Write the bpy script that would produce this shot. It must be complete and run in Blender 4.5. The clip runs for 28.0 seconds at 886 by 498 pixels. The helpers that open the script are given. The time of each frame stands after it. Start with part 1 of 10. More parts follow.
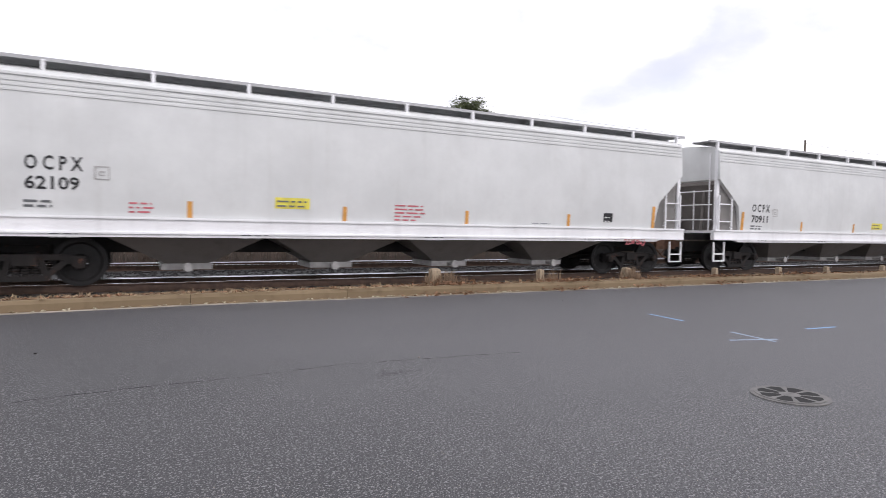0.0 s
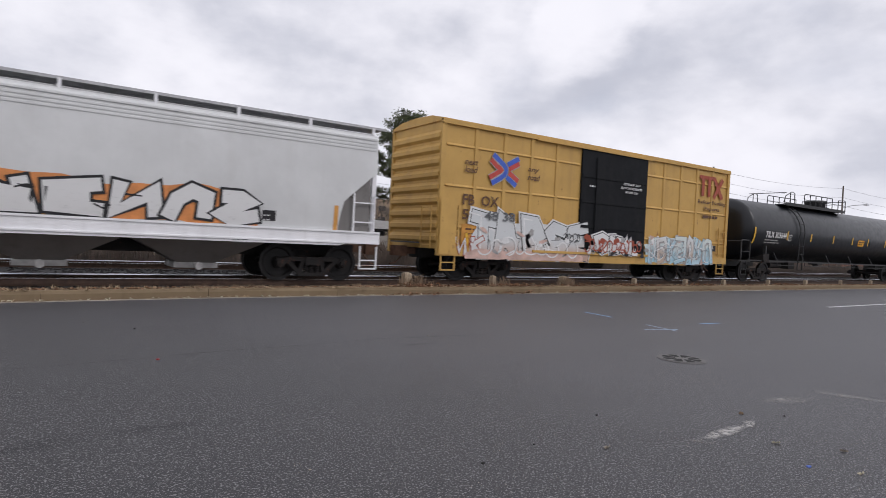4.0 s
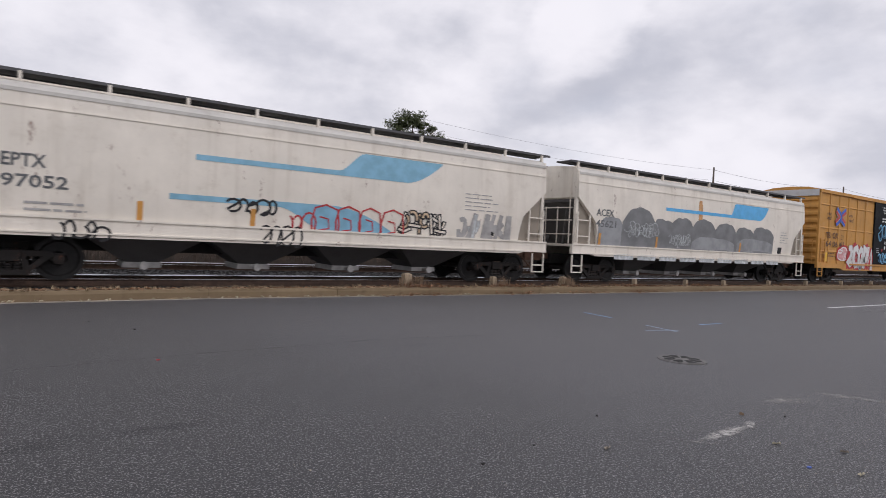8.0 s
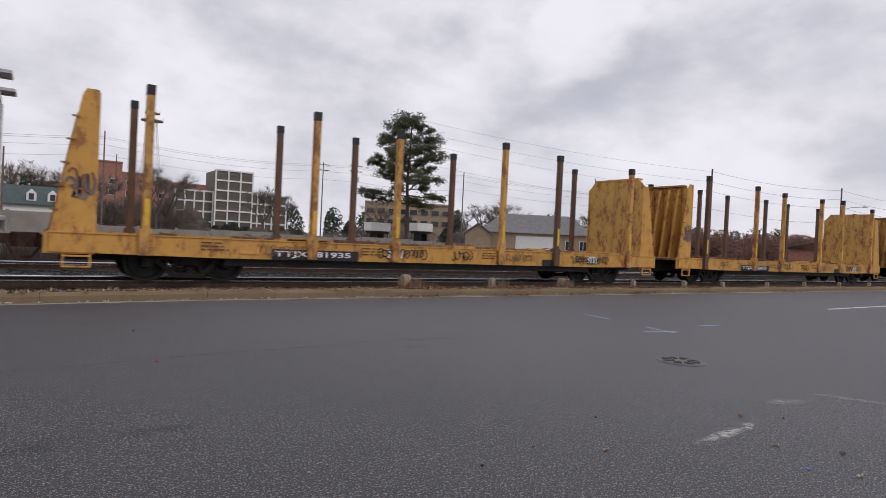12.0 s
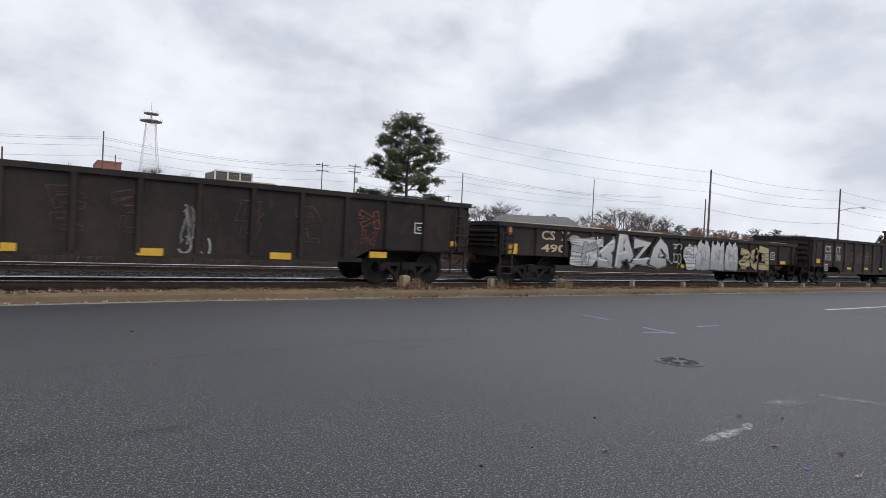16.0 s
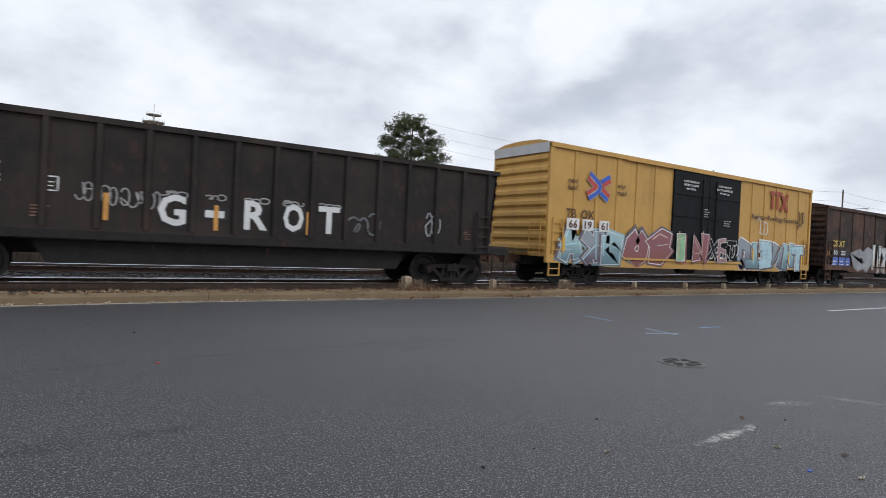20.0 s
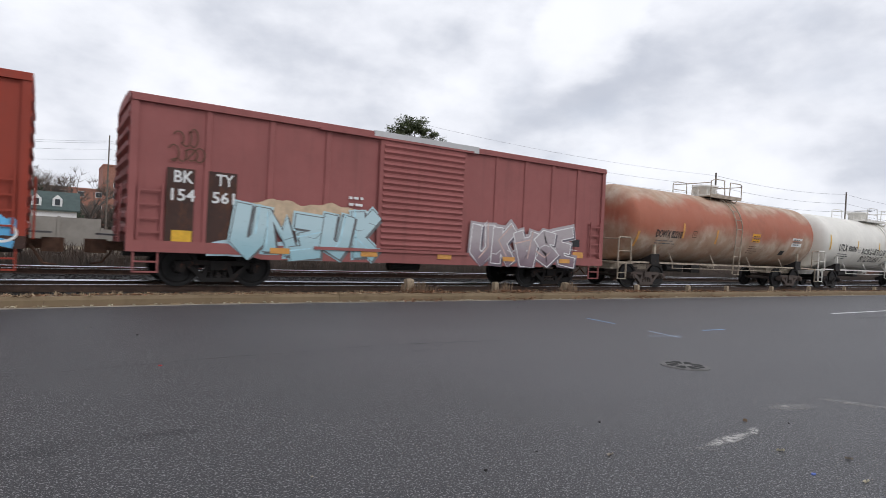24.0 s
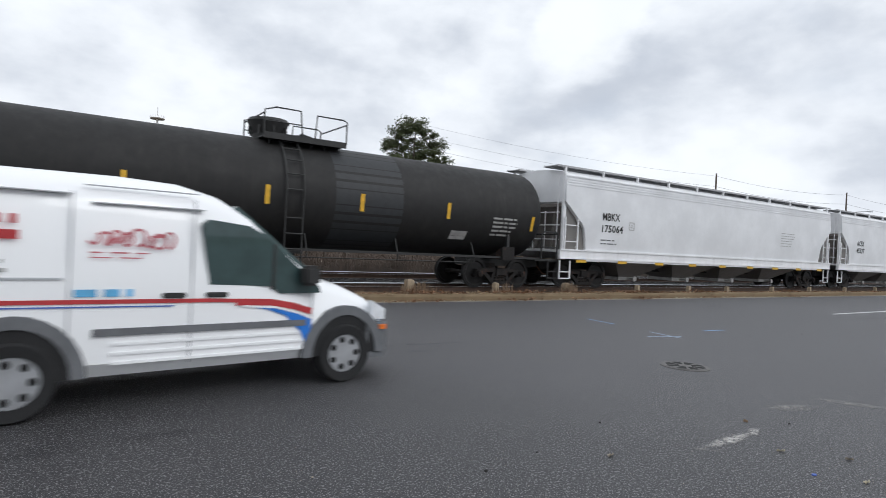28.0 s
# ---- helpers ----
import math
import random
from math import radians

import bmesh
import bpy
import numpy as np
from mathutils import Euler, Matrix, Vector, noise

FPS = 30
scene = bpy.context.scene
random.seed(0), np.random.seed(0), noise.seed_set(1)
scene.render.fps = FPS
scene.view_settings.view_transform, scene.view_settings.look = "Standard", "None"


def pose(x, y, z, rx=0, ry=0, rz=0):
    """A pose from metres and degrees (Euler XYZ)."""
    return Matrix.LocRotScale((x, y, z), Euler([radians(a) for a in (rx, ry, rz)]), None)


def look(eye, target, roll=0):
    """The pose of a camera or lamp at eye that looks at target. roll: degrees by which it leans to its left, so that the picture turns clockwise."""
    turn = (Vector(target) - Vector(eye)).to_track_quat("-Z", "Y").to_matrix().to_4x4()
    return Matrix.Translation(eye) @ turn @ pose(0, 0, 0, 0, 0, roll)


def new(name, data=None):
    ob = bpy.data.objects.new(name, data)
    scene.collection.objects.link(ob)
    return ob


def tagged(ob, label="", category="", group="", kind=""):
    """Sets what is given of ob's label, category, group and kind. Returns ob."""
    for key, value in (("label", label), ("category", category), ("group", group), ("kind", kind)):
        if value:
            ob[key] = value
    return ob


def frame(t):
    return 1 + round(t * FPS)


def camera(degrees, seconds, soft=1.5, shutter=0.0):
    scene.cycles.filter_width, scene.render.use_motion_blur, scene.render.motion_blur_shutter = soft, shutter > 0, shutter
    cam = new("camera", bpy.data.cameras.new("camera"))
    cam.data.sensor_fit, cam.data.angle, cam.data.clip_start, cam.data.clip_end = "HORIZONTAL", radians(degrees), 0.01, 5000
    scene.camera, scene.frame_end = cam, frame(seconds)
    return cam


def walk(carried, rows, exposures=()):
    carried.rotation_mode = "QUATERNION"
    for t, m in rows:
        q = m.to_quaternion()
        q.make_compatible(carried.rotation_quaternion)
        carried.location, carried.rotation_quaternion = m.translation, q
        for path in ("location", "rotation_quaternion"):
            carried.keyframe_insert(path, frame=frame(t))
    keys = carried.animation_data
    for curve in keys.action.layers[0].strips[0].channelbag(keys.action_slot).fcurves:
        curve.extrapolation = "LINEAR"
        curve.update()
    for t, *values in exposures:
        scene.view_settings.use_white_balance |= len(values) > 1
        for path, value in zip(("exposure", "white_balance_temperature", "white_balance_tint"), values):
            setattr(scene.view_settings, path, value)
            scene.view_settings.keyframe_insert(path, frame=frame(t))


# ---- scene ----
# metres; x runs along the track, y from the camera towards it, z up from the road
cam = camera(73.5, 28.0, soft=0.7, shutter=0.10)
PATH = [
    (0, pose(2.148, 1.621, 1.450, 88.180, -0.960, -27.160)),
    (0.5, pose(1.060, 0.800, 1.475, 88.190, -1.880, -30.530)),
    (1, pose(0.000, 0.000, 1.500, 88.195, -2.799, -33.888)),
    (1.5, pose(0.000, 0.000, 1.500, 88.525, -2.810, -34.132)),
    (2, pose(0.000, 0.000, 1.500, 89.009, -2.807, -34.073)),
    (2.5, pose(0.000, 0.000, 1.500, 89.040, -2.804, -34.004)),
    (4.5, pose(0.000, 0.000, 1.500, 89.107, -2.801, -33.947)),
    (5, pose(0.000, 0.000, 1.500, 89.106, -2.800, -33.937)),
    (5.5, pose(0.000, 0.000, 1.500, 89.106, -2.800, -33.937)),
    (6, pose(0.000, 0.000, 1.500, 89.106, -2.800, -33.937)),
    (6.5, pose(0.000, 0.000, 1.500, 89.106, -2.800, -33.937)),
    (7, pose(0.000, 0.000, 1.500, 89.106, -2.800, -33.937)),
    (7.5, pose(0.000, 0.000, 1.500, 89.140, -2.800, -33.927)),
    (8, pose(0.000, 0.000, 1.500, 89.151, -2.800, -33.937)),
    (8.5, pose(0.000, 0.000, 1.500, 89.185, -2.800, -33.937)),
    (9, pose(0.000, 0.000, 1.500, 89.185, -2.800, -33.927)),
    (9.5, pose(0.000, 0.000, 1.500, 89.240, -2.799, -33.917)),
    (10, pose(0.000, 0.000, 1.500, 89.252, -2.800, -33.937)),
    (10.5, pose(0.000, 0.000, 1.500, 89.263, -2.800, -33.937)),
    (11, pose(0.000, 0.000, 1.500, 89.274, -2.799, -33.917)),
    (11.5, pose(0.000, 0.000, 1.500, 89.299, -2.802, -33.975)),
    (12, pose(0.000, 0.000, 1.500, 89.302, -2.805, -34.044)),
    (12.5, pose(0.000, 0.000, 1.500, 89.304, -2.807, -34.083)),
    (14.5, pose(0.000, 0.000, 1.500, 89.353, -2.810, -34.141)),
    (15, pose(0.000, 0.000, 1.500, 89.353, -2.810, -34.141)),
    (15.5, pose(0.000, 0.000, 1.500, 89.353, -2.810, -34.141)),
    (16, pose(0.000, 0.000, 1.500, 89.364, -2.810, -34.141)),
    (16.5, pose(0.000, 0.000, 1.500, 89.364, -2.810, -34.141)),
    (17, pose(0.000, 0.000, 1.500, 89.363, -2.809, -34.121)),
    (17.5, pose(0.000, 0.000, 1.500, 89.362, -2.808, -34.102)),
    (18, pose(0.000, 0.000, 1.500, 89.362, -2.807, -34.092)),
    (18.5, pose(0.000, 0.000, 1.500, 89.385, -2.807, -34.092)),
    (19, pose(0.000, 0.000, 1.500, 89.407, -2.806, -34.073)),
    (19.5, pose(0.000, 0.000, 1.500, 89.428, -2.804, -34.024)),
    (20, pose(0.000, 0.000, 1.500, 89.447, -2.801, -33.956)),
    (20.5, pose(0.000, 0.000, 1.500, 89.490, -2.799, -33.908)),
    (21, pose(0.000, 0.000, 1.500, 89.555, -2.797, -33.878)),
    (21.5, pose(0.000, 0.000, 1.500, 89.588, -2.795, -33.840)),
    (23.5, pose(0.000, 0.000, 1.500, 89.675, -2.791, -33.743)),
    (24, pose(0.000, 0.000, 1.500, 89.685, -2.790, -33.732)),
    (24.5, pose(0.000, 0.000, 1.500, 89.685, -2.790, -33.732)),
    (25, pose(0.000, 0.000, 1.500, 89.707, -2.790, -33.723)),
    (25.5, pose(0.000, 0.000, 1.500, 89.717, -2.789, -33.713)),
    (26, pose(0.000, 0.000, 1.500, 89.739, -2.789, -33.703)),
    (26.5, pose(0.000, 0.000, 1.500, 89.750, -2.789, -33.703)),
    (27, pose(0.000, 0.000, 1.500, 89.739, -2.789, -33.703)),
    (27.5, pose(0.000, 0.000, 1.500, 89.739, -2.789, -33.703)),
    (28, pose(0.000, 0.000, 1.500, 89.739, -2.789, -33.703)),
]
EXPOSURES = [(0, 0.56, 6350, 16), (0.3, 0.38, 6350, 16), (0.7, 0.14, 6350, 16), (1.0, -0.03, 6230, 16), (1.6, -0.07, 6230, 16), (4.9, 0.0, 6300, 16), (6.0, 0.08, 6180, 14), (7.0, 0.04, 6260, 15), (8.0, -0.10, 6350, 17), (9.0, -0.14, 6350, 18), (10.0, -0.04, 6350, 18), (11.0, -0.14, 6350, 17), (12.0, -0.18, 6350, 17), (15.0, -0.08, 6200, 13), (18.0, -0.02, 6110, 9), (20.0, 0.02, 6110, 10), (24.0, 0.06, 6230, 12), (25.0, 0.06, 6220, 11), (26.0, -0.04, 6150, 10), (28.0, 0.08, 6150, 9)]
walk(cam, PATH, EXPOSURES)

# ---------- daylight: a bright broken overcast ----------
SUN_UP, SUN_ROUND = 38.0, 150.0
world = bpy.data.worlds.new("overcast")
scene.world = world
world.use_nodes = True
wt = world.node_tree
bg = wt.nodes["Background"]
sky = wt.nodes.new("ShaderNodeTexSky")
sky.sky_type, sky.sun_disc = "NISHITA", False
sky.sun_elevation, sky.sun_rotation = radians(SUN_UP), radians(SUN_ROUND)
tcw = wt.nodes.new("ShaderNodeTexCoord")
sep = wt.nodes.new("ShaderNodeSeparateXYZ")
wt.links.new(tcw.outputs["Generated"], sep.inputs[0])


def wmath(op, a, b=None):
    n = wt.nodes.new("ShaderNodeMath")
    n.operation = op
    for s, v in ((n.inputs[0], a), (n.inputs[1], b)):
        if v is None:
            continue
        if isinstance(v, (int, float)):
            s.default_value = v
        else:
            wt.links.new(v, s)
    return n.outputs[0]


comb = wt.nodes.new("ShaderNodeCombineXYZ")
wt.links.new(sep.outputs["X"], comb.inputs[0])
wt.links.new(sep.outputs["Y"], comb.inputs[1])
wt.links.new(wmath("MULTIPLY", sep.outputs["Z"], 1.8), comb.inputs[2])


def cloud_noise(scale, detail, shift, warp=0.0):
    mp = wt.nodes.new("ShaderNodeMapping")
    mp.inputs["Location"].default_value = shift
    wt.links.new(comb.outputs[0], mp.inputs["Vector"])
    n = wt.nodes.new("ShaderNodeTexNoise")
    n.inputs["Scale"].default_value, n.inputs["Detail"].default_value, n.inputs["Roughness"].default_value = scale, detail, 0.50
    n.inputs["Distortion"].default_value = warp
    wt.links.new(mp.outputs[0], n.inputs["Vector"])
    return n.outputs["Fac"]


def wmap(v, a, b, c, d):
    n = wt.nodes.new("ShaderNodeMapRange")
    n.interpolation_type = "SMOOTHSTEP"
    for k, q in (("From Min", a), ("From Max", b), ("To Min", c), ("To Max", d)):
        n.inputs[k].default_value = q
    wt.links.new(v, n.inputs["Value"])
    return n.outputs["Result"]


def wmix(f, a, b):
    n = wt.nodes.new("ShaderNodeMix")
    n.data_type = "RGBA"
    for s, v in ((n.inputs[0], f), (n.inputs[6], a), (n.inputs[7], b)):
        if isinstance(v, tuple):
            s.default_value = (*v, 1)
        elif isinstance(v, (int, float)):
            s.default_value = v
        else:
            wt.links.new(v, s)
    return n.outputs[2]


MASSES = [
    ((1.63, -2.69, 0.49), (-4.39, -0.25, 13.29), (0.799, 0.535, 0.274), -0.42),
    ((3.38, -8.05, -0.52), (-2.46, -2.15, 17.19), (0.912, 0.371, 0.177), -0.3),
    ((3.79, -1.39, 0.23), (-2.32, -3.97, 14.28), (0.312, 0.901, 0.301), -0.28),
    ((8.58, -0.21, 1.71), (-3.43, -3.61, 16.77), (-0.017, 0.978, 0.207), -0.22),
    ((3.95, -7.13, 4.96), (-11.1, 4.24, 14.94), (0.7, 0.626, 0.343), 0.45),
    ((5.1, -5.66, 4.3), (-7.25, 1.67, 10.81), (0.595, 0.752, 0.284), 0.28),
    ((6.81, -1.16, 1.14), (-3.74, -3.94, 18.3), (0.125, 0.964, 0.233), 0.22),
    ((6.73, -1.75, 0.79), (-3.95, -3.62, 25.69), (0.23, 0.958, 0.17), 0.15),
    ((3.91, -0.43, 0.9), (-5.69, -6.53, 21.66), (0.037, 0.954, 0.297), 0.12),
    ((1.23, -0.86, 0.07), (-1.89, -1.28, 17.35), (0.563, 0.818, 0.122), 0.06),
]
soft_form = wt.nodes.new("ShaderNodeTexNoise")
soft_form.inputs["Scale"].default_value, soft_form.inputs["Detail"].default_value = 4.2, 7.0
wt.links.new(comb.outputs[0], soft_form.inputs["Vector"])


def wvec(op, a, b):
    n = wt.nodes.new("ShaderNodeVectorMath")
    n.operation = op
    for s, v in ((n.inputs[0], a), (n.inputs[1], b)):
        if isinstance(v, tuple):
            s.default_value = v
        else:
            wt.links.new(v, s)
    return n.outputs["Value" if op == "DOT_PRODUCT" else "Vector"]


torn = wvec("ADD", tcw.outputs["Generated"], wvec("MULTIPLY", wvec("SUBTRACT", soft_form.outputs["Color"], (0.5, 0.5, 0.5)), (0.30, 0.30, 0.20)))


def cloud_mass(along, up, way, weight):
    """One large soft cloud or bright gap: two axes over its half sizes, and the way to its middle."""
    p, q = wvec("DOT_PRODUCT", torn, along), wvec("DOT_PRODUCT", torn, up)
    far = wmath("ADD", wmath("MULTIPLY", p, p), wmath("MULTIPLY", q, q))
    fall = wmap(far, 0.0, 2.2, weight, 0.0)
    return wmath("MULTIPLY", fall, wmap(wvec("DOT_PRODUCT", torn, way), 0.2, 0.6, 0.0, 1.0))


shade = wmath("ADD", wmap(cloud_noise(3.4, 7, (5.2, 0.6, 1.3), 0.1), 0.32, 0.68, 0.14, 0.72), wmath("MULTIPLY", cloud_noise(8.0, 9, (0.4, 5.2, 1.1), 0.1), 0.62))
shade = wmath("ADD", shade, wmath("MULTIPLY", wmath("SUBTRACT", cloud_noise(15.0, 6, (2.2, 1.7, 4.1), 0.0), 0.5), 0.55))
for form in MASSES:
    shade = wmath("ADD", shade, cloud_mass(*form))
cloud = wmix(wmap(shade, 0.0, 1.15, 0.0, 1.0), (0.57, 0.595, 0.645), (0.955, 0.96, 0.97))
# an overcast deck is brighter overhead than near the horizon
high = wt.nodes.new("ShaderNodeMix")
high.data_type, high.blend_type = "RGBA", "MULTIPLY"
high.inputs[0].default_value = 1.0
wt.links.new(cloud, high.inputs[6])
wt.links.new(wmap(sep.outputs["Z"], 0.40, 1.0, 1.0, 1.12), high.inputs[7])
cloud = high.outputs[2]
blue = wt.nodes.new("ShaderNodeMix")
blue.data_type, blue.blend_type = "RGBA", "MULTIPLY"
blue.inputs[0].default_value = 1.0
wt.links.new(sky.outputs[0], blue.inputs[6])
blue.inputs[7].default_value = (0.12, 0.12, 0.12, 1)
thin = wmap(cloud_noise(2.2, 4, (7.7, 2.2, 0.3), 0.3), 0.60, 0.80, 0, 0.18)
wt.links.new(wmix(thin, cloud, blue.outputs[2]), bg.inputs["Color"])
bg.inputs["Strength"].default_value = 1.0

sun = bpy.data.lights.new("sun", "SUN")
sun.energy, sun.angle, sun.color = 0.7, radians(25), (1.0, 0.96, 0.9)
sun_ob = new("sun", sun)
sun_ob.matrix_basis = look((0, 0, 60), (0 - math.sin(radians(SUN_ROUND)) * 30, -math.cos(radians(SUN_ROUND)) * 30, 60 - math.tan(radians(SUN_UP)) * 30))
# ---------- materials ----------
MATS = {}


def nodes_of(name, rough=0.7, metal=0.0):
    m = bpy.data.materials.new(name)
    m.use_nodes = True
    nt = m.node_tree
    b = nt.nodes["Principled BSDF"]
    b.inputs["Roughness"].default_value = rough
    b.inputs["Metallic"].default_value = metal
    MATS[name] = m
    return m, nt, b


def noise_node(nt, scale, detail=4.0, stretch=None, rough=0.6, coord="Object"):
    tc = nt.nodes.new("ShaderNodeTexCoord")
    n = nt.nodes.new("ShaderNodeTexNoise")
    n.inputs["Scale"].default_value = scale
    n.inputs["Detail"].default_value = detail
    n.inputs["Roughness"].default_value = rough
    out = tc.outputs[coord]
    if stretch:
        mp = nt.nodes.new("ShaderNodeMapping")
        mp.inputs["Scale"].default_value = stretch
        nt.links.new(out, mp.inputs["Vector"])
        out = mp.outputs["Vector"]
    nt.links.new(out, n.inputs["Vector"])
    return n.outputs["Fac"]


def ramp(nt, fac, lo, hi):
    r = nt.nodes.new("ShaderNodeMapRange")
    r.interpolation_type = "SMOOTHSTEP"
    r.inputs["From Min"].default_value = lo
    r.inputs["From Max"].default_value = hi
    nt.links.new(fac, r.inputs["Value"])
    return r.outputs["Result"]


def mixc(nt, fac, a, b):
    m = nt.nodes.new("ShaderNodeMix")
    m.data_type = "RGBA"
    for sock, v in ((m.inputs[0], fac), (m.inputs[6], a), (m.inputs[7], b)):
        if isinstance(v, (int, float)):
            sock.default_value = v
        elif isinstance(v, tuple):
            sock.default_value = (*v, 1.0)
        else:
            nt.links.new(v, sock)
    return m.outputs[2]


def scaled(nt, fac, k):
    m = nt.nodes.new("ShaderNodeMath")
    m.operation = "MULTIPLY"
    m.inputs[1].default_value = k
    nt.links.new(fac, m.inputs[0])
    return m.outputs[0]


def bump(nt, b, fac, strength, dist=0.02):
    n = nt.nodes.new("ShaderNodeBump")
    n.inputs["Strength"].default_value = strength
    n.inputs["Distance"].default_value = dist
    nt.links.new(fac, n.inputs["Height"])
    nt.links.new(n.outputs["Normal"], b.inputs["Normal"])


def tuple_scale(c, k):
    return tuple(min(1.0, v * k) for v in c)


def paint(name, base, dirt=(0.10, 0.075, 0.055), grime=0.35, streak=0.3, rust=0.0, rough=0.55, rustc=(0.16, 0.055, 0.025), gloss_spec=0.4):
    """Weathered railway paint: fading, vertical streaks, road dirt and rust spots."""
    m, nt, b = nodes_of(name, rough)
    fade = ramp(nt, noise_node(nt, 0.8, 5), 0.3, 0.75)
    col = mixc(nt, fade, tuple_scale(base, 0.92), tuple_scale(base, 1.06))
    if streak:
        s = ramp(nt, noise_node(nt, 1.0, 6, (3.2, 3.2, 0.18)), 0.48, 0.78)
        col = mixc(nt, scaled(nt, s, streak), col, dirt)
    if grime:
        g = ramp(nt, noise_node(nt, 2.3, 8, None, 0.7), 0.5, 0.8)
        col = mixc(nt, scaled(nt, g, grime), col, dirt)
    if rust:
        r = ramp(nt, noise_node(nt, 3.5, 9, (1, 1, 0.5), 0.75), 0.62 - 0.25 * rust, 0.72 - 0.15 * rust)
        col = mixc(nt, scaled(nt, r, 0.9), col, rustc)
    nt.links.new(col, b.inputs["Base Color"])
    rr = nt.nodes.new("ShaderNodeMapRange")
    rr.inputs["To Min"].default_value, rr.inputs["To Max"].default_value = rough - 0.12, min(1.0, rough + 0.2)
    nt.links.new(noise_node(nt, 4.0, 4), rr.inputs["Value"])
    nt.links.new(rr.outputs["Result"], b.inputs["Roughness"])
    b.inputs["Specular IOR Level"].default_value = gloss_spec
    bump(nt, b, noise_node(nt, 14.0, 4), 0.12, 0.01)
    return m


def plain(name, base, rough=0.6, metal=0.0, var=0.12, scale=6.0):
    m, nt, b = nodes_of(name, rough, metal)
    col = mixc(nt, ramp(nt, noise_node(nt, scale, 6), 0.3, 0.7), tuple_scale(base, 1 - var), tuple_scale(base, 1 + var))
    nt.links.new(col, b.inputs["Base Color"])
    return m


# ---------- mesh tools ----------
def bx(bm, x0, x1, y0, y1, z0, z1):
    v = [bm.verts.new((x, y, z)) for x in (x0, x1) for y in (y0, y1) for z in (z0, z1)]
    for f in ((0, 1, 3, 2), (4, 6, 7, 5), (0, 4, 5, 1), (2, 3, 7, 6), (0, 2, 6, 4), (1, 5, 7, 3)):
        bm.faces.new([v[i] for i in f])
    return bm


def rod(bm, p0, p1, r, n=6, r1=None):
    p0, p1 = Vector(p0), Vector(p1)
    q = (p1 - p0).to_track_quat("Z", "Y")
    r1 = r if r1 is None else r1
    rings = []
    for p, rad in ((p0, r), (p1, r1)):
        rings.append([bm.verts.new(p + q @ Vector((rad * math.cos(2 * math.pi * i / n), rad * math.sin(2 * math.pi * i / n), 0))) for i in range(n)])
    for i in range(n):
        j = (i + 1) % n
        bm.faces.new((rings[0][i], rings[0][j], rings[1][j], rings[1][i]))
    bm.faces.new(rings[0][::-1])
    bm.faces.new(rings[1])
    return bm


def pipe(bm, pts, r, n=6):
    """One bent tube through the points."""
    pts = [Vector(p) for p in pts]
    rings = []
    for i, p in enumerate(pts):
        d = (pts[min(i + 1, len(pts) - 1)] - pts[max(i - 1, 0)]).normalized()
        u = d.cross(Vector((0, 1, 0) if abs(d.y) < .9 else (0, 0, 1))).normalized()
        v = d.cross(u)
        rings.append([p + (u * math.cos(2 * math.pi * k / n) + v * math.sin(2 * math.pi * k / n)) * r for k in range(n)])
    return loft(bm, rings)


def prism(bm, pts, axis, a, b):
    """A polygon of 2D points drawn out along one axis from a to b."""
    def at(p, d):
        return {"x": (d, p[0], p[1]), "y": (p[0], d, p[1]), "z": (p[0], p[1], d)}[axis]
    lo = [bm.verts.new(at(p, a)) for p in pts]
    hi = [bm.verts.new(at(p, b)) for p in pts]
    n = len(pts)
    for i in range(n):
        j = (i + 1) % n
        bm.faces.new((lo[i], lo[j], hi[j], hi[i]))
    bm.faces.new(lo[::-1])
    bm.faces.new(hi)
    return bm


def loft(bm, rings, caps=True, closed=True):
    vs = [[bm.verts.new(p) for p in r] for r in rings]
    n = len(vs[0])
    for a, b in zip(vs, vs[1:]):
        for i in range(n if closed else n - 1):
            j = (i + 1) % n
            bm.faces.new((a[i], a[j], b[j], b[i]))
    if caps:
        bm.faces.new(vs[0][::-1])
        bm.faces.new(vs[-1])
    return bm


def to_mesh(name, bm, mat, smooth=None):
    bmesh.ops.recalc_face_normals(bm, faces=bm.faces)
    me = bpy.data.meshes.new(name)
    if smooth is not None:
        for f in bm.faces:
            f.smooth = True
        for e in bm.edges:
            if len(e.link_faces) == 2 and e.calc_face_angle(0) > radians(smooth):
                e.smooth = False
    bm.to_mesh(me)
    bm.free()
    if mat:
        me.materials.append(MATS[mat])
    return me


def place(name, me, parent=None, loc=(0, 0, 0), rot=(0, 0, 0), label=""):
    ob = new(name, me)
    ob.matrix_basis = pose(*loc, *rot)
    if parent:
        ob.parent = parent
    if label:
        tagged(ob, label)
    return ob


def part(name, bm, mat, parent=None, label="", smooth=None, bevel=0.0):
    if bevel:
        bmesh.ops.bevel(bm, geom=bm.edges[:], offset=bevel, segments=2, affect="EDGES", clamp_overlap=True)
    return place(name, to_mesh(name, bm, mat, smooth), parent, label=label)


BM = bmesh.new


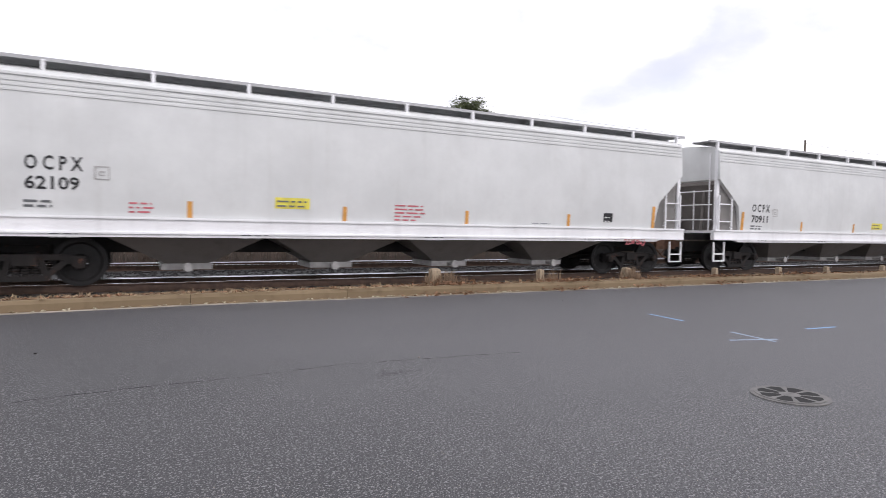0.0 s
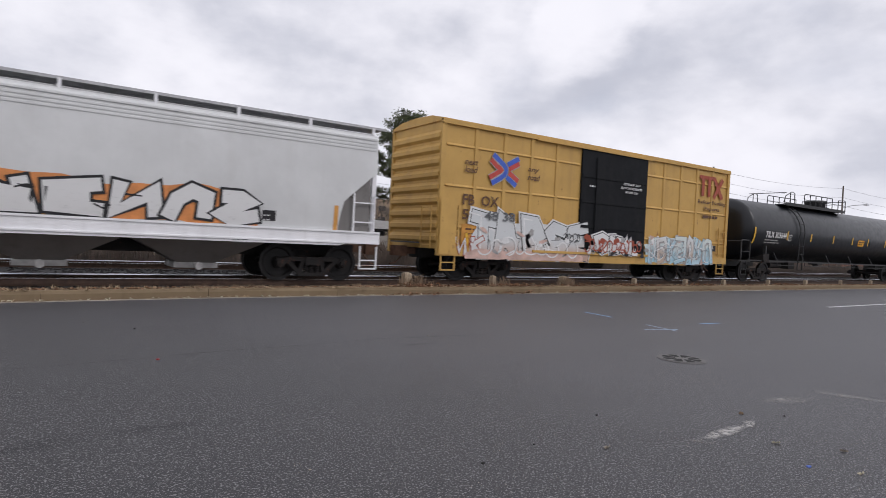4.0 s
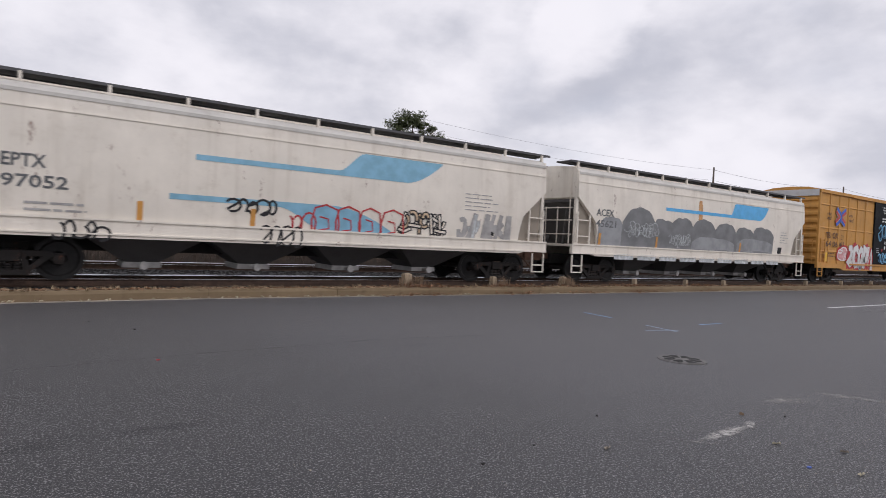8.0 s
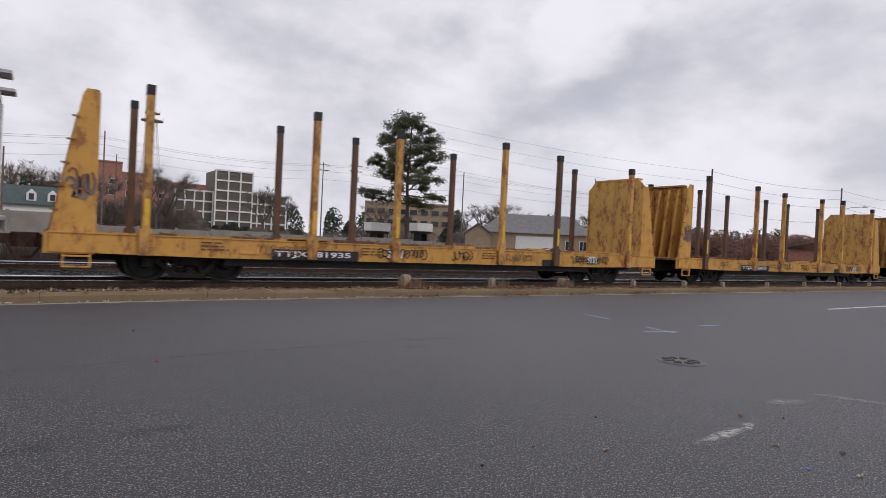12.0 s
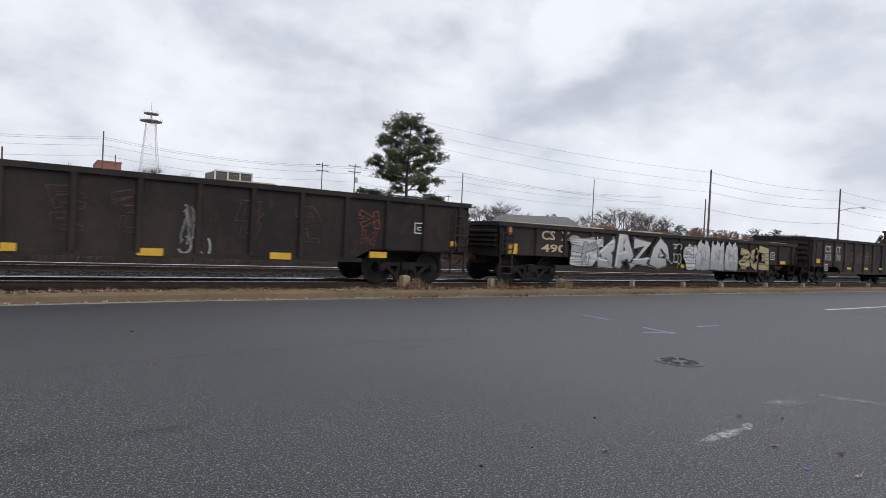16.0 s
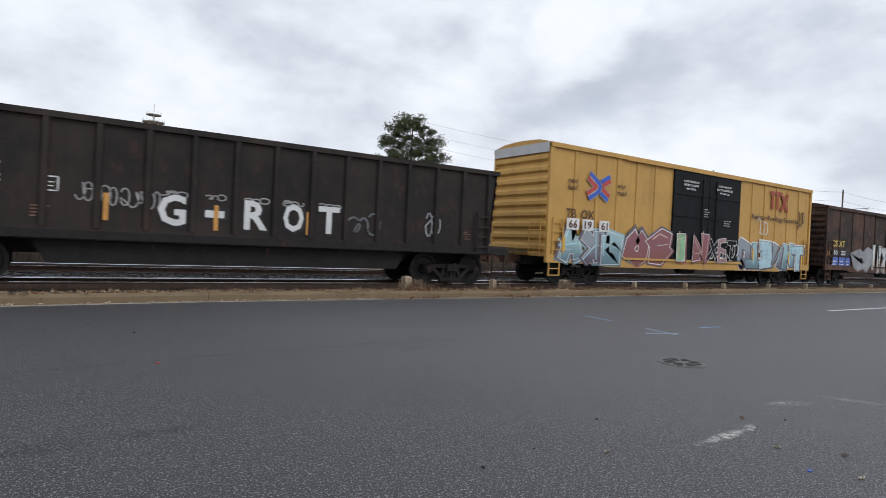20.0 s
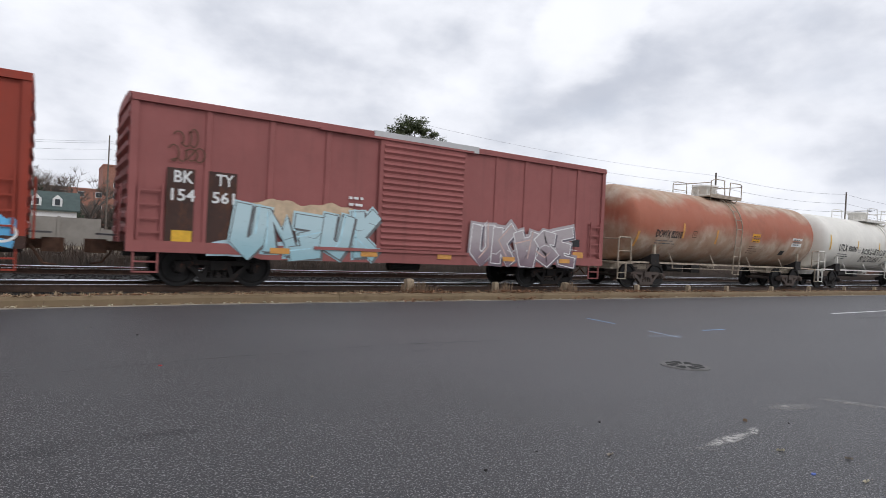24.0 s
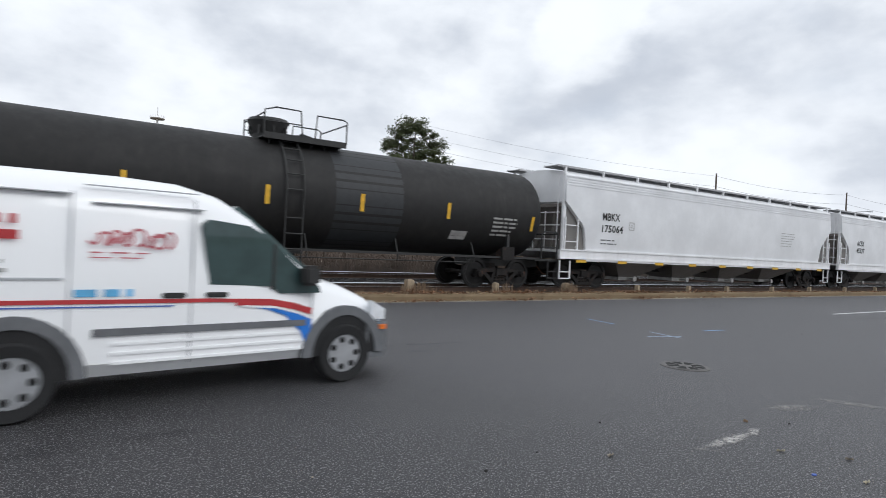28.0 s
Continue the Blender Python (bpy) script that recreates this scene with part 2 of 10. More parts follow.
# ---------- lettering and graffiti, laid on a side surface y = f(z) ----------
def letters(text, wide, high, slant=0.0, heavy=0.0):
    cu = bpy.data.curves.new("lettering", "FONT")
    cu.body, cu.size, cu.shear, cu.offset = text, 1.0, slant, heavy
    cu.resolution_u = 2
    tmp = bpy.data.objects.new("lettering", cu)
    me = bpy.data.meshes.new_from_object(tmp)
    bpy.data.objects.remove(tmp)
    co = np.empty(len(me.vertices) * 3)
    me.vertices.foreach_get("co", co)
    co = co.reshape(-1, 3)
    lo, hi = co.min(0), co.max(0)
    sx, sy = wide / (hi[0] - lo[0]), high / (hi[1] - lo[1])
    return [((c[0] - lo[0]) * sx, (c[1] - lo[1]) * sy) for c in co], [tuple(p.vertices) for p in me.polygons]


def on_side(name, pts, faces, x, z, side, mat, parent, lift=0.008, label=""):
    me = bpy.data.meshes.new(name)
    me.from_pydata([(x + a, side(z + b) - lift, z + b) for a, b in pts], [], faces)
    me.materials.append(MATS[mat])
    ob = place(name, me, parent, label=label)
    if name in ("graffiti", "small_print", "scrawl", "graffiti_ground"):
        tagged(ob, kind="stuff")
    return ob


def words(text, x, z, wide, high, side, mat, parent, slant=0.0, heavy=0.02, name="lettering"):
    pts, faces = letters(text, wide, high, slant, heavy)
    return on_side(name, pts, faces, x, z, side, mat, parent)


def bars(x, z, wide, rows, side, mat, parent, step=0.09, thick=0.045, seed=1, name="small_print"):
    """Lines of print too small to read, as broken bars."""
    rng = random.Random(seed)
    pts, faces = [], []
    for i in range(rows):
        a = 0.0
        end = wide * rng.uniform(0.65, 1.0)
        while a < end:
            b = min(end, a + wide * rng.uniform(0.12, 0.4))
            k = len(pts)
            z0 = -i * step
            pts += [(a, z0), (b, z0), (b, z0 + thick), (a, z0 + thick)]
            faces.append((k, k + 1, k + 2, k + 3))
            a = b + 0.05
    return on_side(name, pts, faces, x, z, side, mat, parent)


def panel(name, x, z, wide, high, side, mat, parent, lift=0.006, skew=0.0):
    n = max(1, int(high / 0.25))
    pts = [(a + skew * i / n, high * i / n) for i in range(n + 1) for a in (0, wide)]
    return on_side(name, pts, [(2 * i, 2 * i + 1, 2 * i + 3, 2 * i + 2) for i in range(n)], x, z, side, mat, parent, lift)


def boxmark(x, z, s, side, mat, parent):
    """A small square outline with a dash in it."""
    t = s * 0.09
    q = [(0, 0, s, t), (0, s - t, s, s), (0, 0, t, s), (s - t, 0, s, s), (s * .3, s * .3, s * .7, s * .38), (s * .3, s * .55, s * .7, s * .63), (s * .3, s * .3, s * .38, s * .63)]
    pts, faces = [], []
    for a, b, c, d in q:
        k = len(pts)
        pts += [(a, b), (c, b), (c, d), (a, d)]
        faces.append((k, k + 1, k + 2, k + 3))
    return on_side("stencil_box", pts, faces, x, z, side, mat, parent)


def ribbon(path, w):
    pts, faces = [], []
    n = len(path)
    for i, (x, y) in enumerate(path):
        x0, y0 = path[max(0, i - 1)]
        x1, y1 = path[min(n - 1, i + 1)]
        d = math.hypot(x1 - x0, y1 - y0) or 1.0
        nx, ny = -(y1 - y0) / d * w / 2, (x1 - x0) / d * w / 2
        pts += [(x + nx, y + ny), (x - nx, y - ny)]
        if i:
            k = 2 * i
            faces.append((k - 2, k - 1, k + 1, k))
    return pts, faces


def arc(cx, cy, rx, ry, a0, a1, n=8):
    return [(cx + rx * math.cos(radians(a0 + (a1 - a0) * i / n)), cy + ry * math.sin(radians(a0 + (a1 - a0) * i / n))) for i in range(n + 1)]


def wild_strokes(rng):
    """Three or four fat bends and bars that fill a cell without spelling anything."""
    out = []
    for _ in range(rng.choice((3, 3, 4))):
        k = rng.random()
        if k < .4:
            a0 = rng.uniform(0, 360)
            out.append(arc(rng.uniform(.25, .75), rng.uniform(.25, .75), rng.uniform(.3, .55), rng.uniform(.22, .4), a0, a0 + rng.choice((-1, 1)) * rng.uniform(120, 240), 6))
        elif k < .75:
            x, lean = rng.uniform(.05, .95), rng.uniform(-.35, .35)
            out.append([(x, 0), (x + lean * .5, .55), (x + lean, 1)])
        else:
            z = rng.uniform(.05, .95)
            out.append([(-.15, z), (.5, z + rng.uniform(-.2, .2)), (1.15, z + rng.uniform(-.25, .25))])
    return out


def piece(x, z, wide, high, n, side, fills, edge, parent, seed, weight=0.3, edge_w=0.07, halo="", name="graffiti"):
    """A wild-style sprayed piece: overlapping fat forms with edge lines, glints and an uneven outer glow."""
    rng = random.Random(seed)
    layers = {}

    def lay(mat, pts, faces, lift):
        p, f = layers.setdefault((mat, lift), ([], []))
        k = len(p)
        p.extend((a, min(max(b, -.02), high * 1.12)) for a, b in pts)
        f.extend(tuple(i + k for i in q) for q in faces)
    cell = wide / n
    if halo:
        blob(x - .12, z - .03, wide + .24, high * 1.16, side, halo, parent, seed, .004, "graffiti_ground")
    for i in range(n):
        fill = fills[rng.randrange(len(fills))]
        w = weight * min(cell, high) * rng.uniform(.85, 1.2)
        lean = rng.uniform(-.12, .16)
        for q, stroke in enumerate(wild_strokes(rng)):
            fine = []
            for a, b in zip(stroke, stroke[1:]):
                for k in range(4):
                    fine.append((a[0] + (b[0] - a[0]) * k / 4, a[1] + (b[1] - a[1]) * k / 4))
            fine.append(stroke[-1])
            path = [(cell * (i + px) + lean * high * (py - .5), w / 2 + py * (high - w)) for px, py in fine]
            lift = .008 + .0012 * ((i * 4 + q) % 9)
            a, b = path[0], path[1]
            d = math.hypot(b[0] - a[0], b[1] - a[1]) or 1
            first = (a[0] - (b[0] - a[0]) / d * edge_w, a[1] - (b[1] - a[1]) / d * edge_w)
            a, b = path[-1], path[-2]
            d = math.hypot(b[0] - a[0], b[1] - a[1]) or 1
            end = (a[0] - (b[0] - a[0]) / d * edge_w, a[1] - (b[1] - a[1]) / d * edge_w)
            p, f = ribbon([first] + path + [end], w + 2 * edge_w)
            lay(edge, p, f, lift)
            p, f = ribbon(path, w)
            lay(fill if rng.random() < .8 else fills[rng.randrange(len(fills))], p, f, lift + .0006)
            if rng.random() < .55:
                p, f = ribbon([(px - w * .22, py + w * .1) for px, py in path[1:-1]], w * .14)
                lay(fills[0], p, f, lift + .001)
    for (mat, lift), (p, f) in layers.items():
        on_side(name, p, f, x, z, side, mat, parent, lift)


def tag(x, z, wide, high, side, mat, parent, seed, w=0.035, n=None, name="scrawl"):
    """A thin looping hand-sprayed scrawl."""
    rng = random.Random(seed)
    n = n or max(3, int(wide / high * 2.2))
    pts = []
    for i in range(n):
        cx = wide * (i + .5) / n
        r = wide / n * rng.uniform(.4, .8)
        h = high * rng.uniform(.3, .5)
        s = rng.choice((1, -1))
        pts += arc(cx, high * rng.uniform(.4, .6), r, h, 150 * s, (150 - rng.uniform(200, 330)) * s if rng.random() < .7 else -60 * s, 9)
    p, f = ribbon(pts, w)
    return on_side(name, p, f, x, z, side, mat, parent, 0.011)


def blob(x, z, wide, high, side, mat, parent, seed, lift=0.006, name="overpaint", flat_bottom=False):
    """An uneven painted-over area."""
    rng = random.Random(seed)
    n = 28
    a1, a2 = rng.uniform(0, 6.28), rng.uniform(0, 6.28)
    top = [high * (0.90 + 0.07 * math.sin(i * .55 + a1) + 0.04 * math.sin(i * 1.4 + a2)) for i in range(n + 1)]
    for k, q in ((0, .6), (1, .82), (2, .95)):
        top[k], top[-1 - k] = top[k] * q, top[-1 - k] * q
    pts, faces = [], []
    for i in range(n + 1):
        b = 0 if flat_bottom else high * .08 * rng.random()
        for k in range(4):
            pts.append((wide * i / n, b + (top[i] - b) * k / 3))
        if i:
            for k in range(3):
                a = 4 * (i - 1) + k
                faces.append((a, a + 4, a + 5, a + 1))
    return on_side(name, pts, faces, x, z, side, mat, parent, lift)


def patches(x, z, wide, high, side, mats, parent, seed, n, size, lift=.004):
    """Loose ragged sprayed patches of several colours over one another."""
    rng = random.Random(seed)
    for q in range(n):
        a, b = size * rng.uniform(.5, 1.2), size * rng.uniform(.25, .6)
        cx, cy, t = wide * (q + rng.random()) / n, high * rng.uniform(.05, .95), rng.uniform(-.5, .5)
        pts = [(cx, cy)]
        for i in range(14):
            ang, k = 2 * math.pi * i / 14, rng.uniform(.68, 1.1)
            u, v = a * k * math.cos(ang), b * k * math.sin(ang)
            pts.append((cx + u * math.cos(t) - v * math.sin(t), max(cy + u * math.sin(t) + v * math.cos(t), 0)))
        on_side("overpaint", pts, [(0, 1 + i, 1 + (i + 1) % 14) for i in range(14)], x, z, side, mats[q % len(mats)], parent, lift + .0007 * (q % 9))


def hill(x, z, wide, high, side, mat, parent, seed, lift):
    """A rolled-on patch of cover paint with a soft humped top."""
    rng = random.Random(seed)
    n = 20
    ph, pw = rng.uniform(0, 6.28), rng.choice((3.0, 4.0, 5.0))
    pts, faces = [], []
    for i in range(n + 1):
        u = 2 * i / n - 1
        t = high * (1 - .30 * abs(u) ** pw + .035 * math.sin(2.6 * u + ph) + .012 * math.sin(11 * u + ph))
        for k in range(5):
            pts.append((wide * i / n, t * k / 4))
        if i:
            faces += [(5 * i - 5 + k, 5 * i + k, 5 * i + k + 1, 5 * i - 4 + k) for k in range(4)]
    return on_side("overpaint", pts, faces, x, z, side, mat, parent, lift)


def throwup(x, z, wide, high, n, side, fills, edge, parent, seed, edge_w=0.05, halo="", power=3.0, jag=0.07, spread=0.60, halo_w=0.13, name="graffiti"):
    """Sprayed bubble forms standing side by side: fat rounded bodies with slits, an edge line and a loose outer glow."""
    rng = random.Random(seed)
    layers = {}

    def lay(mat, pts, faces, lift):
        p, f = layers.setdefault((mat, round(lift, 4)), ([], []))
        k = len(p)
        p.extend(pts)
        f.extend(tuple(i + k for i in q) for q in faces)

    def body(cx, cy, hw, hh, lean, ph, grow, flat=0.0):
        out = []
        for k in range(26):
            q = 2 * math.pi * k / 26
            c, s = math.cos(q), math.sin(q)
            wob = 1 + jag * math.sin(3 * q + ph) + jag * .7 * math.sin(5 * q + 2 * ph) + jag * .5 * math.sin(9 * q + 3 * ph)
            px = math.copysign(abs(c) ** (2 / power), c) * hw * wob
            py = math.copysign(abs(s) ** (2 / power), s) * hh * (wob if s > 0 else 1)
            px, py = px + math.copysign(grow, c) * abs(c) ** .5, py + math.copysign(grow, s) * abs(s) ** .5
            out.append((cx + px + lean * py, max(cy + py, -.04)))
        return out

    def fan(mat, ring, c, lift):
        lay(mat, [c] + ring, [(0, 1 + k, 1 + (k + 1) % len(ring)) for k in range(len(ring))], lift)

    cell = wide / n
    for i in range(n):
        cx, hh = cell * (i + .5), high * .5 * rng.uniform(.84, 1.03)
        hw, lean, ph = cell * spread * rng.uniform(.88, 1.08) - edge_w, rng.uniform(-.10, .14), rng.uniform(0, 6.28)
        lift = .010 + .0022 * (i % 6)
        if halo:
            fan(halo, body(cx, hh, hw, hh, lean, ph, edge_w + halo_w * rng.uniform(.7, 1.2)), (cx, hh), .004 + .0006 * (i % 4))
        fan(edge, body(cx, hh, hw, hh, lean, ph, edge_w), (cx, hh), lift)
        if fills:
            fill = fills[rng.randrange(len(fills))]
            fan(fill, body(cx, hh, hw, hh, lean, ph, 0), (cx, hh), lift + .0007)
            if len(fills) > 1 and rng.random() < .7:
                other = fills[(fills.index(fill) + 1) % len(fills)]
                fan(other, body(cx + hw * rng.uniform(-.2, .2), hh * .62, hw * .62, hh * .46, lean, ph + 1, 0), (cx, hh * .62), lift + .0011)
        for _ in range(rng.choice((2, 3, 3))):
            k = rng.random()
            u = rng.uniform(-.55, .55) * hw
            if k < .38:
                path = [(u, -hh * .99), (u + rng.uniform(-.05, .05), -hh * .5), (u + rng.uniform(-.1, .1), -hh * rng.uniform(.05, .3))]
            elif k < .62:
                path = [(u, hh * .97), (u + rng.uniform(-.05, .05), hh * .6), (u + rng.uniform(-.1, .1), hh * rng.uniform(.15, .4))]
            elif k < .82:
                d, v = rng.choice((-1, 1)), rng.uniform(-.45, .45) * hh
                path = [(d * hw * .97, v), (d * hw * .5, v + rng.uniform(-.04, .04)), (d * hw * rng.uniform(.0, .25), v + rng.uniform(-.08, .08))]
            else:
                path = arc(u * .5, rng.uniform(-.3, .4) * hh, hw * rng.uniform(.16, .3), hh * rng.uniform(.1, .2), 0, 330, 9)
            p, f = ribbon([(cx + a + lean * b, max(hh + b, -.03)) for a, b in path], edge_w * rng.uniform(.8, 1.3))
            lay(edge, p, f, lift + .0015)
        # heavier strokes worked over the body, then thin glints
        pool = [m for m in fills if m != fill] or fills if fills else []
        for q, stroke in enumerate(wild_strokes(rng)[:2] if pool else []):
            fine = []
            for a, b in zip(stroke, stroke[1:]):
                fine += [(a[0] + (b[0] - a[0]) * k / 4, a[1] + (b[1] - a[1]) * k / 4) for k in range(4)]
            fine.append(stroke[-1])
            path = [(cx + (px - .5) * hw * 1.35 + lean * (py - .5) * hh, hh + (py - .5) * hh * 1.35) for px, py in fine]
            w = min(hw, hh) * rng.uniform(.26, .44)
            p, f = ribbon(path, w + edge_w * 1.3)
            lay(edge, p, f, lift + .0018 + .0008 * q)
            p, f = ribbon(path, w)
            lay(pool[rng.randrange(len(pool))], p, f, lift + .0022 + .0008 * q)
        if fills:
            for _ in range(3):
                a, b = rng.uniform(-.7, .7) * hw, rng.uniform(-.7, .7) * hh
                p, f = ribbon([(cx + a, hh + b), (cx + a + hw * rng.uniform(-.4, .4), hh + b + hh * rng.uniform(-.12, .12)), (cx + a + hw * rng.uniform(-.5, .5), hh + b + hh * rng.uniform(-.3, .3))], edge_w * rng.uniform(.5, 1.0))
                lay(fills[0] if rng.random() < .6 else edge, p, f, lift + .0036)
    for (mat, lift), (p, f) in layers.items():
        on_side(name, p, f, x, z, side, mat, parent, lift)


# broad brush strokes of block forms, in a unit cell
FORMS = {
    "A": [[(.02, 0), (.34, 1), (.62, 1), (.98, 0)], [(.22, .36), (.78, .36)]],
    "B": [[(.15, 0), (.15, 1), (.72, .94), (.82, .72), (.45, .52), (.90, .32), (.74, .04), (.15, 0)]],
    "C": [[(.98, .80), (.60, 1), (.14, .80), (.10, .24), (.52, 0), (1.0, .18)]],
    "E": [[(1.0, 1), (.14, .94), (.12, .04), (1.0, 0)], [(.14, .50), (.80, .53)]],
    "G": [[(.95, .86), (.50, 1), (.10, .74), (.12, .20), (.55, 0), (.92, .18), (.90, .48), (.56, .48)]],
    "H": [[(.12, 0), (.16, 1)], [(.88, 0), (.84, 1)], [(.14, .50), (.86, .53)]],
    "I": [[(.45, 0), (.55, 1)]],
    "K": [[(.14, 0), (.14, 1)], [(.95, 1), (.26, .50), (1.0, 0)]],
    "L": [[(.18, 1), (.12, .06), (1.0, .0)]],
    "M": [[(.02, 0), (.18, 1), (.50, .38), (.82, 1), (.98, 0)]],
    "N": [[(.10, 0), (.14, 1), (.84, .06), (.90, 1)]],
    "O": [[(.50, 1), (.10, .76), (.12, .20), (.52, 0), (.90, .24), (.90, .78), (.50, 1)]],
    "P": [[(.16, 0), (.14, 1), (.80, .96), (.92, .68), (.70, .44), (.18, .42)]],
    "R": [[(.14, 0), (.14, 1), (.78, .97), (.90, .70), (.64, .50), (.20, .47)], [(.48, .48), (1.0, 0)]],
    "S": [[(.98, .86), (.42, 1), (.08, .74), (.48, .52), (.92, .30), (.62, 0), (.02, .10)]],
    "T": [[(-.05, .92), (1.05, 1)], [(.50, .95), (.46, 0)]],
    "U": [[(.10, 1), (.10, .22), (.45, 0), (.88, .20), (.92, 1)]],
    "X": [[(.04, 0), (.96, 1)], [(.04, 1), (.96, 0)]],
    "Z": [[(.02, .94), (.96, 1), (.06, .04), (1.02, 0)]],
    "6": [[(.92, .92), (.40, .96), (.08, .48), (.22, .04), (.78, .02), (.94, .34), (.56, .52), (.16, .38)]],
}


def brush(path, w):
    """A broad stroke with sharp mitred bends."""
    n = len(path)
    way = []
    for (x0, y0), (x1, y1) in zip(path, path[1:]):
        d = math.hypot(x1 - x0, y1 - y0) or 1.0
        way.append((-(y1 - y0) / d, (x1 - x0) / d))
    pts, faces = [], []
    for i, (x, y) in enumerate(path):
        a, b = way[max(0, i - 1)], way[min(n - 2, i)]
        mx, my = a[0] + b[0], a[1] + b[1]
        k = min(1.6, 2.0 / max(.2, mx * mx + my * my)) * w / 2
        pts += [(x + mx * k, y + my * k), (x - mx * k, y - my * k)]
        if i:
            faces.append((2 * i - 2, 2 * i - 1, 2 * i + 1, 2 * i))
    return pts, faces


def burner(forms, x, z, wide, high, side, fill, edge, parent, seed, weight=.27, edge_w=.05, halo="", halo_w=.12, shadow="", cast=(.10, -.07), glint="", squeeze=1.08):
    """A sprayed piece of interlocking block forms: outer glow, cast block shadow, edge, fading fill and thin glints."""
    rng = random.Random(seed)
    layers = {}

    def lay(mat, shape, lift):
        p, f = layers.setdefault((mat, round(lift, 4)), ([], []))
        k = len(p)
        p.extend((a, max(b, -.03)) for a, b in shape[0])
        f.extend(tuple(i + k for i in q) for q in shape[1])
    cell = wide / len(forms)
    for i, ch in enumerate(forms):
        w = weight * min(cell * 1.15, high) * rng.uniform(.92, 1.12)
        lean, drop, tall = rng.uniform(-.10, .16), rng.uniform(0, .06) * high, rng.uniform(.90, 1.04)
        cw = cell * squeeze - w
        strokes = []
        turn_x, turn_y = rng.random() < .5, rng.random() < .4
        for stroke in FORMS[ch]:
            path = []
            for a, b in stroke:
                a, b = (1 - a if turn_x else a) + rng.uniform(-.16, .16), (1 - b if turn_y else b) + rng.uniform(-.10, .10)
                py = drop + w / 2 + b * (high * tall - w - drop)
                path.append((cell * i + (cell - cw) / 2 + a * cw + lean * (py - high / 2), py))
            # a little overshoot at both ends
            for e, q in ((0, 1), (-1, -2)):
                d = math.hypot(path[e][0] - path[q][0], path[e][1] - path[q][1]) or 1
                k = w * .30 / d
                path[e] = (path[e][0] + (path[e][0] - path[q][0]) * k, path[e][1] + (path[e][1] - path[q][1]) * k)
            strokes.append(path)
        lift = .010 + .004 * (i % 4)

        def longer(path, e):
            out = list(path)
            for a, b in ((0, 1), (-1, -2)):
                d = math.hypot(path[a][0] - path[b][0], path[a][1] - path[b][1]) or 1
                out[a] = (path[a][0] + (path[a][0] - path[b][0]) / d * e, path[a][1] + (path[a][1] - path[b][1]) / d * e)
            return out
        for q, path in enumerate(strokes):
            if halo:
                g = halo_w * rng.uniform(.8, 1.3)
                lay(halo, brush(longer(path, edge_w + g), w + 2 * (edge_w + g)), .0035 + .0004 * (2 * (i % 4) + q))
            if shadow:
                lay(shadow, brush([(a + cast[0], b + cast[1]) for a, b in longer(path, edge_w)], w + 2 * edge_w), lift - .0020 + .0003 * q)
            lay(edge, brush(longer(path, edge_w), w + 2 * edge_w), lift + .0003 * q)
            lay(fill[i % len(fill)], brush(path, w), lift + .0012 + .0003 * q)
            if glint and rng.random() < .8:
                lay(glint, brush([(a - w * .26, b + w * .22) for a, b in path[:rng.choice((2, 2, 3))]], w * .10), lift + .0022)
            if rng.random() < .6:
                a, b = path[0], path[-1]
                m = rng.uniform(.2, .8)
                c = (a[0] + (b[0] - a[0]) * m, a[1] + (b[1] - a[1]) * m)
                lay(edge, brush([(c[0] - w * .6, c[1]), (c[0], c[1] + rng.uniform(-.1, .1)), (c[0] + w * .5, c[1] + rng.uniform(-.05, .15))], edge_w * .6), lift + .0026)
    for (mat, lift), (p, f) in layers.items():
        on_side("graffiti", p, f, x, z, side, mat, parent, lift)


def spray_fade(name, low, top, z0, z1):
    """Sprayed colours that run into one another from the foot of a piece to its top."""
    m, nt, b = nodes_of(name, 0.6)
    tc = nt.nodes.new("ShaderNodeTexCoord")
    sp = nt.nodes.new("ShaderNodeSeparateXYZ")
    nt.links.new(tc.outputs["Object"], sp.inputs[0])
    ad = nt.nodes.new("ShaderNodeMath")
    ad.operation = "MULTIPLY_ADD"
    nt.links.new(noise_node(nt, 1.6, 5), ad.inputs[0])
    ad.inputs[1].default_value = 0.7
    nt.links.new(sp.outputs["Z"], ad.inputs[2])
    c = mixc(nt, ramp(nt, ad.outputs[0], z0 + .35, z1 + .35), low, top)
    worn = ramp(nt, noise_node(nt, 5.0, 7, (1, 1, 3.0), 0.7), 0.55, 0.75)
    nt.links.new(mixc(nt, scaled(nt, worn, 0.35), c, tuple_scale(low, 0.45)), b.inputs["Base Color"])


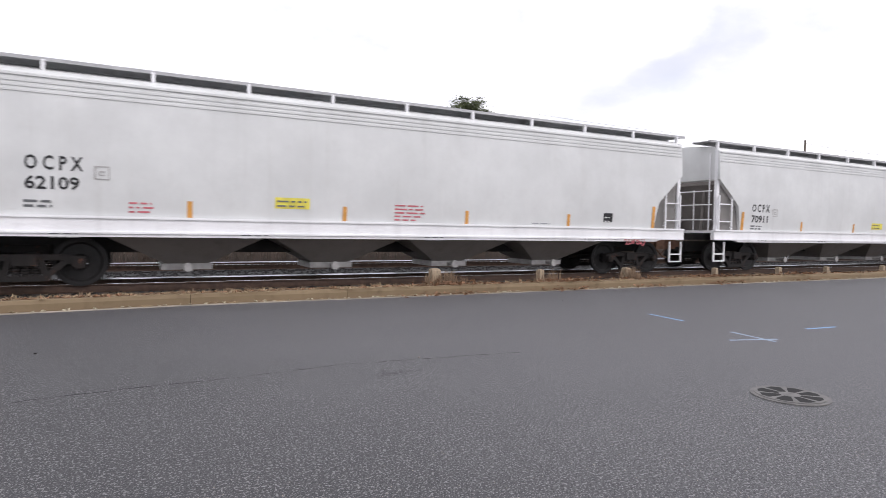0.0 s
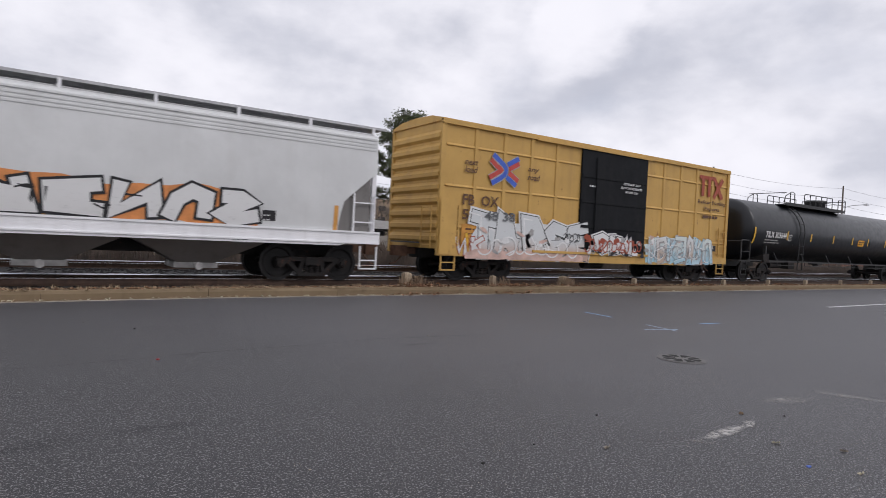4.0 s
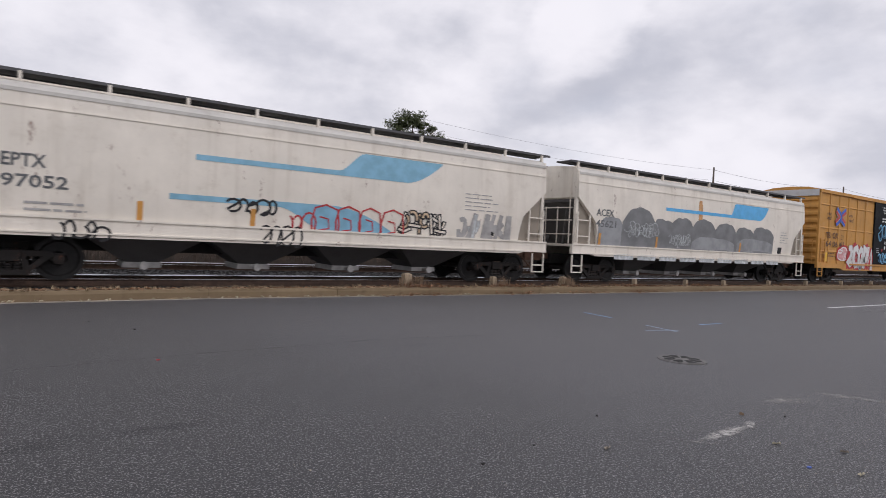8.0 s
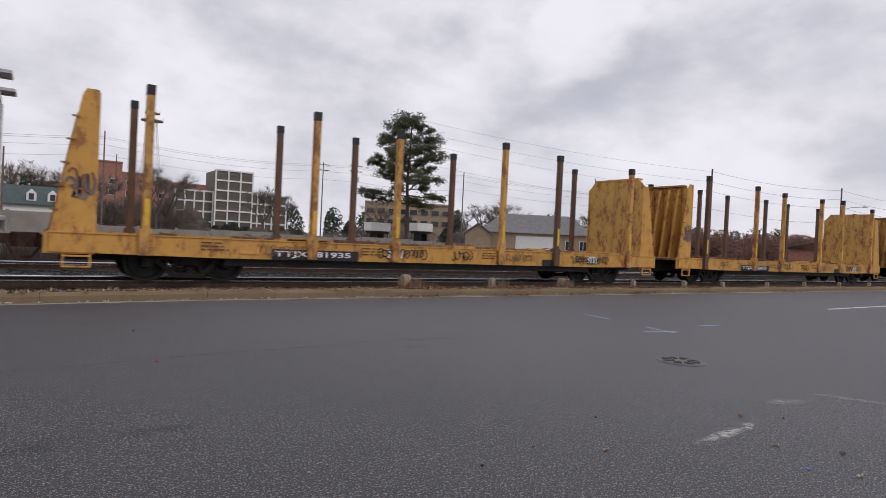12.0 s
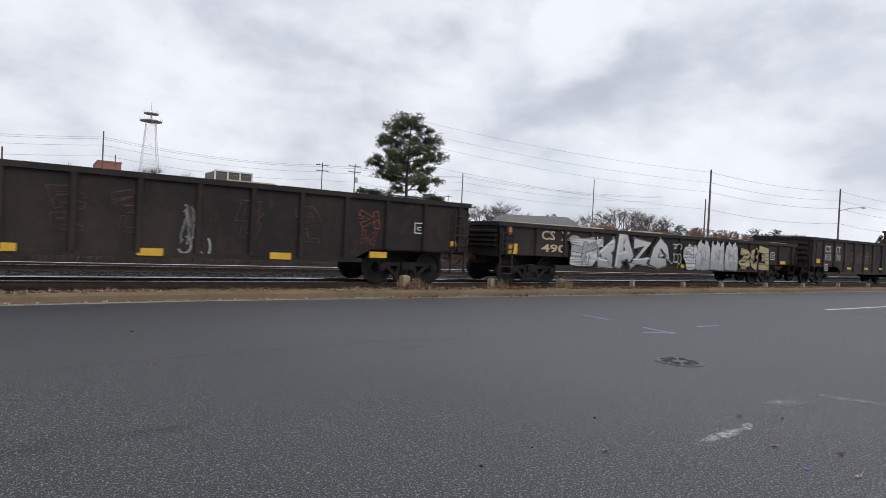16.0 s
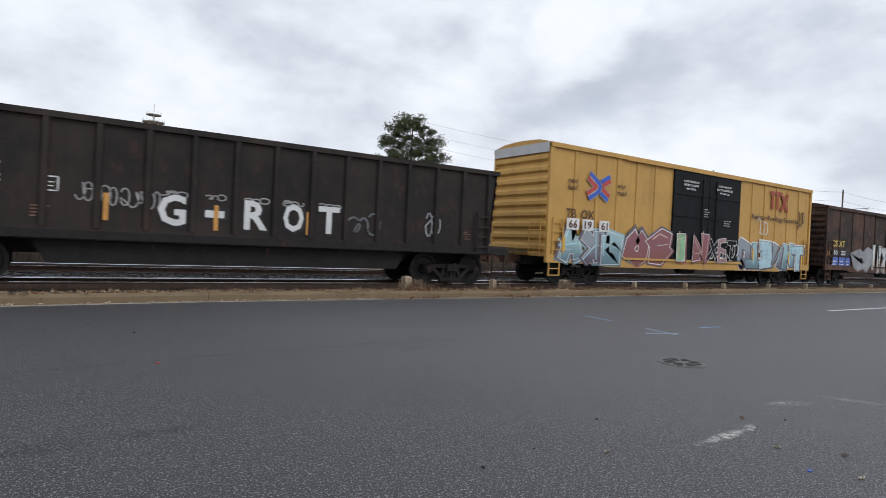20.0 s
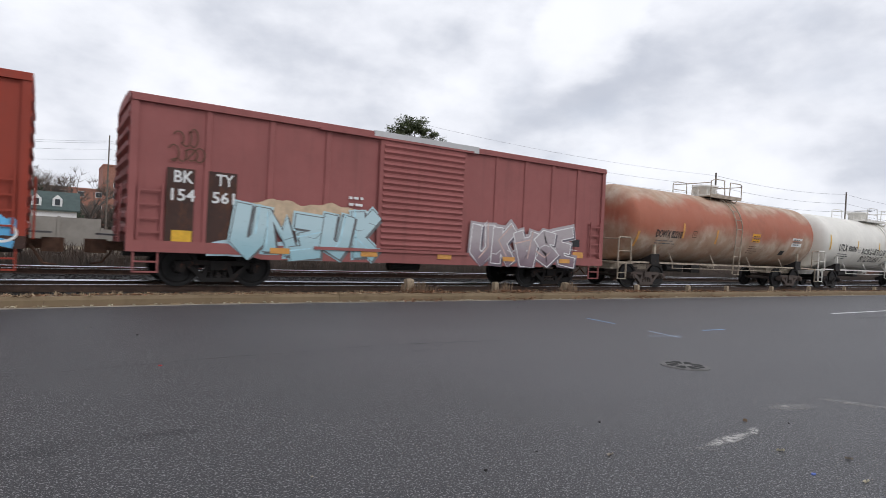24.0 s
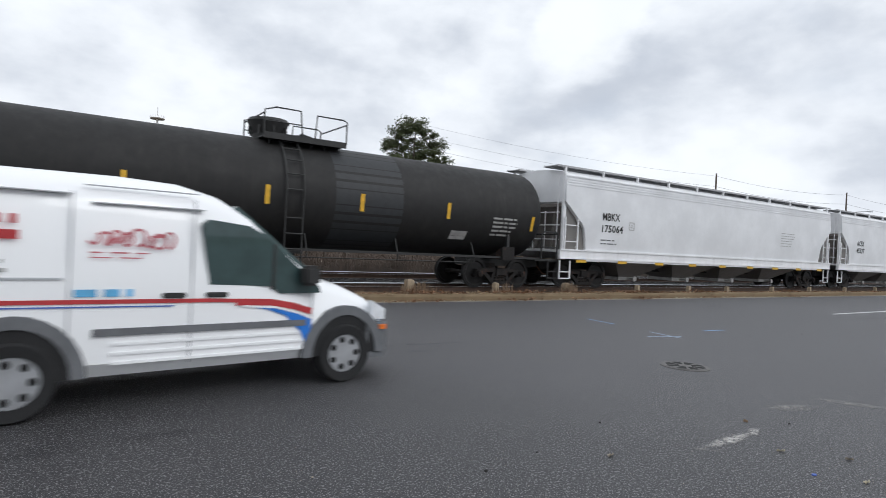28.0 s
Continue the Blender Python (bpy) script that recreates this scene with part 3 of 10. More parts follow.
def block_row(x, z, wide, high, n, side, parent, seed, cap, under, pillar, gaps, edge):
    """A row of upright capped forms: pale caps over a darker band, each on a pointed pillar, colours between."""
    rng = random.Random(seed)
    cell = wide / n

    def poly(pts, mat, lift, name="graffiti"):
        c = (sum(p[0] for p in pts) / len(pts), sum(p[1] for p in pts) / len(pts))
        on_side(name, [c] + pts, [(0, 1 + k, 1 + (k + 1) % len(pts)) for k in range(len(pts))], x, z, side, mat, parent, lift)
    for i in range(n):
        a, b = cell * i + .04, cell * (i + 1) - .04
        m = (a + b) / 2 + rng.uniform(-.06, .06)
        lean, w = rng.uniform(.04, .14), cell * .17
        t = high * rng.uniform(.95, 1.02)
        poly([(a - .1, 0), (b + .1, 0), (b + .12, high * .55), (a - .08, high * .55)], gaps[i % len(gaps)], .006)
        poly([(a, high * .12), (m - w, high * .10), (m - w, high * .6), (a, high * .5)], gaps[(i + 1) % len(gaps)], .0075)
        poly([(a - .06, high * .55), (b + .02, high * .55), (b + .10 + lean, t + .06), (a + lean - .04, t + .06)], edge, .009)
        poly([(a, high * .58), (b - .02, high * .58), (b + .02 + lean * .6, high * .82), (a + lean * .6, high * .82)], under, .011)
        poly([(a + lean * .6, high * .80), (b + .02 + lean * .6, high * .80), (b + .05 + lean, t), (a + lean, t)], cap, .012)
        poly([(m - w - .05, -.02), (m + w + .05, -.02), (m + w + .05, high * .62), (m, high * .80), (m - w - .05, high * .62)], edge, .013)
        poly([(m - w, 0), (m, 0), (m, high * .76), (m - w, high * .60)], pillar, .014)
        poly([(m, 0), (m + w, 0), (m + w, high * .60), (m, high * .76)], cap, .0145)
        p, f = ribbon([(a, high * .06), (a + .15, high * .16), (m, high * .10), (b - .1, high * .02)], .09)
        on_side("graffiti", p, f, x, z, side, cap, parent, .0155)
# ---------- the colours of the place ----------
def asphalt():
    m, nt, b = nodes_of("asphalt", 0.62)
    fine = ramp(nt, noise_node(nt, 84.0, 1), 0.585, 0.65)
    grain = ramp(nt, noise_node(nt, 42.0, 2, None, 0.5), 0.58, 0.645)
    pits = ramp(nt, noise_node(nt, 56.0, 2, None, 0.5), 0.48, 0.60)
    clot = ramp(nt, noise_node(nt, 17.0, 5, None, 0.75), 0.42, 0.66)
    mid = ramp(nt, noise_node(nt, 9.0, 6), 0.3, 0.7)
    big = ramp(nt, noise_node(nt, 0.16, 5, (0.5, 1, 1)), 0.35, 0.65)
    worn = ramp(nt, noise_node(nt, 0.5, 6, (0.35, 1.3, 1)), 0.4, 0.7)
    c = mixc(nt, big, (0.066, 0.065, 0.069), (0.087, 0.086, 0.091))
    c = mixc(nt, scaled(nt, worn, 0.45), c, (0.108, 0.107, 0.112))
    # darker base towards low x, blending out over an uneven width
    tcr = nt.nodes.new("ShaderNodeTexCoord")
    spr = nt.nodes.new("ShaderNodeSeparateXYZ")
    nt.links.new(tcr.outputs["Object"], spr.inputs[0])
    ad = nt.nodes.new("ShaderNodeMath")
    ad.operation = "MULTIPLY_ADD"
    nt.links.new(noise_node(nt, 0.35, 5), ad.inputs[0])
    ad.inputs[1].default_value = 5.0
    nt.links.new(spr.outputs["X"], ad.inputs[2])
    along_x = ramp(nt, ad.outputs[0], 2.0, 9.0)
    c = mixc(nt, along_x, (0.015, 0.015, 0.017), c)
    c = mixc(nt, scaled(nt, mid, 0.30), c, (0.038, 0.037, 0.042))
    c = mixc(nt, scaled(nt, clot, 0.30), c, (0.030, 0.030, 0.034))
    c = mixc(nt, scaled(nt, pits, 0.88), c, (0.014, 0.014, 0.016))
    c = mixc(nt, scaled(nt, grain, 0.58), c, (0.28, 0.275, 0.28))
    c = mixc(nt, scaled(nt, fine, 0.75), c, (0.27, 0.265, 0.27))
    nt.links.new(c, b.inputs["Base Color"])
    bump(nt, b, noise_node(nt, 60.0, 3), 0.5, 0.01)


asphalt()


def dusting(name, colour, scale, lo, hi, most=0.8):
    """Thin patches of sand or chalk, broken up so that the road shows through."""
    m, nt, b = nodes_of(name, 0.95)
    b.inputs["Base Color"].default_value = (*colour, 1)
    f = ramp(nt, noise_node(nt, scale, 8, None, 0.7), lo, hi)
    tcg = nt.nodes.new("ShaderNodeTexCoord")
    sp = nt.nodes.new("ShaderNodeSeparateXYZ")
    nt.links.new(tcg.outputs["UV"], sp.inputs[0])
    mu = nt.nodes.new("ShaderNodeMath")
    mu.operation = "MULTIPLY"
    nt.links.new(f, mu.inputs[0])
    nt.links.new(sp.outputs["X"], mu.inputs[1])
    nt.links.new(scaled(nt, mu.outputs[0], most), b.inputs["Alpha"])


dusting("sand_dust", (0.46, 0.445, 0.425), 11.0, 0.36, 0.60, 0.85)
dusting("blue_chalk", (0.28, 0.47, 0.74), 9.0, 0.2, 0.5, 0.85)
dusting("pale_chalk", (0.38, 0.47, 0.60), 9.0, 0.2, 0.5, 0.85)
dusting("sand_thin", (0.34, 0.325, 0.31), 12.0, 0.38, 0.64, 0.7)
dusting("tar", (0.028, 0.028, 0.032), 4.0, 0.3, 0.7, 0.22)
plain("leaf_brown", (0.25, 0.135, 0.075), 0.9, 0, 0.45, 9.0)
dusting("crack", (0.032, 0.032, 0.035), 7.0, 0.34, 0.62, 0.65)
plain("iron", (0.055, 0.050, 0.046), 0.65, 0.3)
plain("iron_worn", (0.135, 0.13, 0.125), 0.7, 0.1, 0.25, 12.0)
plain("leaf_pale", (0.50, 0.45, 0.33), 0.85)
plain("leaf_grey", (0.30, 0.26, 0.21), 0.9, 0, 0.25, 30.0)
plain("iron_pit", (0.008, 0.008, 0.008), 0.9)
plain("line_white", (0.62, 0.62, 0.62), 0.8)
paint("kerb_concrete", (0.205, 0.150, 0.09), (0.10, 0.070, 0.040), 0.7, 0.35, 0.0, 0.92)
plain("gutter", (0.33, 0.29, 0.24), 0.9, 0, 0.3, 2.0)
plain("dirt", (0.070, 0.047, 0.034), 0.95, 0, 0.4, 3.0)
plain("field", (0.16, 0.13, 0.085), 0.95, 0, 0.35, 0.25)
# bed and sleepers near black: the train's shade is put into their colour
plain("ballast_bed_shaded", (0.010, 0.0095, 0.009), 0.95, 0, 0.35, 4.0)
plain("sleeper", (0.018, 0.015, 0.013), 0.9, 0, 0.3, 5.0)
plain("rail_side", (0.06, 0.035, 0.024), 0.7, 0.3, 0.3, 6.0)
plain("rail_head", (0.72, 0.73, 0.76), 0.24, 1.0, 0.06)
plain("straw", (0.36, 0.27, 0.165), 0.9, 0, 0.35, 3.0)
plain("straw_dark", (0.20, 0.135, 0.085), 0.9, 0, 0.3, 3.0)
plain("post_wood", (0.33, 0.26, 0.18), 0.9, 0, 0.3, 7.0)
plain("leaf_dry", (0.42, 0.33, 0.17), 0.85)
plain("bark", (0.075, 0.058, 0.045), 0.95, 0, 0.3, 5.0)
plain("bark_grey", (0.10, 0.085, 0.075), 0.95, 0, 0.3, 5.0)
plain("pine_needles", (0.072, 0.088, 0.034), 0.8, 0, 0.4, 1.2)
plain("evergreen", (0.030, 0.042, 0.022), 0.85, 0, 0.35, 0.8)
plain("twigs", (0.135, 0.108, 0.090), 0.9, 0, 0.25, 0.7)
# weeds and brush dimmed for the shade seen beneath the cars
plain("weed_dark", (0.075, 0.062, 0.053), 0.95, 0, 0.3, 0.7)
plain("brush", (0.095, 0.072, 0.058), 0.95, 0, 0.35, 0.7)
plain("thicket", (0.17, 0.088, 0.066), 0.95, 0, 0.3, 0.5)
plain("pole_wood", (0.15, 0.125, 0.105), 0.9, 0, 0.25, 3.0)
plain("cable", (0.28, 0.285, 0.30), 0.7)
plain("galvanised", (0.55, 0.56, 0.58), 0.5, 0.4)
plain("mast_white", (0.88, 0.88, 0.88), 0.5, 0, 0.04)
plain("white_wall", (0.74, 0.74, 0.73), 0.7, 0, 0.06)
# red brick dulled, with distant haze put into the colour
plain("brick_red_hazed", (0.33, 0.155, 0.115), 0.9, 0, 0.18, 2.0)
plain("tan_wall", (0.36, 0.27, 0.19), 0.9, 0, 0.1, 1.0)
plain("roof_grey", (0.17, 0.165, 0.165), 0.9, 0, 0.12, 1.5)
plain("roof_green", (0.055, 0.080, 0.076), 0.8, 0, 0.12, 1.5)
plain("dark_glass", (0.03, 0.035, 0.04), 0.12)
plain("wall_concrete", (0.26, 0.24, 0.215), 0.9, 0, 0.12, 0.8)

paint("hopper_grey", (0.655, 0.662, 0.655), (0.40, 0.385, 0.36), 0.12, 0.14)
paint("hopper_sill", (0.84, 0.84, 0.85), (0.32, 0.30, 0.28), 0.18, 0.14)
paint("hopper_cream", (0.82, 0.765, 0.675), (0.36, 0.29, 0.21), 0.26, 0.26, 0.08)
paint("hopper_pale", (0.78, 0.785, 0.80), (0.45, 0.43, 0.40), 0.06, 0.05)
paint("hopper_silver", (0.585, 0.58, 0.59), (0.28, 0.26, 0.25), 0.12, 0.10)
# underside paints, with the shade beneath the hopper put into the colour
paint("hopper_deep_shade", (0.10, 0.095, 0.095), (0.05, 0.045, 0.04), 0.6, 0.3)
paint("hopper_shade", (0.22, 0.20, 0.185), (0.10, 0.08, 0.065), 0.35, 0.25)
paint("box_yellow", (0.56, 0.325, 0.085), (0.22, 0.13, 0.05), 0.22, 0.28, 0.08)
paint("box_yellow_fresh", (0.56, 0.34, 0.095), (0.26, 0.15, 0.06), 0.2, 0.22, 0.06)
paint("box_ochre", (0.56, 0.28, 0.065), (0.18, 0.10, 0.04), 0.25, 0.28, 0.06)
paint("box_black", (0.008, 0.009, 0.011), (0.024, 0.023, 0.022), 0.25, 0.3, 0.0, 0.68, gloss_spec=0.2)
plain("patch_amber", (0.58, 0.27, 0.045), 0.6, 0, 0.2, 3.0)
paint("box_red", (0.325, 0.046, 0.024), (0.16, 0.045, 0.03), 0.25, 0.3, 0.0)
paint("box_faded_red", (0.31, 0.105, 0.098), (0.17, 0.07, 0.06), 0.25, 0.35, 0.0, 0.7)
paint("roof_silver", (0.52, 0.52, 0.52), (0.2, 0.15, 0.1), 0.3, 0.2)
paint("tank_black", (0.006, 0.0075, 0.0105), (0.018, 0.018, 0.019), 0.2, 0.2, 0.0, 0.30, gloss_spec=0.42)
paint("tank_dull", (0.014, 0.0135, 0.0135), (0.038, 0.035, 0.033), 0.35, 0.35, 0.0, 0.6)
paint("tank_slate", (0.050, 0.056, 0.060), (0.10, 0.09, 0.08), 0.3, 0.3, 0.0, 0.5)
def rust_bleed(name, dark, mid, accent, much=0.5, rough=0.75):
    """Old steel: blackened paint, brown scale in tall runs and brighter rust where it bleeds."""
    m, nt, b = nodes_of(name, rough)
    wide = ramp(nt, noise_node(nt, 0.42, 6, (1, 1, 1.2)), 0.38, 0.64)
    runs = ramp(nt, noise_node(nt, 1.0, 7, (2.6, 2.6, 0.22)), 0.42, 0.70)
    scale = ramp(nt, noise_node(nt, 3.2, 9, (1, 1, 0.6), 0.75), 0.50, 0.68)
    fleck = ramp(nt, noise_node(nt, 16.0, 5), 0.58, 0.72)
    c = mixc(nt, wide, dark, mid)
    c = mixc(nt, scaled(nt, runs, 0.6), c, dark)
    c = mixc(nt, scaled(nt, scale, much), c, accent)
    c = mixc(nt, scaled(nt, fleck, 0.35), c, tuple_scale(accent, 0.8))
    nt.links.new(c, b.inputs["Base Color"])
    b.inputs["Specular IOR Level"].default_value = 0.35
    bump(nt, b, noise_node(nt, 12.0, 5), 0.25, 0.01)


rust_bleed("box_rust", (0.026, 0.020, 0.018), (0.105, 0.050, 0.032), (0.20, 0.088, 0.040), 0.6)
rust_bleed("gon_black", (0.017, 0.014, 0.013), (0.040, 0.030, 0.025), (0.072, 0.036, 0.024), 0.5)
paint("tank_white", (0.76, 0.735, 0.67), (0.45, 0.38, 0.28), 0.15, 0.12, 0.0, 0.45)
def rusty_tank():
    """Tan paint under broad bleeding rust, heaviest in a long uneven band."""
    m, nt, b = nodes_of("tank_rusty", 0.7)
    tcz = nt.nodes.new("ShaderNodeTexCoord")
    spz = nt.nodes.new("ShaderNodeSeparateXYZ")
    nt.links.new(tcz.outputs["Object"], spz.inputs[0])
    band = nt.nodes.new("ShaderNodeMath")
    band.operation = "SUBTRACT"
    nt.links.new(spz.outputs["Z"], band.inputs[0])
    band.inputs[1].default_value = 3.0
    near = nt.nodes.new("ShaderNodeMath")
    near.operation = "ABSOLUTE"
    nt.links.new(band.outputs[0], near.inputs[0])
    spread = nt.nodes.new("ShaderNodeMath")
    spread.operation = "MULTIPLY_ADD"
    nt.links.new(noise_node(nt, 0.8, 6, (0.5, 1, 0.5)), spread.inputs[0])
    spread.inputs[1].default_value = -2.2
    nt.links.new(near.outputs[0], spread.inputs[2])
    wide = ramp(nt, spread.outputs[0], -0.10, -0.85)
    drips = ramp(nt, noise_node(nt, 1.0, 7, (1.6, 1.6, 0.25)), 0.38, 0.66)
    spots = ramp(nt, noise_node(nt, 3.0, 8, (0.8, 1, 0.5)), 0.52, 0.7)
    pale = ramp(nt, noise_node(nt, 1.3, 6), 0.40, 0.65)
    c = mixc(nt, pale, (0.38, 0.27, 0.19), (0.52, 0.42, 0.33))
    c = mixc(nt, scaled(nt, drips, 0.35), c, (0.42, 0.20, 0.11))
    c = mixc(nt, scaled(nt, wide, 0.92), c, (0.36, 0.100, 0.052))
    c = mixc(nt, scaled(nt, spots, 0.38), c, (0.24, 0.085, 0.05))
    nt.links.new(c, b.inputs["Base Color"])
    bump(nt, b, noise_node(nt, 10.0, 5), 0.2, 0.01)


rusty_tank()
paint("flat_yellow", (0.60, 0.315, 0.070), (0.20, 0.095, 0.045), 0.45, 0.45, 0.50, 0.65, (0.26, 0.10, 0.04))
paint("stake_yellow", (0.60, 0.33, 0.085), (0.16, 0.075, 0.04), 0.5, 0.6, 0.75, 0.65, (0.20, 0.075, 0.035))
paint("bulkhead_rust", (0.55, 0.325, 0.085), (0.22, 0.085, 0.05), 0.6, 0.75, 0.62, 0.7, (0.20, 0.065, 0.04))
paint("flat_ochre", (0.48, 0.27, 0.08), (0.14, 0.075, 0.04), 0.5, 0.5, 0.55, 0.65)
paint("flat_rusty", (0.40, 0.225, 0.08), (0.12, 0.06, 0.035), 0.5, 0.5, 0.85, 0.75)
paint("bulkhead_cream", (0.56, 0.36, 0.12), (0.20, 0.10, 0.045), 0.45, 0.5, 0.45, 0.7)
paint("stake_worn", (0.115, 0.068, 0.045), (0.03, 0.025, 0.022), 0.6, 0.5, 0.6, 0.7, (0.15, 0.07, 0.035))
paint("gon_brown", (0.062, 0.033, 0.026), (0.022, 0.017, 0.015), 0.6, 0.65, 0.45, 0.75, (0.11, 0.045, 0.024))
paint("gon_load", (0.50, 0.41, 0.31), (0.22, 0.17, 0.12), 0.4, 0.0, 0.2, 0.9)
paint("chassis", (0.014, 0.013, 0.013), (0.035, 0.028, 0.024), 0.5, 0.2, 0.1, 0.75)
paint("truck_iron", (0.015, 0.013, 0.0125), (0.042, 0.031, 0.025), 0.55, 0.2, 0.2, 0.8)
paint("truck_pale", (0.095, 0.075, 0.065), (0.15, 0.11, 0.09), 0.5, 0.2, 0.2, 0.8)
plain("wheel_steel", (0.012, 0.011, 0.011), 0.6, 0.3, 0.3)
plain("wheel_tread", (0.34, 0.34, 0.35), 0.3, 0.9)
plain("coupler_rust", (0.105, 0.055, 0.035), 0.85, 0.2, 0.3)
plain("frame_white", (0.70, 0.68, 0.63), 0.6, 0, 0.15, 3.0)
plain("frame_black", (0.022, 0.022, 0.022), 0.6)
plain("grating", (0.10, 0.10, 0.105), 0.7, 0.3)
paint("eave_dust", (0.60, 0.58, 0.54), (0.30, 0.27, 0.23), 0.4, 0.2)
# darkened paint standing for the shaded slope sheet in a hopper's end pocket
paint("pocket_shade_grey", (0.20, 0.19, 0.18), (0.08, 0.07, 0.06), 0.5, 0.4)
paint("pocket_shade_tan", (0.30, 0.26, 0.21), (0.12, 0.10, 0.08), 0.5, 0.4)
plain("grating_pale", (0.44, 0.44, 0.45), 0.6, 0.2, 0.1)
plain("reflector_yellow", (0.72, 0.42, 0.03), 0.4)
plain("reflector_orange", (0.62, 0.30, 0.07), 0.5)
plain("sign_yellow", (0.75, 0.66, 0.10), 0.6)
plain("sign_orange", (0.72, 0.34, 0.02), 0.6)
plain("placard_white", (0.75, 0.74, 0.72), 0.6)
plain("paint_black", (0.012, 0.012, 0.014), 0.6)
plain("paint_white", (0.74, 0.74, 0.73), 0.6, 0, 0.1, 4.0)
plain("paint_dim", (0.38, 0.37, 0.36), 0.7, 0, 0.2, 5.0)
plain("paint_over", (0.20, 0.205, 0.21), 0.75, 0, 0.15, 2.0)
plain("paint_pale_over", (0.30, 0.31, 0.32), 0.75, 0, 0.2, 1.5)
plain("rust_run", (0.55, 0.30, 0.13), 0.8, 0, 0.35, 2.5)
plain("paint_grey", (0.30, 0.31, 0.32), 0.7, 0, 0.22, 3.0)
plain("paint_darkgrey", (0.13, 0.135, 0.14), 0.7, 0, 0.22, 3.0)
plain("paint_red", (0.46, 0.035, 0.04), 0.6)
plain("paint_brownred", (0.34, 0.065, 0.03), 0.6)
plain("paint_brown", (0.10, 0.045, 0.02), 0.6)
plain("paint_pink", (0.62, 0.30, 0.30), 0.6, 0, 0.15, 4.0)
plain("paint_rose", (0.50, 0.13, 0.15), 0.6, 0, 0.15, 4.0)
plain("paint_blue", (0.08, 0.14, 0.45), 0.6)
plain("paint_sky", (0.13, 0.44, 0.74), 0.6, 0, 0.2, 3.0)
plain("paint_sky_dull", (0.22, 0.45, 0.60), 0.65, 0, 0.12, 3.0)
plain("paint_bright_blue", (0.10, 0.42, 0.75), 0.6, 0, 0.1, 3.0)
plain("paint_ice", (0.42, 0.66, 0.74), 0.6, 0, 0.15, 4.0)
plain("paint_teal", (0.08, 0.45, 0.50), 0.6, 0, 0.15, 4.0)
plain("paint_green", (0.06, 0.30, 0.07), 0.6, 0, 0.2, 4.0)
plain("paint_violet", (0.135, 0.115, 0.14), 0.6, 0, 0.2, 4.0)
plain("paint_yellow", (0.66, 0.50, 0.10), 0.6)
plain("paint_ochre", (0.34, 0.24, 0.06), 0.7, 0, 0.3, 3.0)
plain("ghost_pink", (0.24, 0.15, 0.13), 0.8, 0, 0.4, 5.0)
plain("ghost_red", (0.105, 0.048, 0.036), 0.8, 0, 0.4, 5.0)
plain("faded_wine", (0.052, 0.026, 0.022), 0.8, 0, 0.4, 5.0)
plain("paint_orange", (0.68, 0.26, 0.08), 0.6, 0, 0.15, 4.0)
plain("paint_sand", (0.56, 0.42, 0.28), 0.6, 0, 0.15, 4.0)
plain("paint_chrome", (0.52, 0.55, 0.56), 0.5, 0, 0.3, 6.0)
plain("paint_rosy", (0.58, 0.40, 0.34), 0.6, 0, 0.2, 3.0)
plain("paint_wine", (0.24, 0.075, 0.075), 0.6, 0, 0.25, 3.0)
plain("paint_steel", (0.22, 0.36, 0.40), 0.6, 0, 0.2, 3.0)
plain("paint_frost", (0.42, 0.58, 0.64), 0.6, 0, 0.15, 3.0)
plain("paint_mauve", (0.36, 0.22, 0.22), 0.6, 0, 0.2, 3.0)
plain("paint_olive", (0.13, 0.14, 0.045), 0.6, 0, 0.2, 3.0)
plain("paint_seablue", (0.02, 0.13, 0.26), 0.6, 0, 0.2, 3.0)
plain("paint_umber", (0.20, 0.105, 0.07), 0.6, 0, 0.2, 3.0)
plain("paint_navy", (0.03, 0.05, 0.10), 0.6)
plain("paint_lime", (0.30, 0.50, 0.28), 0.6, 0, 0.3, 2.0)
plain("paint_badge_blue", (0.045, 0.11, 0.50), 0.6)
plain("paint_badge_red", (0.50, 0.060, 0.045), 0.6)
plain("van_glass", (0.045, 0.075, 0.075), 0.04)
plain("seam_grey", (0.42, 0.43, 0.45), 0.7)
plain("paint_deep_blue", (0.02, 0.17, 0.60), 0.5)
plain("frame_tan", (0.36, 0.30, 0.23), 0.75, 0, 0.3, 4.0)
plain("band_dull", (0.024, 0.026, 0.029), 0.6)
plain("tyre", (0.018, 0.018, 0.019), 0.9)
plain("hubcap", (0.55, 0.56, 0.58), 0.3, 0.7)
plain("bumper_grey", (0.14, 0.145, 0.155), 0.65)
plain("lamp_clear", (0.75, 0.77, 0.80), 0.1)
plain("lamp_amber", (0.75, 0.17, 0.02), 0.3)
m, nt, b = nodes_of("van_white", 0.28)
b.inputs["Base Color"].default_value = (0.92, 0.925, 0.935, 1)
b.inputs["Coat Weight"].default_value = 0.5
m, nt, b = nodes_of("glass", 0.03)
b.inputs["Base Color"].default_value = (0.55, 0.62, 0.60, 1)
b.inputs["Transmission Weight"].default_value = 1.0
b.inputs["IOR"].default_value = 1.45


def spray_streak(name, base, dark):
    """Thin sprayed paint, wiped into level streaks so that the steel shows through."""
    m, nt, b = nodes_of(name, 0.65)
    f = ramp(nt, noise_node(nt, 1.0, 7, (0.7, 1, 15.0), 0.7), 0.46, 0.62)
    g = ramp(nt, noise_node(nt, 2.5, 6), 0.35, 0.75)
    c = mixc(nt, scaled(nt, f, 0.8), base, dark)
    nt.links.new(mixc(nt, scaled(nt, g, 0.3), c, dark), b.inputs["Base Color"])


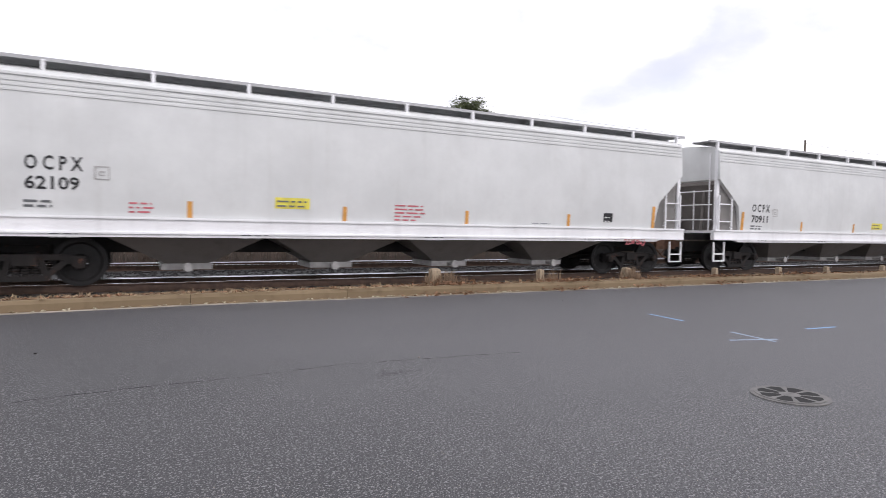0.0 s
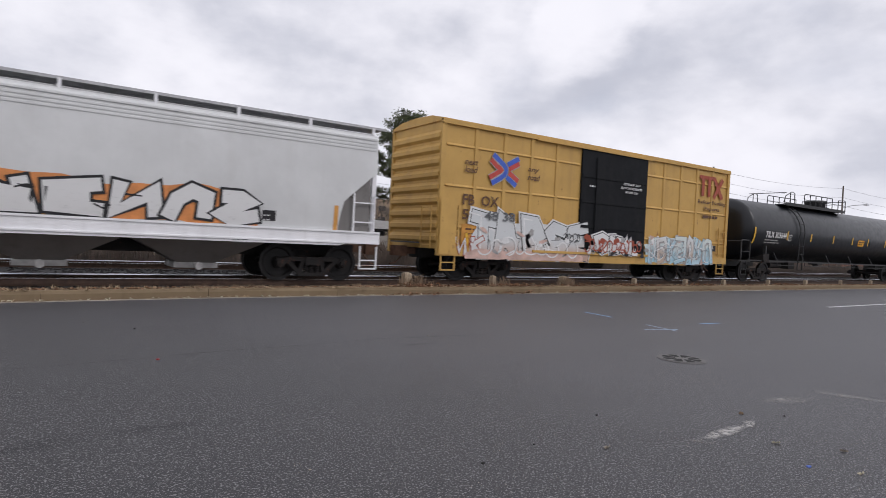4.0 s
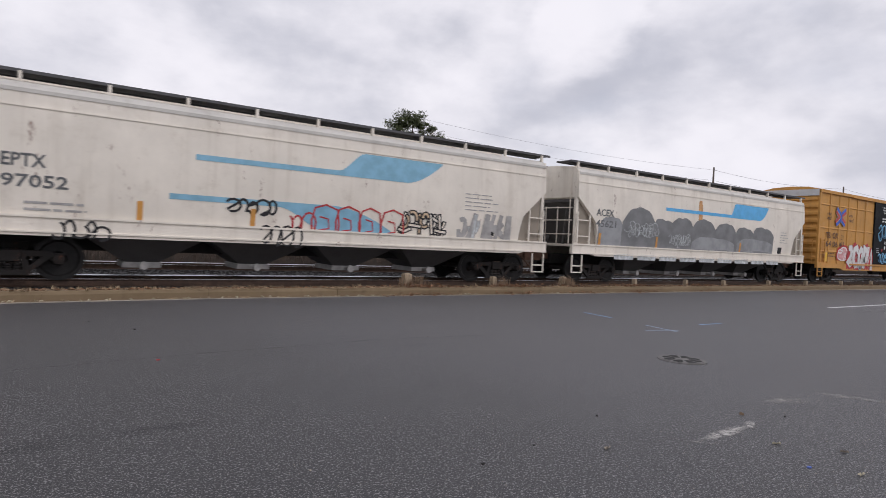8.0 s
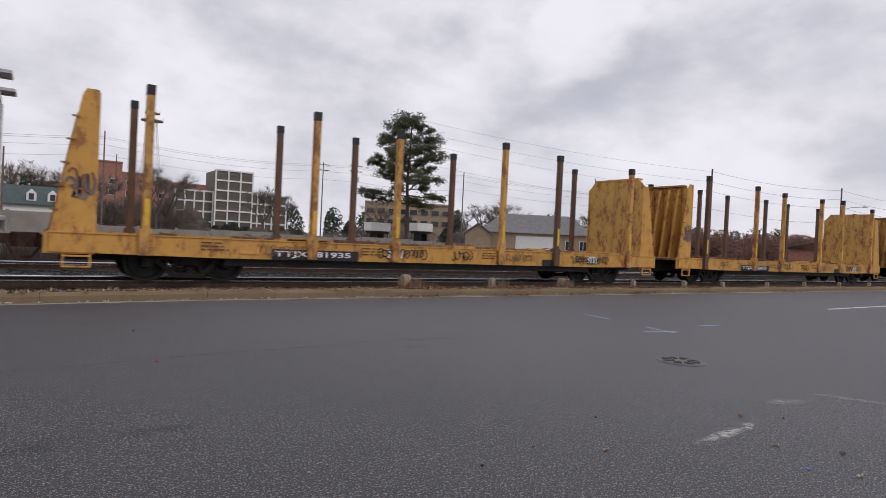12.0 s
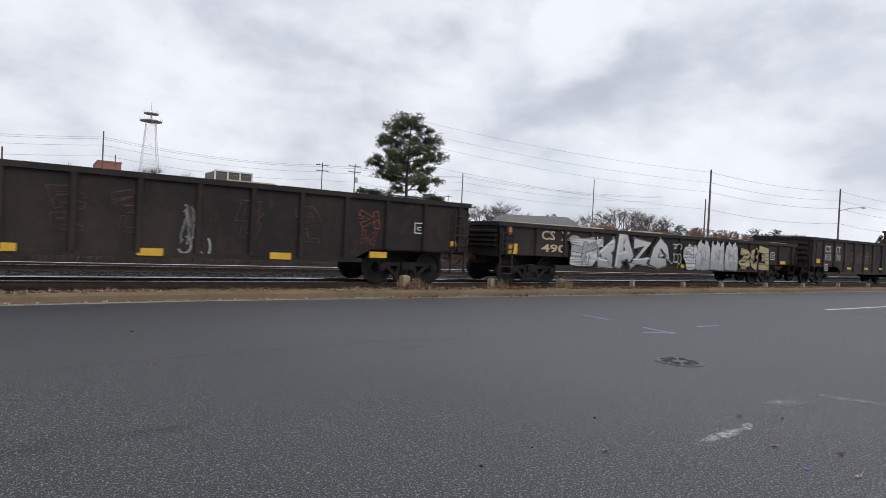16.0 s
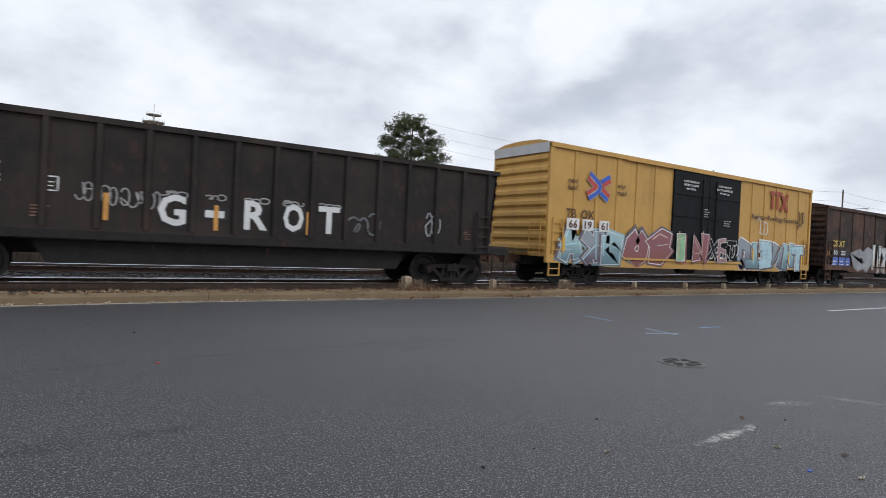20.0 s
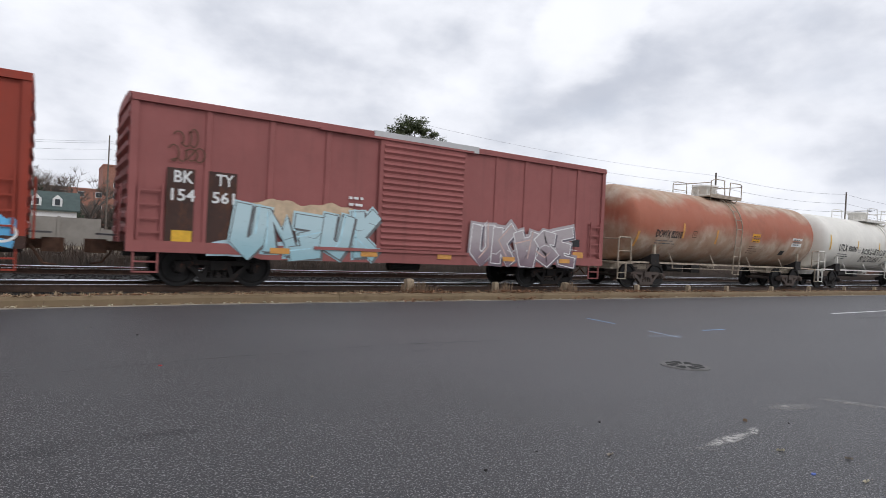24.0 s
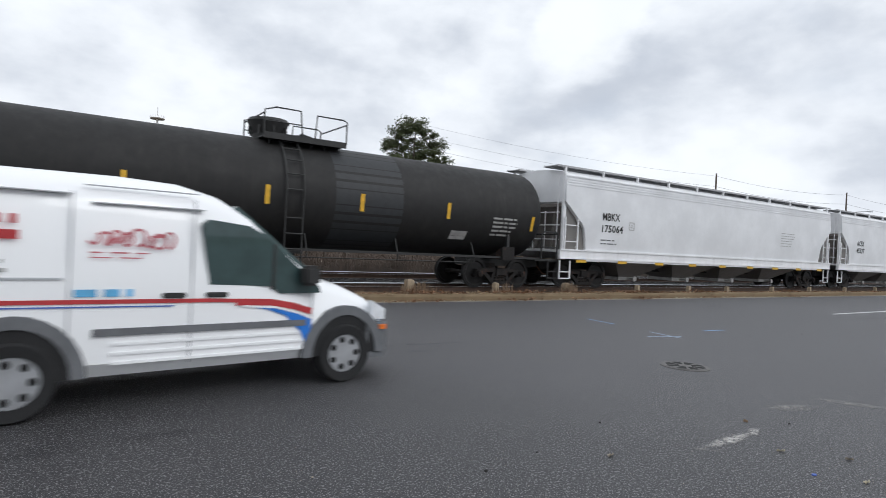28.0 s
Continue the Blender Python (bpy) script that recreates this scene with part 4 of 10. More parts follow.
spray_streak("spray_white", (0.60, 0.61, 0.62), (0.10, 0.095, 0.09))
spray_streak("spray_yellow", (0.46, 0.37, 0.19), (0.09, 0.075, 0.05))
spray_fade("fade_chrome", (0.50, 0.38, 0.29), (0.66, 0.68, 0.68), .8, 1.9)
spray_fade("fade_blush", (0.50, 0.34, 0.27), (0.62, 0.64, 0.64), .75, 1.45)
spray_fade("fade_ash", (0.30, 0.31, 0.32), (0.52, 0.52, 0.51), .6, 1.5)
spray_fade("fade_ice", (0.33, 0.55, 0.66), (0.62, 0.68, 0.66), .7, 1.6)
spray_fade("fade_sea", (0.04, 0.30, 0.66), (0.10, 0.55, 0.55), .9, 1.9)
spray_fade("fade_white", (0.60, 0.59, 0.58), (0.72, 0.72, 0.71), .8, 1.9)
spray_fade("fade_wine", (0.24, 0.085, 0.07), (0.27, 0.105, 0.12), .8, 1.8)
spray_fade("fade_teal", (0.13, 0.22, 0.26), (0.36, 0.52, 0.55), .8, 1.7)
spray_fade("fade_violet", (0.12, 0.10, 0.13), (0.30, 0.34, 0.38), .8, 1.7)
spray_fade("fade_frost", (0.30, 0.50, 0.56), (0.48, 0.64, 0.68), .7, 1.7)
spray_fade("fade_lilac", (0.20, 0.14, 0.17), (0.42, 0.37, 0.38), .7, 1.7)
# ---------- ground, road, kerb and track ----------
TRACK_Y, RAIL_Z = 16.28, 0.24
TRACK2_Y = 22.3
KERB_Y = 13.42


def sheet(name, x0, x1, y0, y1, z, mat, nx=1, ny=1):
    bm = BM()
    vs = [[bm.verts.new((x0 + (x1 - x0) * i / nx, y0 + (y1 - y0) * j / ny, z)) for j in range(ny + 1)] for i in range(nx + 1)]
    for i in range(nx):
        for j in range(ny):
            bm.faces.new((vs[i][j], vs[i + 1][j], vs[i + 1][j + 1], vs[i][j + 1]))
    return part(name, bm, mat)


tagged(sheet("ground", -2500, 2500, -2500, 2500, -.06, "field"), "dry winter grass ground reaching the horizon", kind="structure")
tagged(sheet("road", -700, 700, -80, KERB_Y - .12, 0, "asphalt"), "dark grey worn asphalt road and lot", kind="structure")
def kerb_line(x):
    """The kerb bends a little towards the road where it nears the crossing."""
    return KERB_Y - .30 * (max(0, 3.4 - x) / 4) ** 1.3 if x > -9 else KERB_Y - .30 * 3.1 ** 1.3


def along_kerb(bm, prof, xs):
    loft(bm, [[(x, (kerb_line(x) + y) if y < 5 else y, z) for y, z in prof] for x in xs])


bm = BM()
along_kerb(bm, [(-.16, -.05), (-.16, .004), (.005, .004), (.005, -.05)], [-60, -9, -6, -4] + [-3 + .5 * i for i in range(14)] + [20, 60, 700])
tagged(part("gutter", bm, "gutter"), "pale concrete gutter strip along the kerb", kind="structure")
kerb = tagged(new("kerb"), "low dirty brown concrete kerb in cast lengths", kind="structure")
PROF = [(0, -.05), (0, .13), (.03, .185), (.05, .195), (.15, .195), (.18, .18), (.20, .13), (.20, -.05)]
bm = BM()
prism(bm, PROF, "x", .003, 2.997)
stone = to_mesh("kerb_stone", bm, "kerb_concrete")
for i in range(2, 60):
    place("kerb_stone", stone, kerb, (3 * i, KERB_Y, random.uniform(-.012, .008)), (0, 0, random.uniform(-.12, .12)))
for x0 in (-9, -6, -3, 0, 3):
    bm = BM()
    along_kerb(bm, PROF, [x0 + .003 + 2.994 * k / 6 for k in range(7)])
    part("kerb_stone", bm, "kerb_concrete", kerb)
bm = BM()
along_kerb(bm, [(.2, -.05), (.2, .165), (14.3, .12), (14.7, .02), (14.7, -.05)], [-60, -9, -6, -4] + [-3 + .5 * i for i in range(14)] + [20, 60, 700])
tagged(part("verge", bm, "dirt"), "bare earth verge between kerb and track", kind="structure")
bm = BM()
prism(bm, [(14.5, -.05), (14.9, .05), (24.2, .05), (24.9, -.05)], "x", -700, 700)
tagged(part("trackbed", bm, "ballast_bed_shaded"), "crushed stone trackbed, darkened for the shade under the train", kind="structure")

# loose ballast, one mesh of small stones
rng = random.Random(3)
verts, faces = [], []
for i in range(11000):
    x = rng.uniform(-6, 60) if i % 3 else rng.uniform(-3, 25)
    y = rng.uniform(14.7, 24.4)
    r = rng.uniform(.025, .06)
    k = len(verts)
    for q in range(6):
        d = ((1, 0, 0), (-1, 0, 0), (0, 1, 0), (0, -1, 0), (0, 0, 1), (0, 0, -1))[q]
        verts.append((x + d[0] * r * rng.uniform(.7, 1.3), y + d[1] * r * rng.uniform(.7, 1.3), .055 + d[2] * r * .8))
    for f in ((0, 2, 4), (2, 1, 4), (1, 3, 4), (3, 0, 4), (2, 0, 5), (1, 2, 5), (3, 1, 5), (0, 3, 5)):
        faces.append(tuple(k + v for v in f))
me = bpy.data.meshes.new("ballast")
me.from_pydata(verts, [], faces)
# stone colour lowered to carry the shade under the cars
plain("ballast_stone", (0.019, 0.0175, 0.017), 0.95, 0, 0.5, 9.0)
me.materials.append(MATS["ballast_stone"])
tagged(place("ballast", me), "grey crushed stone ballast, darkened for the shade under the train", kind="stuff")


def track(yc, name):
    t = tagged(new(name), "straight railway track with shiny steel rails", "railway track", kind="structure")
    for s in (-1, 1):
        y = yc + s * .755
        head = .2345 if s < 0 else .2115
        bm = BM()
        prism(bm, [(y - .075, .075), (y + .075, .075), (y + .02, .105), (y + .012, .20), (y + .034, .210), (y + .034, head), (y - .034, head), (y - .034, .210), (y - .012, .20), (y - .02, .105)], "x", -500, 700)
        rail = part("rail", bm, "rail_side", t)
        bm = BM()
        if s < 0:
            bx(bm, -500, 700, y - .026, y + .032, .235, RAIL_Z)
        else:
            # the inner side of the far head is polished by the wheels
            prism(bm, [(y - .038, .212), (y + .036, .212), (y + .034, .230), (y + .021, RAIL_Z), (y - .024, RAIL_Z), (y - .035, .232)], "x", -500, 700)
        part("rail_head", bm, "rail_head", rail)
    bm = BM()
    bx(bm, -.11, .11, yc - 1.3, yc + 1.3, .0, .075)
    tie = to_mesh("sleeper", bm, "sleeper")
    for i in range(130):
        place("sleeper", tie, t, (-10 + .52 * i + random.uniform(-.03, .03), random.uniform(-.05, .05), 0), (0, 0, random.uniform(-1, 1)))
    return t


track(TRACK_Y, "track_near")
track(TRACK2_Y, "track_far")


# ---------- dry grass, weeds and brush ----------
def tufts(name, label, count, region, height, mat, seed, base, spread=.12, width=.008, blades=7, where=None):
    rng = random.Random(seed)
    verts, faces = [], []
    for _ in range(count):
        x, y = region(rng)
        if where and not where(x, y, rng):
            continue
        h0 = height * rng.uniform(.35, 1.25)
        z0 = base(x, y)
        for _ in range(blades):
            a = rng.uniform(0, 6.28)
            d = rng.uniform(.2, 1) * spread
            h = h0 * rng.uniform(.5, 1)
            k = len(verts)
            bxx, byy = x + rng.uniform(-.04, .04), y + rng.uniform(-.04, .04)
            w = width
            verts += [(bxx - w, byy, z0), (bxx + w, byy, z0), (bxx + math.cos(a) * d * .5 + w * .6, byy + math.sin(a) * d * .5, z0 + h * .75), (bxx + math.cos(a) * d * .5 - w * .6, byy + math.sin(a) * d * .5, z0 + h * .75), (bxx + math.cos(a) * d * 1.3, byy + math.sin(a) * d * 1.3, z0 + h * .9)]
            faces += [(k, k + 1, k + 2, k + 3), (k + 3, k + 2, k + 4)]
    me = bpy.data.meshes.new(name)
    me.from_pydata(verts, [], faces)
    me.materials.append(MATS[mat])
    return tagged(place(name, me), label, kind="stuff")


def verge_spot(rng):
    x = rng.uniform(-3, 34) if rng.random() < .75 else rng.uniform(30, 90)
    return x, kerb_line(x) + .2 + abs(rng.gauss(0, .33)) - .08 * rng.random()


def kerb_spot(rng):
    x = rng.uniform(-3, 40)
    return x, kerb_line(x) + rng.uniform(-.08, .2)


def patchy(x, y, rng):
    return rng.random() < .35 + .65 * (noise.noise(Vector((x * .9, y * .9, 2.2))) > -.05)


tufts("dry_grass", "pale dead grass tufts along the kerb", 3600, verge_spot, .09, "straw", 5, lambda x, y: .13, where=patchy)
tufts("dry_weeds", "brown dead weeds along the kerb", 2600, verge_spot, .11, "straw_dark", 6, lambda x, y: .13, .16, where=patchy)
tufts("kerb_litter", "dead straw lying over the kerb", 900, kerb_spot, .05, "straw", 16, lambda x, y: .185 if y > kerb_line(x) else .01, .18, where=patchy)
tufts("brush_bank", "low brown winter brush behind the tracks", 14000, lambda r: (r.uniform(-25, 130), 25.6 + abs(r.gauss(0, 2.2))), 1.0, "brush", 8, lambda x, y: -.05, .35, .016, 5)
tufts("tall_weeds", "grey dead weed stalks behind the tracks", 4500, lambda r: (r.uniform(-20, 110), 25.0 + abs(r.gauss(0, .9))), .7, "weed_dark", 9, lambda x, y: -.05, .2, .012, 4)
tufts("far_brush", "reddish brown brush on the far ground", 6000, lambda r: (r.uniform(10, 260), r.uniform(28, 60)), 1.3, "brush", 18, lambda x, y: -.05, .8, .05, 5)

# stub posts by the kerb, each with its weeds
POSTS = [(8.36, .50, .22), (11.41, .43, .15), (14.38, .44, .18), (18.08, .38, .14), (21.2, .36, .14), (23.9, .34, .14), (27.5, .34, .14), (31.0, .34, .14), (34.8, .34, .14), (38.5, .34, .14), (43, .34, .14), (48, .34, .14)]
bm = BM()
loft(bm, [[(-.5, -.5, 0), (.5, -.5, 0), (.5, .5, 0), (-.5, .5, 0)], [(-.5, -.5, .9), (.5, -.5, .9), (.5, .5, .9), (-.5, .5, .9)], [(-.4, -.4, 1), (.42, -.42, .96), (.38, .4, 1), (-.42, .4, .97)]])
post_me = to_mesh("stub_post", bm, "post_wood")
for i, (x, h, w) in enumerate(POSTS):
    p = new("stub_post", post_me)
    p.matrix_basis = pose(x, 14.12, .05, 0, random.uniform(-3, 3), random.uniform(-8, 8)) @ Matrix.Diagonal((w, w, h, 1))
    tagged(p, "short weathered wooden stub post in dead grass", "post", "stub posts along the kerb")
tufts("post_weeds", "dry seed-head weeds round the stub posts", 90, lambda r: (lambda q: (q[0] + .15 + r.gauss(0, .16), 14.0 + r.gauss(0, .12)))(POSTS[r.choice((0, 0, 0, 1, 2, 2))]), .42, "straw_dark", 12, lambda x, y: .1, .2, .010, 9)



def leaf_drift(name, label, count, spot, mat, seed, size=.05):
    """Curled dead leaves, each a bent pair of faces."""
    rng = random.Random(seed)
    verts, faces = [], []
    for _ in range(count):
        x, y, z = spot(rng)
        a, s = rng.uniform(0, 6.28), size * rng.uniform(.5, 1.3)
        u, v = Vector((math.cos(a), math.sin(a), rng.uniform(-.3, .5))) * s, Vector((-math.sin(a), math.cos(a), rng.uniform(-.2, .4))) * s * .55
        c, up = Vector((x, y, z + .012)), Vector((0, 0, s * rng.uniform(.2, .7)))
        k = len(verts)
        verts += [tuple(c - u), tuple(c + v + up), tuple(c + u), tuple(c - v + up)]
        faces += [(k, k + 1, k + 2), (k, k + 2, k + 3)]
    me = bpy.data.meshes.new(name)
    me.from_pydata(verts, [], faces)
    me.materials.append(MATS[mat])
    return tagged(place(name, me), label, kind="stuff")


def drift_spot(rng):
    x = rng.choice((8.5, 8.7, 11.6, 11.9, 14.7, 17.2, 17.6, 21.5, 28.0)) + rng.gauss(0, .55)
    y = kerb_line(x) + rng.gauss(.12, .22)
    return x, y, (.195 if y > kerb_line(x) else .006) + abs(rng.gauss(0, .03))


def gutter_spot(rng):
    x = rng.uniform(-2, 34)
    d = abs(rng.gauss(0, .07))
    return x, kerb_line(x) - .01 - d, .006


def top_spot(rng):
    x = rng.uniform(-3, 40)
    y = kerb_line(x) + rng.uniform(.05, .6)
    return x, y, .19 if y < kerb_line(x) + .18 else .165


leaf_drift("leaf_litter", "brown dead leaves drifted against the kerb and stub posts", 900, drift_spot, "leaf_brown", 41)
leaf_drift("leaf_litter", "pale dry leaves caught in the gutter", 260, gutter_spot, "leaf_pale", 42, .045)
leaf_drift("leaf_litter", "brown dead leaves scattered over the earth verge", 1500, top_spot, "leaf_brown", 43)

# ---------- the road's marks ----------


def flat_patch(name, label, pts, mat, z=.004, kind="", fade=None):
    """A flat shape on the road with its UV x running from a full middle to a thin edge."""
    cx, cy = sum(p[0] for p in pts) / len(pts), sum(p[1] for p in pts) / len(pts)
    bm = BM()
    uv = bm.loops.layers.uv.new("UVMap")
    rings = []
    for k, q in ((1.0, 0.0), (.7, .55), (.35, 1.0)):
        rings.append(([bm.verts.new((cx + (x - cx) * k, cy + (y - cy) * k, z)) for x, y in pts], q))
    mid = bm.verts.new((cx, cy, z))
    val = {mid: 1.0}
    for vs, q in rings:
        for v in vs:
            val[v] = q
    n = len(pts)
    for (a, _), (b2, _) in zip(rings, rings[1:]):
        for i in range(n):
            j = (i + 1) % n
            bm.faces.new((a[i], a[j], b2[j], b2[i]))
    for i in range(n):
        bm.faces.new((rings[-1][0][i], rings[-1][0][(i + 1) % n], mid))
    for f in bm.faces:
        for l in f.loops:
            l[uv].uv = (val[l.vert], 0)
    ob = part(name, bm, mat)
    return tagged(ob, label, kind=kind or "structure")


def oval(cx, cy, a, b2, turn, n=18, seed=0):
    rng = random.Random(seed)
    t = radians(turn)
    out = []
    for i in range(n):
        q = 2 * math.pi * i / n
        k = rng.uniform(.75, 1.15)
        x, y = a * k * math.cos(q), b2 * k * math.sin(q)
        out.append((cx + x * math.cos(t) - y * math.sin(t), cy + x * math.sin(t) + y * math.cos(t)))
    return out


def road_line(name, label, p, q, w, mat, z=.004):
    (x0, y0), (x1, y1) = p, q
    d = math.hypot(x1 - x0, y1 - y0)
    nx, ny = -(y1 - y0) / d * w / 2, (x1 - x0) / d * w / 2
    bm = BM()
    uv = bm.loops.layers.uv.new("UVMap")
    n = 8
    vs = [[bm.verts.new((x0 + (x1 - x0) * i / n + s * nx, y0 + (y1 - y0) * i / n + s * ny, z)) for s in (-1, 1)] for i in range(n + 1)]
    for i in range(n):
        f = bm.faces.new((vs[i][0], vs[i + 1][0], vs[i + 1][1], vs[i][1]))
        for l in f.loops:
            l[uv].uv = (1, 0)
    return tagged(part(name, bm, mat), label, kind="structure")


road_line("chalk_line", "blue chalk survey dash on the asphalt", (10.33, 9.41), (10.24, 8.53), .06, "blue_chalk")
road_line("chalk_cross", "faint pale blue chalk survey cross on the asphalt", (10.02, 7.5), (9.89, 6.71), .06, "pale_chalk")
road_line("chalk_cross", "faint pale blue chalk survey cross on the asphalt", (9.37, 7.03), (10.1, 6.82), .06, "pale_chalk", .005)
road_line("chalk_line", "blue chalk survey dash on the asphalt", (11.41, 7.22), (12.12, 7.17), .06, "blue_chalk")
road_line("lane_line", "worn white painted lane line on the asphalt", (20.08, 8.44), (26.5, 8.50), .13, "line_white")
CRACK = [(-2.4, 6.9), (-.31, 7.21), (.31, 7.30), (1.13, 7.40), (2.05, 7.51), (3.11, 7.56), (4.03, 7.68), (4.92, 7.60), (6.39, 7.47)]
fine = []
for (x0, y0), (x1, y1) in zip(CRACK, CRACK[1:]):
    for k in range(8):
        fine.append((x0 + (x1 - x0) * k / 8, y0 + (y1 - y0) * k / 8 + random.uniform(-.02, .02)))
cp, cf = ribbon(fine, .022)
me = bpy.data.meshes.new("road_seam")
me.from_pydata([(x, y, .003) for x, y in cp], [], cf)
me.materials.append(MATS["crack"])
for corner in me.uv_layers.new(name="UVMap").data:
    corner.uv = (1, 0)
tagged(place("road_seam", me), "thin dark seam in the asphalt", kind="structure")
flat_patch("sand_patch", "pale sand dusting on the asphalt", oval(4.31, 2.75, .30, .035, -48, 20, 1), "sand_thin")
flat_patch("sand_patch", "pale sand dusting on the asphalt", oval(4.78, 2.74, .46, .075, 4, 20, 2), "sand_dust", .006)
flat_patch("sand_patch", "pale sand dusting on the asphalt", oval(5.22, 2.77, .17, .06, 25, 16, 3), "sand_dust", .008)
flat_patch("sand_patch", "pale sand dusting on the asphalt", oval(6.5, 3.07, .42, .15, -7, 20, 4), "sand_thin")
flat_patch("sand_patch", "pale sand dusting on the asphalt", oval(7.33, 2.86, .46, .13, -65, 20, 5), "sand_thin")
flat_patch("tar_patch", "dark tar stain on the asphalt", oval(-.15, 4.75, .65, .22, 5, 20, 7), "tar")
flat_patch("tar_patch", "dark tar stain on the asphalt", oval(.75, 4.75, .45, .14, 5, 20, 8), "tar")
flat_patch("tar_patch", "dark tar patch far along the asphalt", oval(17.4, 10.9, 1.2, .25, -35, 20, 9), "tar")
flat_patch("tar_patch", "dark tar patch far along the asphalt", oval(20.2, 7.4, 1.3, .22, -5, 20, 10), "tar")
flat_patch("tar_patch", "dark tar stain on the asphalt", oval(4.45, 7.11, .4, .1, 0, 20, 11), "tar")

# manhole with a spoked cast-iron lid
MH = (7.40, 4.92)
hole = tagged(new("manhole"), "round cast-iron manhole lid with wedge openings in a worn ring", "manhole cover")
hole.matrix_basis = pose(*MH, 0) @ Matrix.Diagonal((1.08, 1.08, 1, 1))
bm = BM()
rod(bm, (0, 0, .001), (0, 0, .010), .30, 40)
part("ring", bm, "iron_worn", hole)
bm = BM()
rod(bm, (0, 0, .0102), (0, 0, .016), .265, 40)
part("lid", bm, "iron_worn", hole)
for i in range(8):
    bm = BM()
    a0, a1 = radians(45 * i + 6), radians(45 * i + 39)
    ps = [(r * math.cos(a), r * math.sin(a)) for r, a in ((.085, a0), (.232, a0), (.246, (a0 + a1) / 2), (.232, a1), (.085, a1))]
    prism(bm, ps, "z", .0162, .0175)
    part("wedge_opening", bm, "iron_pit", hole)

# litter and pebbles
SPOTS = [(.54, 10.32), (.61, 10.43), (1.13, 9.49), (4.98, 7.69), (4.14, 3.56), (2.51, 3.11), (1.45, 3.53), (5.81, 2.76), (10.13, 11.59), (9.73, 4.35), (9.22, 4.54), (3.09, 3.24), (13.39, 6.2)]
for i, (x, y) in enumerate(SPOTS):
    bm = BM()
    bmesh.ops.create_icosphere(bm, subdivisions=1, radius=1)
    for v in bm.verts:
        v.co *= random.uniform(.75, 1.2)
    r = random.uniform(.008, .015)
    bmesh.ops.scale(bm, vec=(r * 1.4, r, r * .7), verts=bm.verts)
    ob = part("pebble", bm, "ballast_stone" if i % 3 else "gutter")
    ob.location = (x, y, r * .5)
    tagged(ob, "small loose stone on the asphalt", "stone", "loose stones on the road")


def dead_leaf(x, y, s, turn, mat, label, name="dead_leaf"):
    bm = BM()
    n = 9
    top = [(s * (i / n - .5) * 2, s * .55 * math.sin(math.pi * i / n) * (1 + .35 * math.sin(i * 2.3)), .006 + .012 * math.sin(i * 1.1) ** 2) for i in range(n + 1)]
    bot = [(p[0], -p[1] * .9, p[2] + .012) for p in top]
    mid = [(p[0], 0, .006) for p in top]
    for a, b2 in ((top, mid), (mid, bot)):
        va = [bm.verts.new(p) for p in a]
        vb = [bm.verts.new(p) for p in b2]
        for i in range(n):
            bm.faces.new((va[i], va[i + 1], vb[i + 1], vb[i]))
    ob = part(name, bm, mat, smooth=60)
    ob.matrix_basis = pose(x, y, 0, 0, 0, turn)
    return tagged(ob, label, "leaf")


dead_leaf(3.54, 2.93, .038, 20, "leaf_grey", "curled grey-brown dead leaf on the asphalt")
dead_leaf(4.90, 2.38, .036, -30, "leaf_pale", "pale yellow dead leaf on the asphalt")
dead_leaf(4.78, 1.74, .034, 10, "leaf_pale", "pale dry leaf on the asphalt")
for (x, y), mat, label in (((4.6, 2.0), "paint_blue", "small blue plastic scrap on the asphalt"), ((1.11, 7.25), "paint_red", "small red plastic scrap on the asphalt")):
    bm = BM()
    prism(bm, [(-.022, -.009), (.008, -.015), (.022, .0), (.009, .013), (-.015, .010)], "z", .001, .009)
    ob = part("litter_scrap", bm, mat)
    ob.location = (x, y, 0)
    tagged(ob, label, "litter")

dead_leaf(5.46, 2.98, .028, 70, "straw_dark", "small brown leaf fragment on the asphalt")
dead_leaf(5.21, 2.02, .03, -50, "leaf_grey", "small pale leaf fragment on the asphalt")
# fine grit strewn over the near asphalt
rng = random.Random(44)
verts, faces = [], []
for i in range(1500):
    x, y = rng.uniform(1.0, 9.0), 1.6 + 3.6 * rng.random() ** 1.4
    r = rng.uniform(.002, .005)
    k = len(verts)
    verts += [(x - r, y - r, .001), (x + r, y - r * .6, .001), (x + r * .4, y + r, .001), (x, y, r)]
    faces += [(k, k + 1, k + 3), (k + 1, k + 2, k + 3), (k + 2, k, k + 3)]
me = bpy.data.meshes.new("road_grit")
me.from_pydata(verts, [], faces)
me.materials.append(MATS["gutter"])
tagged(place("road_grit", me), "pale grit grains strewn over the asphalt", kind="stuff")
# ---------- trees ----------
def bough(bm, p, d, length, r, rng, depth, tips):
    """A tapering limb that forks; its outer ends are kept in tips."""
    q = p + d * length
    rod(bm, p, q, r, 5, r * .6)
    if depth == 0:
        tips.append((q, d))
        return
    for _ in range(rng.choice((2, 3))):
        nd = (d + Vector((rng.uniform(-.7, .7), rng.uniform(-.7, .7), rng.uniform(-.25, .5)))).normalized()
        bough(bm, p + d * length * rng.uniform(.6, 1), nd, length * rng.uniform(.55, .8), r * .55, rng, depth - 1, tips)


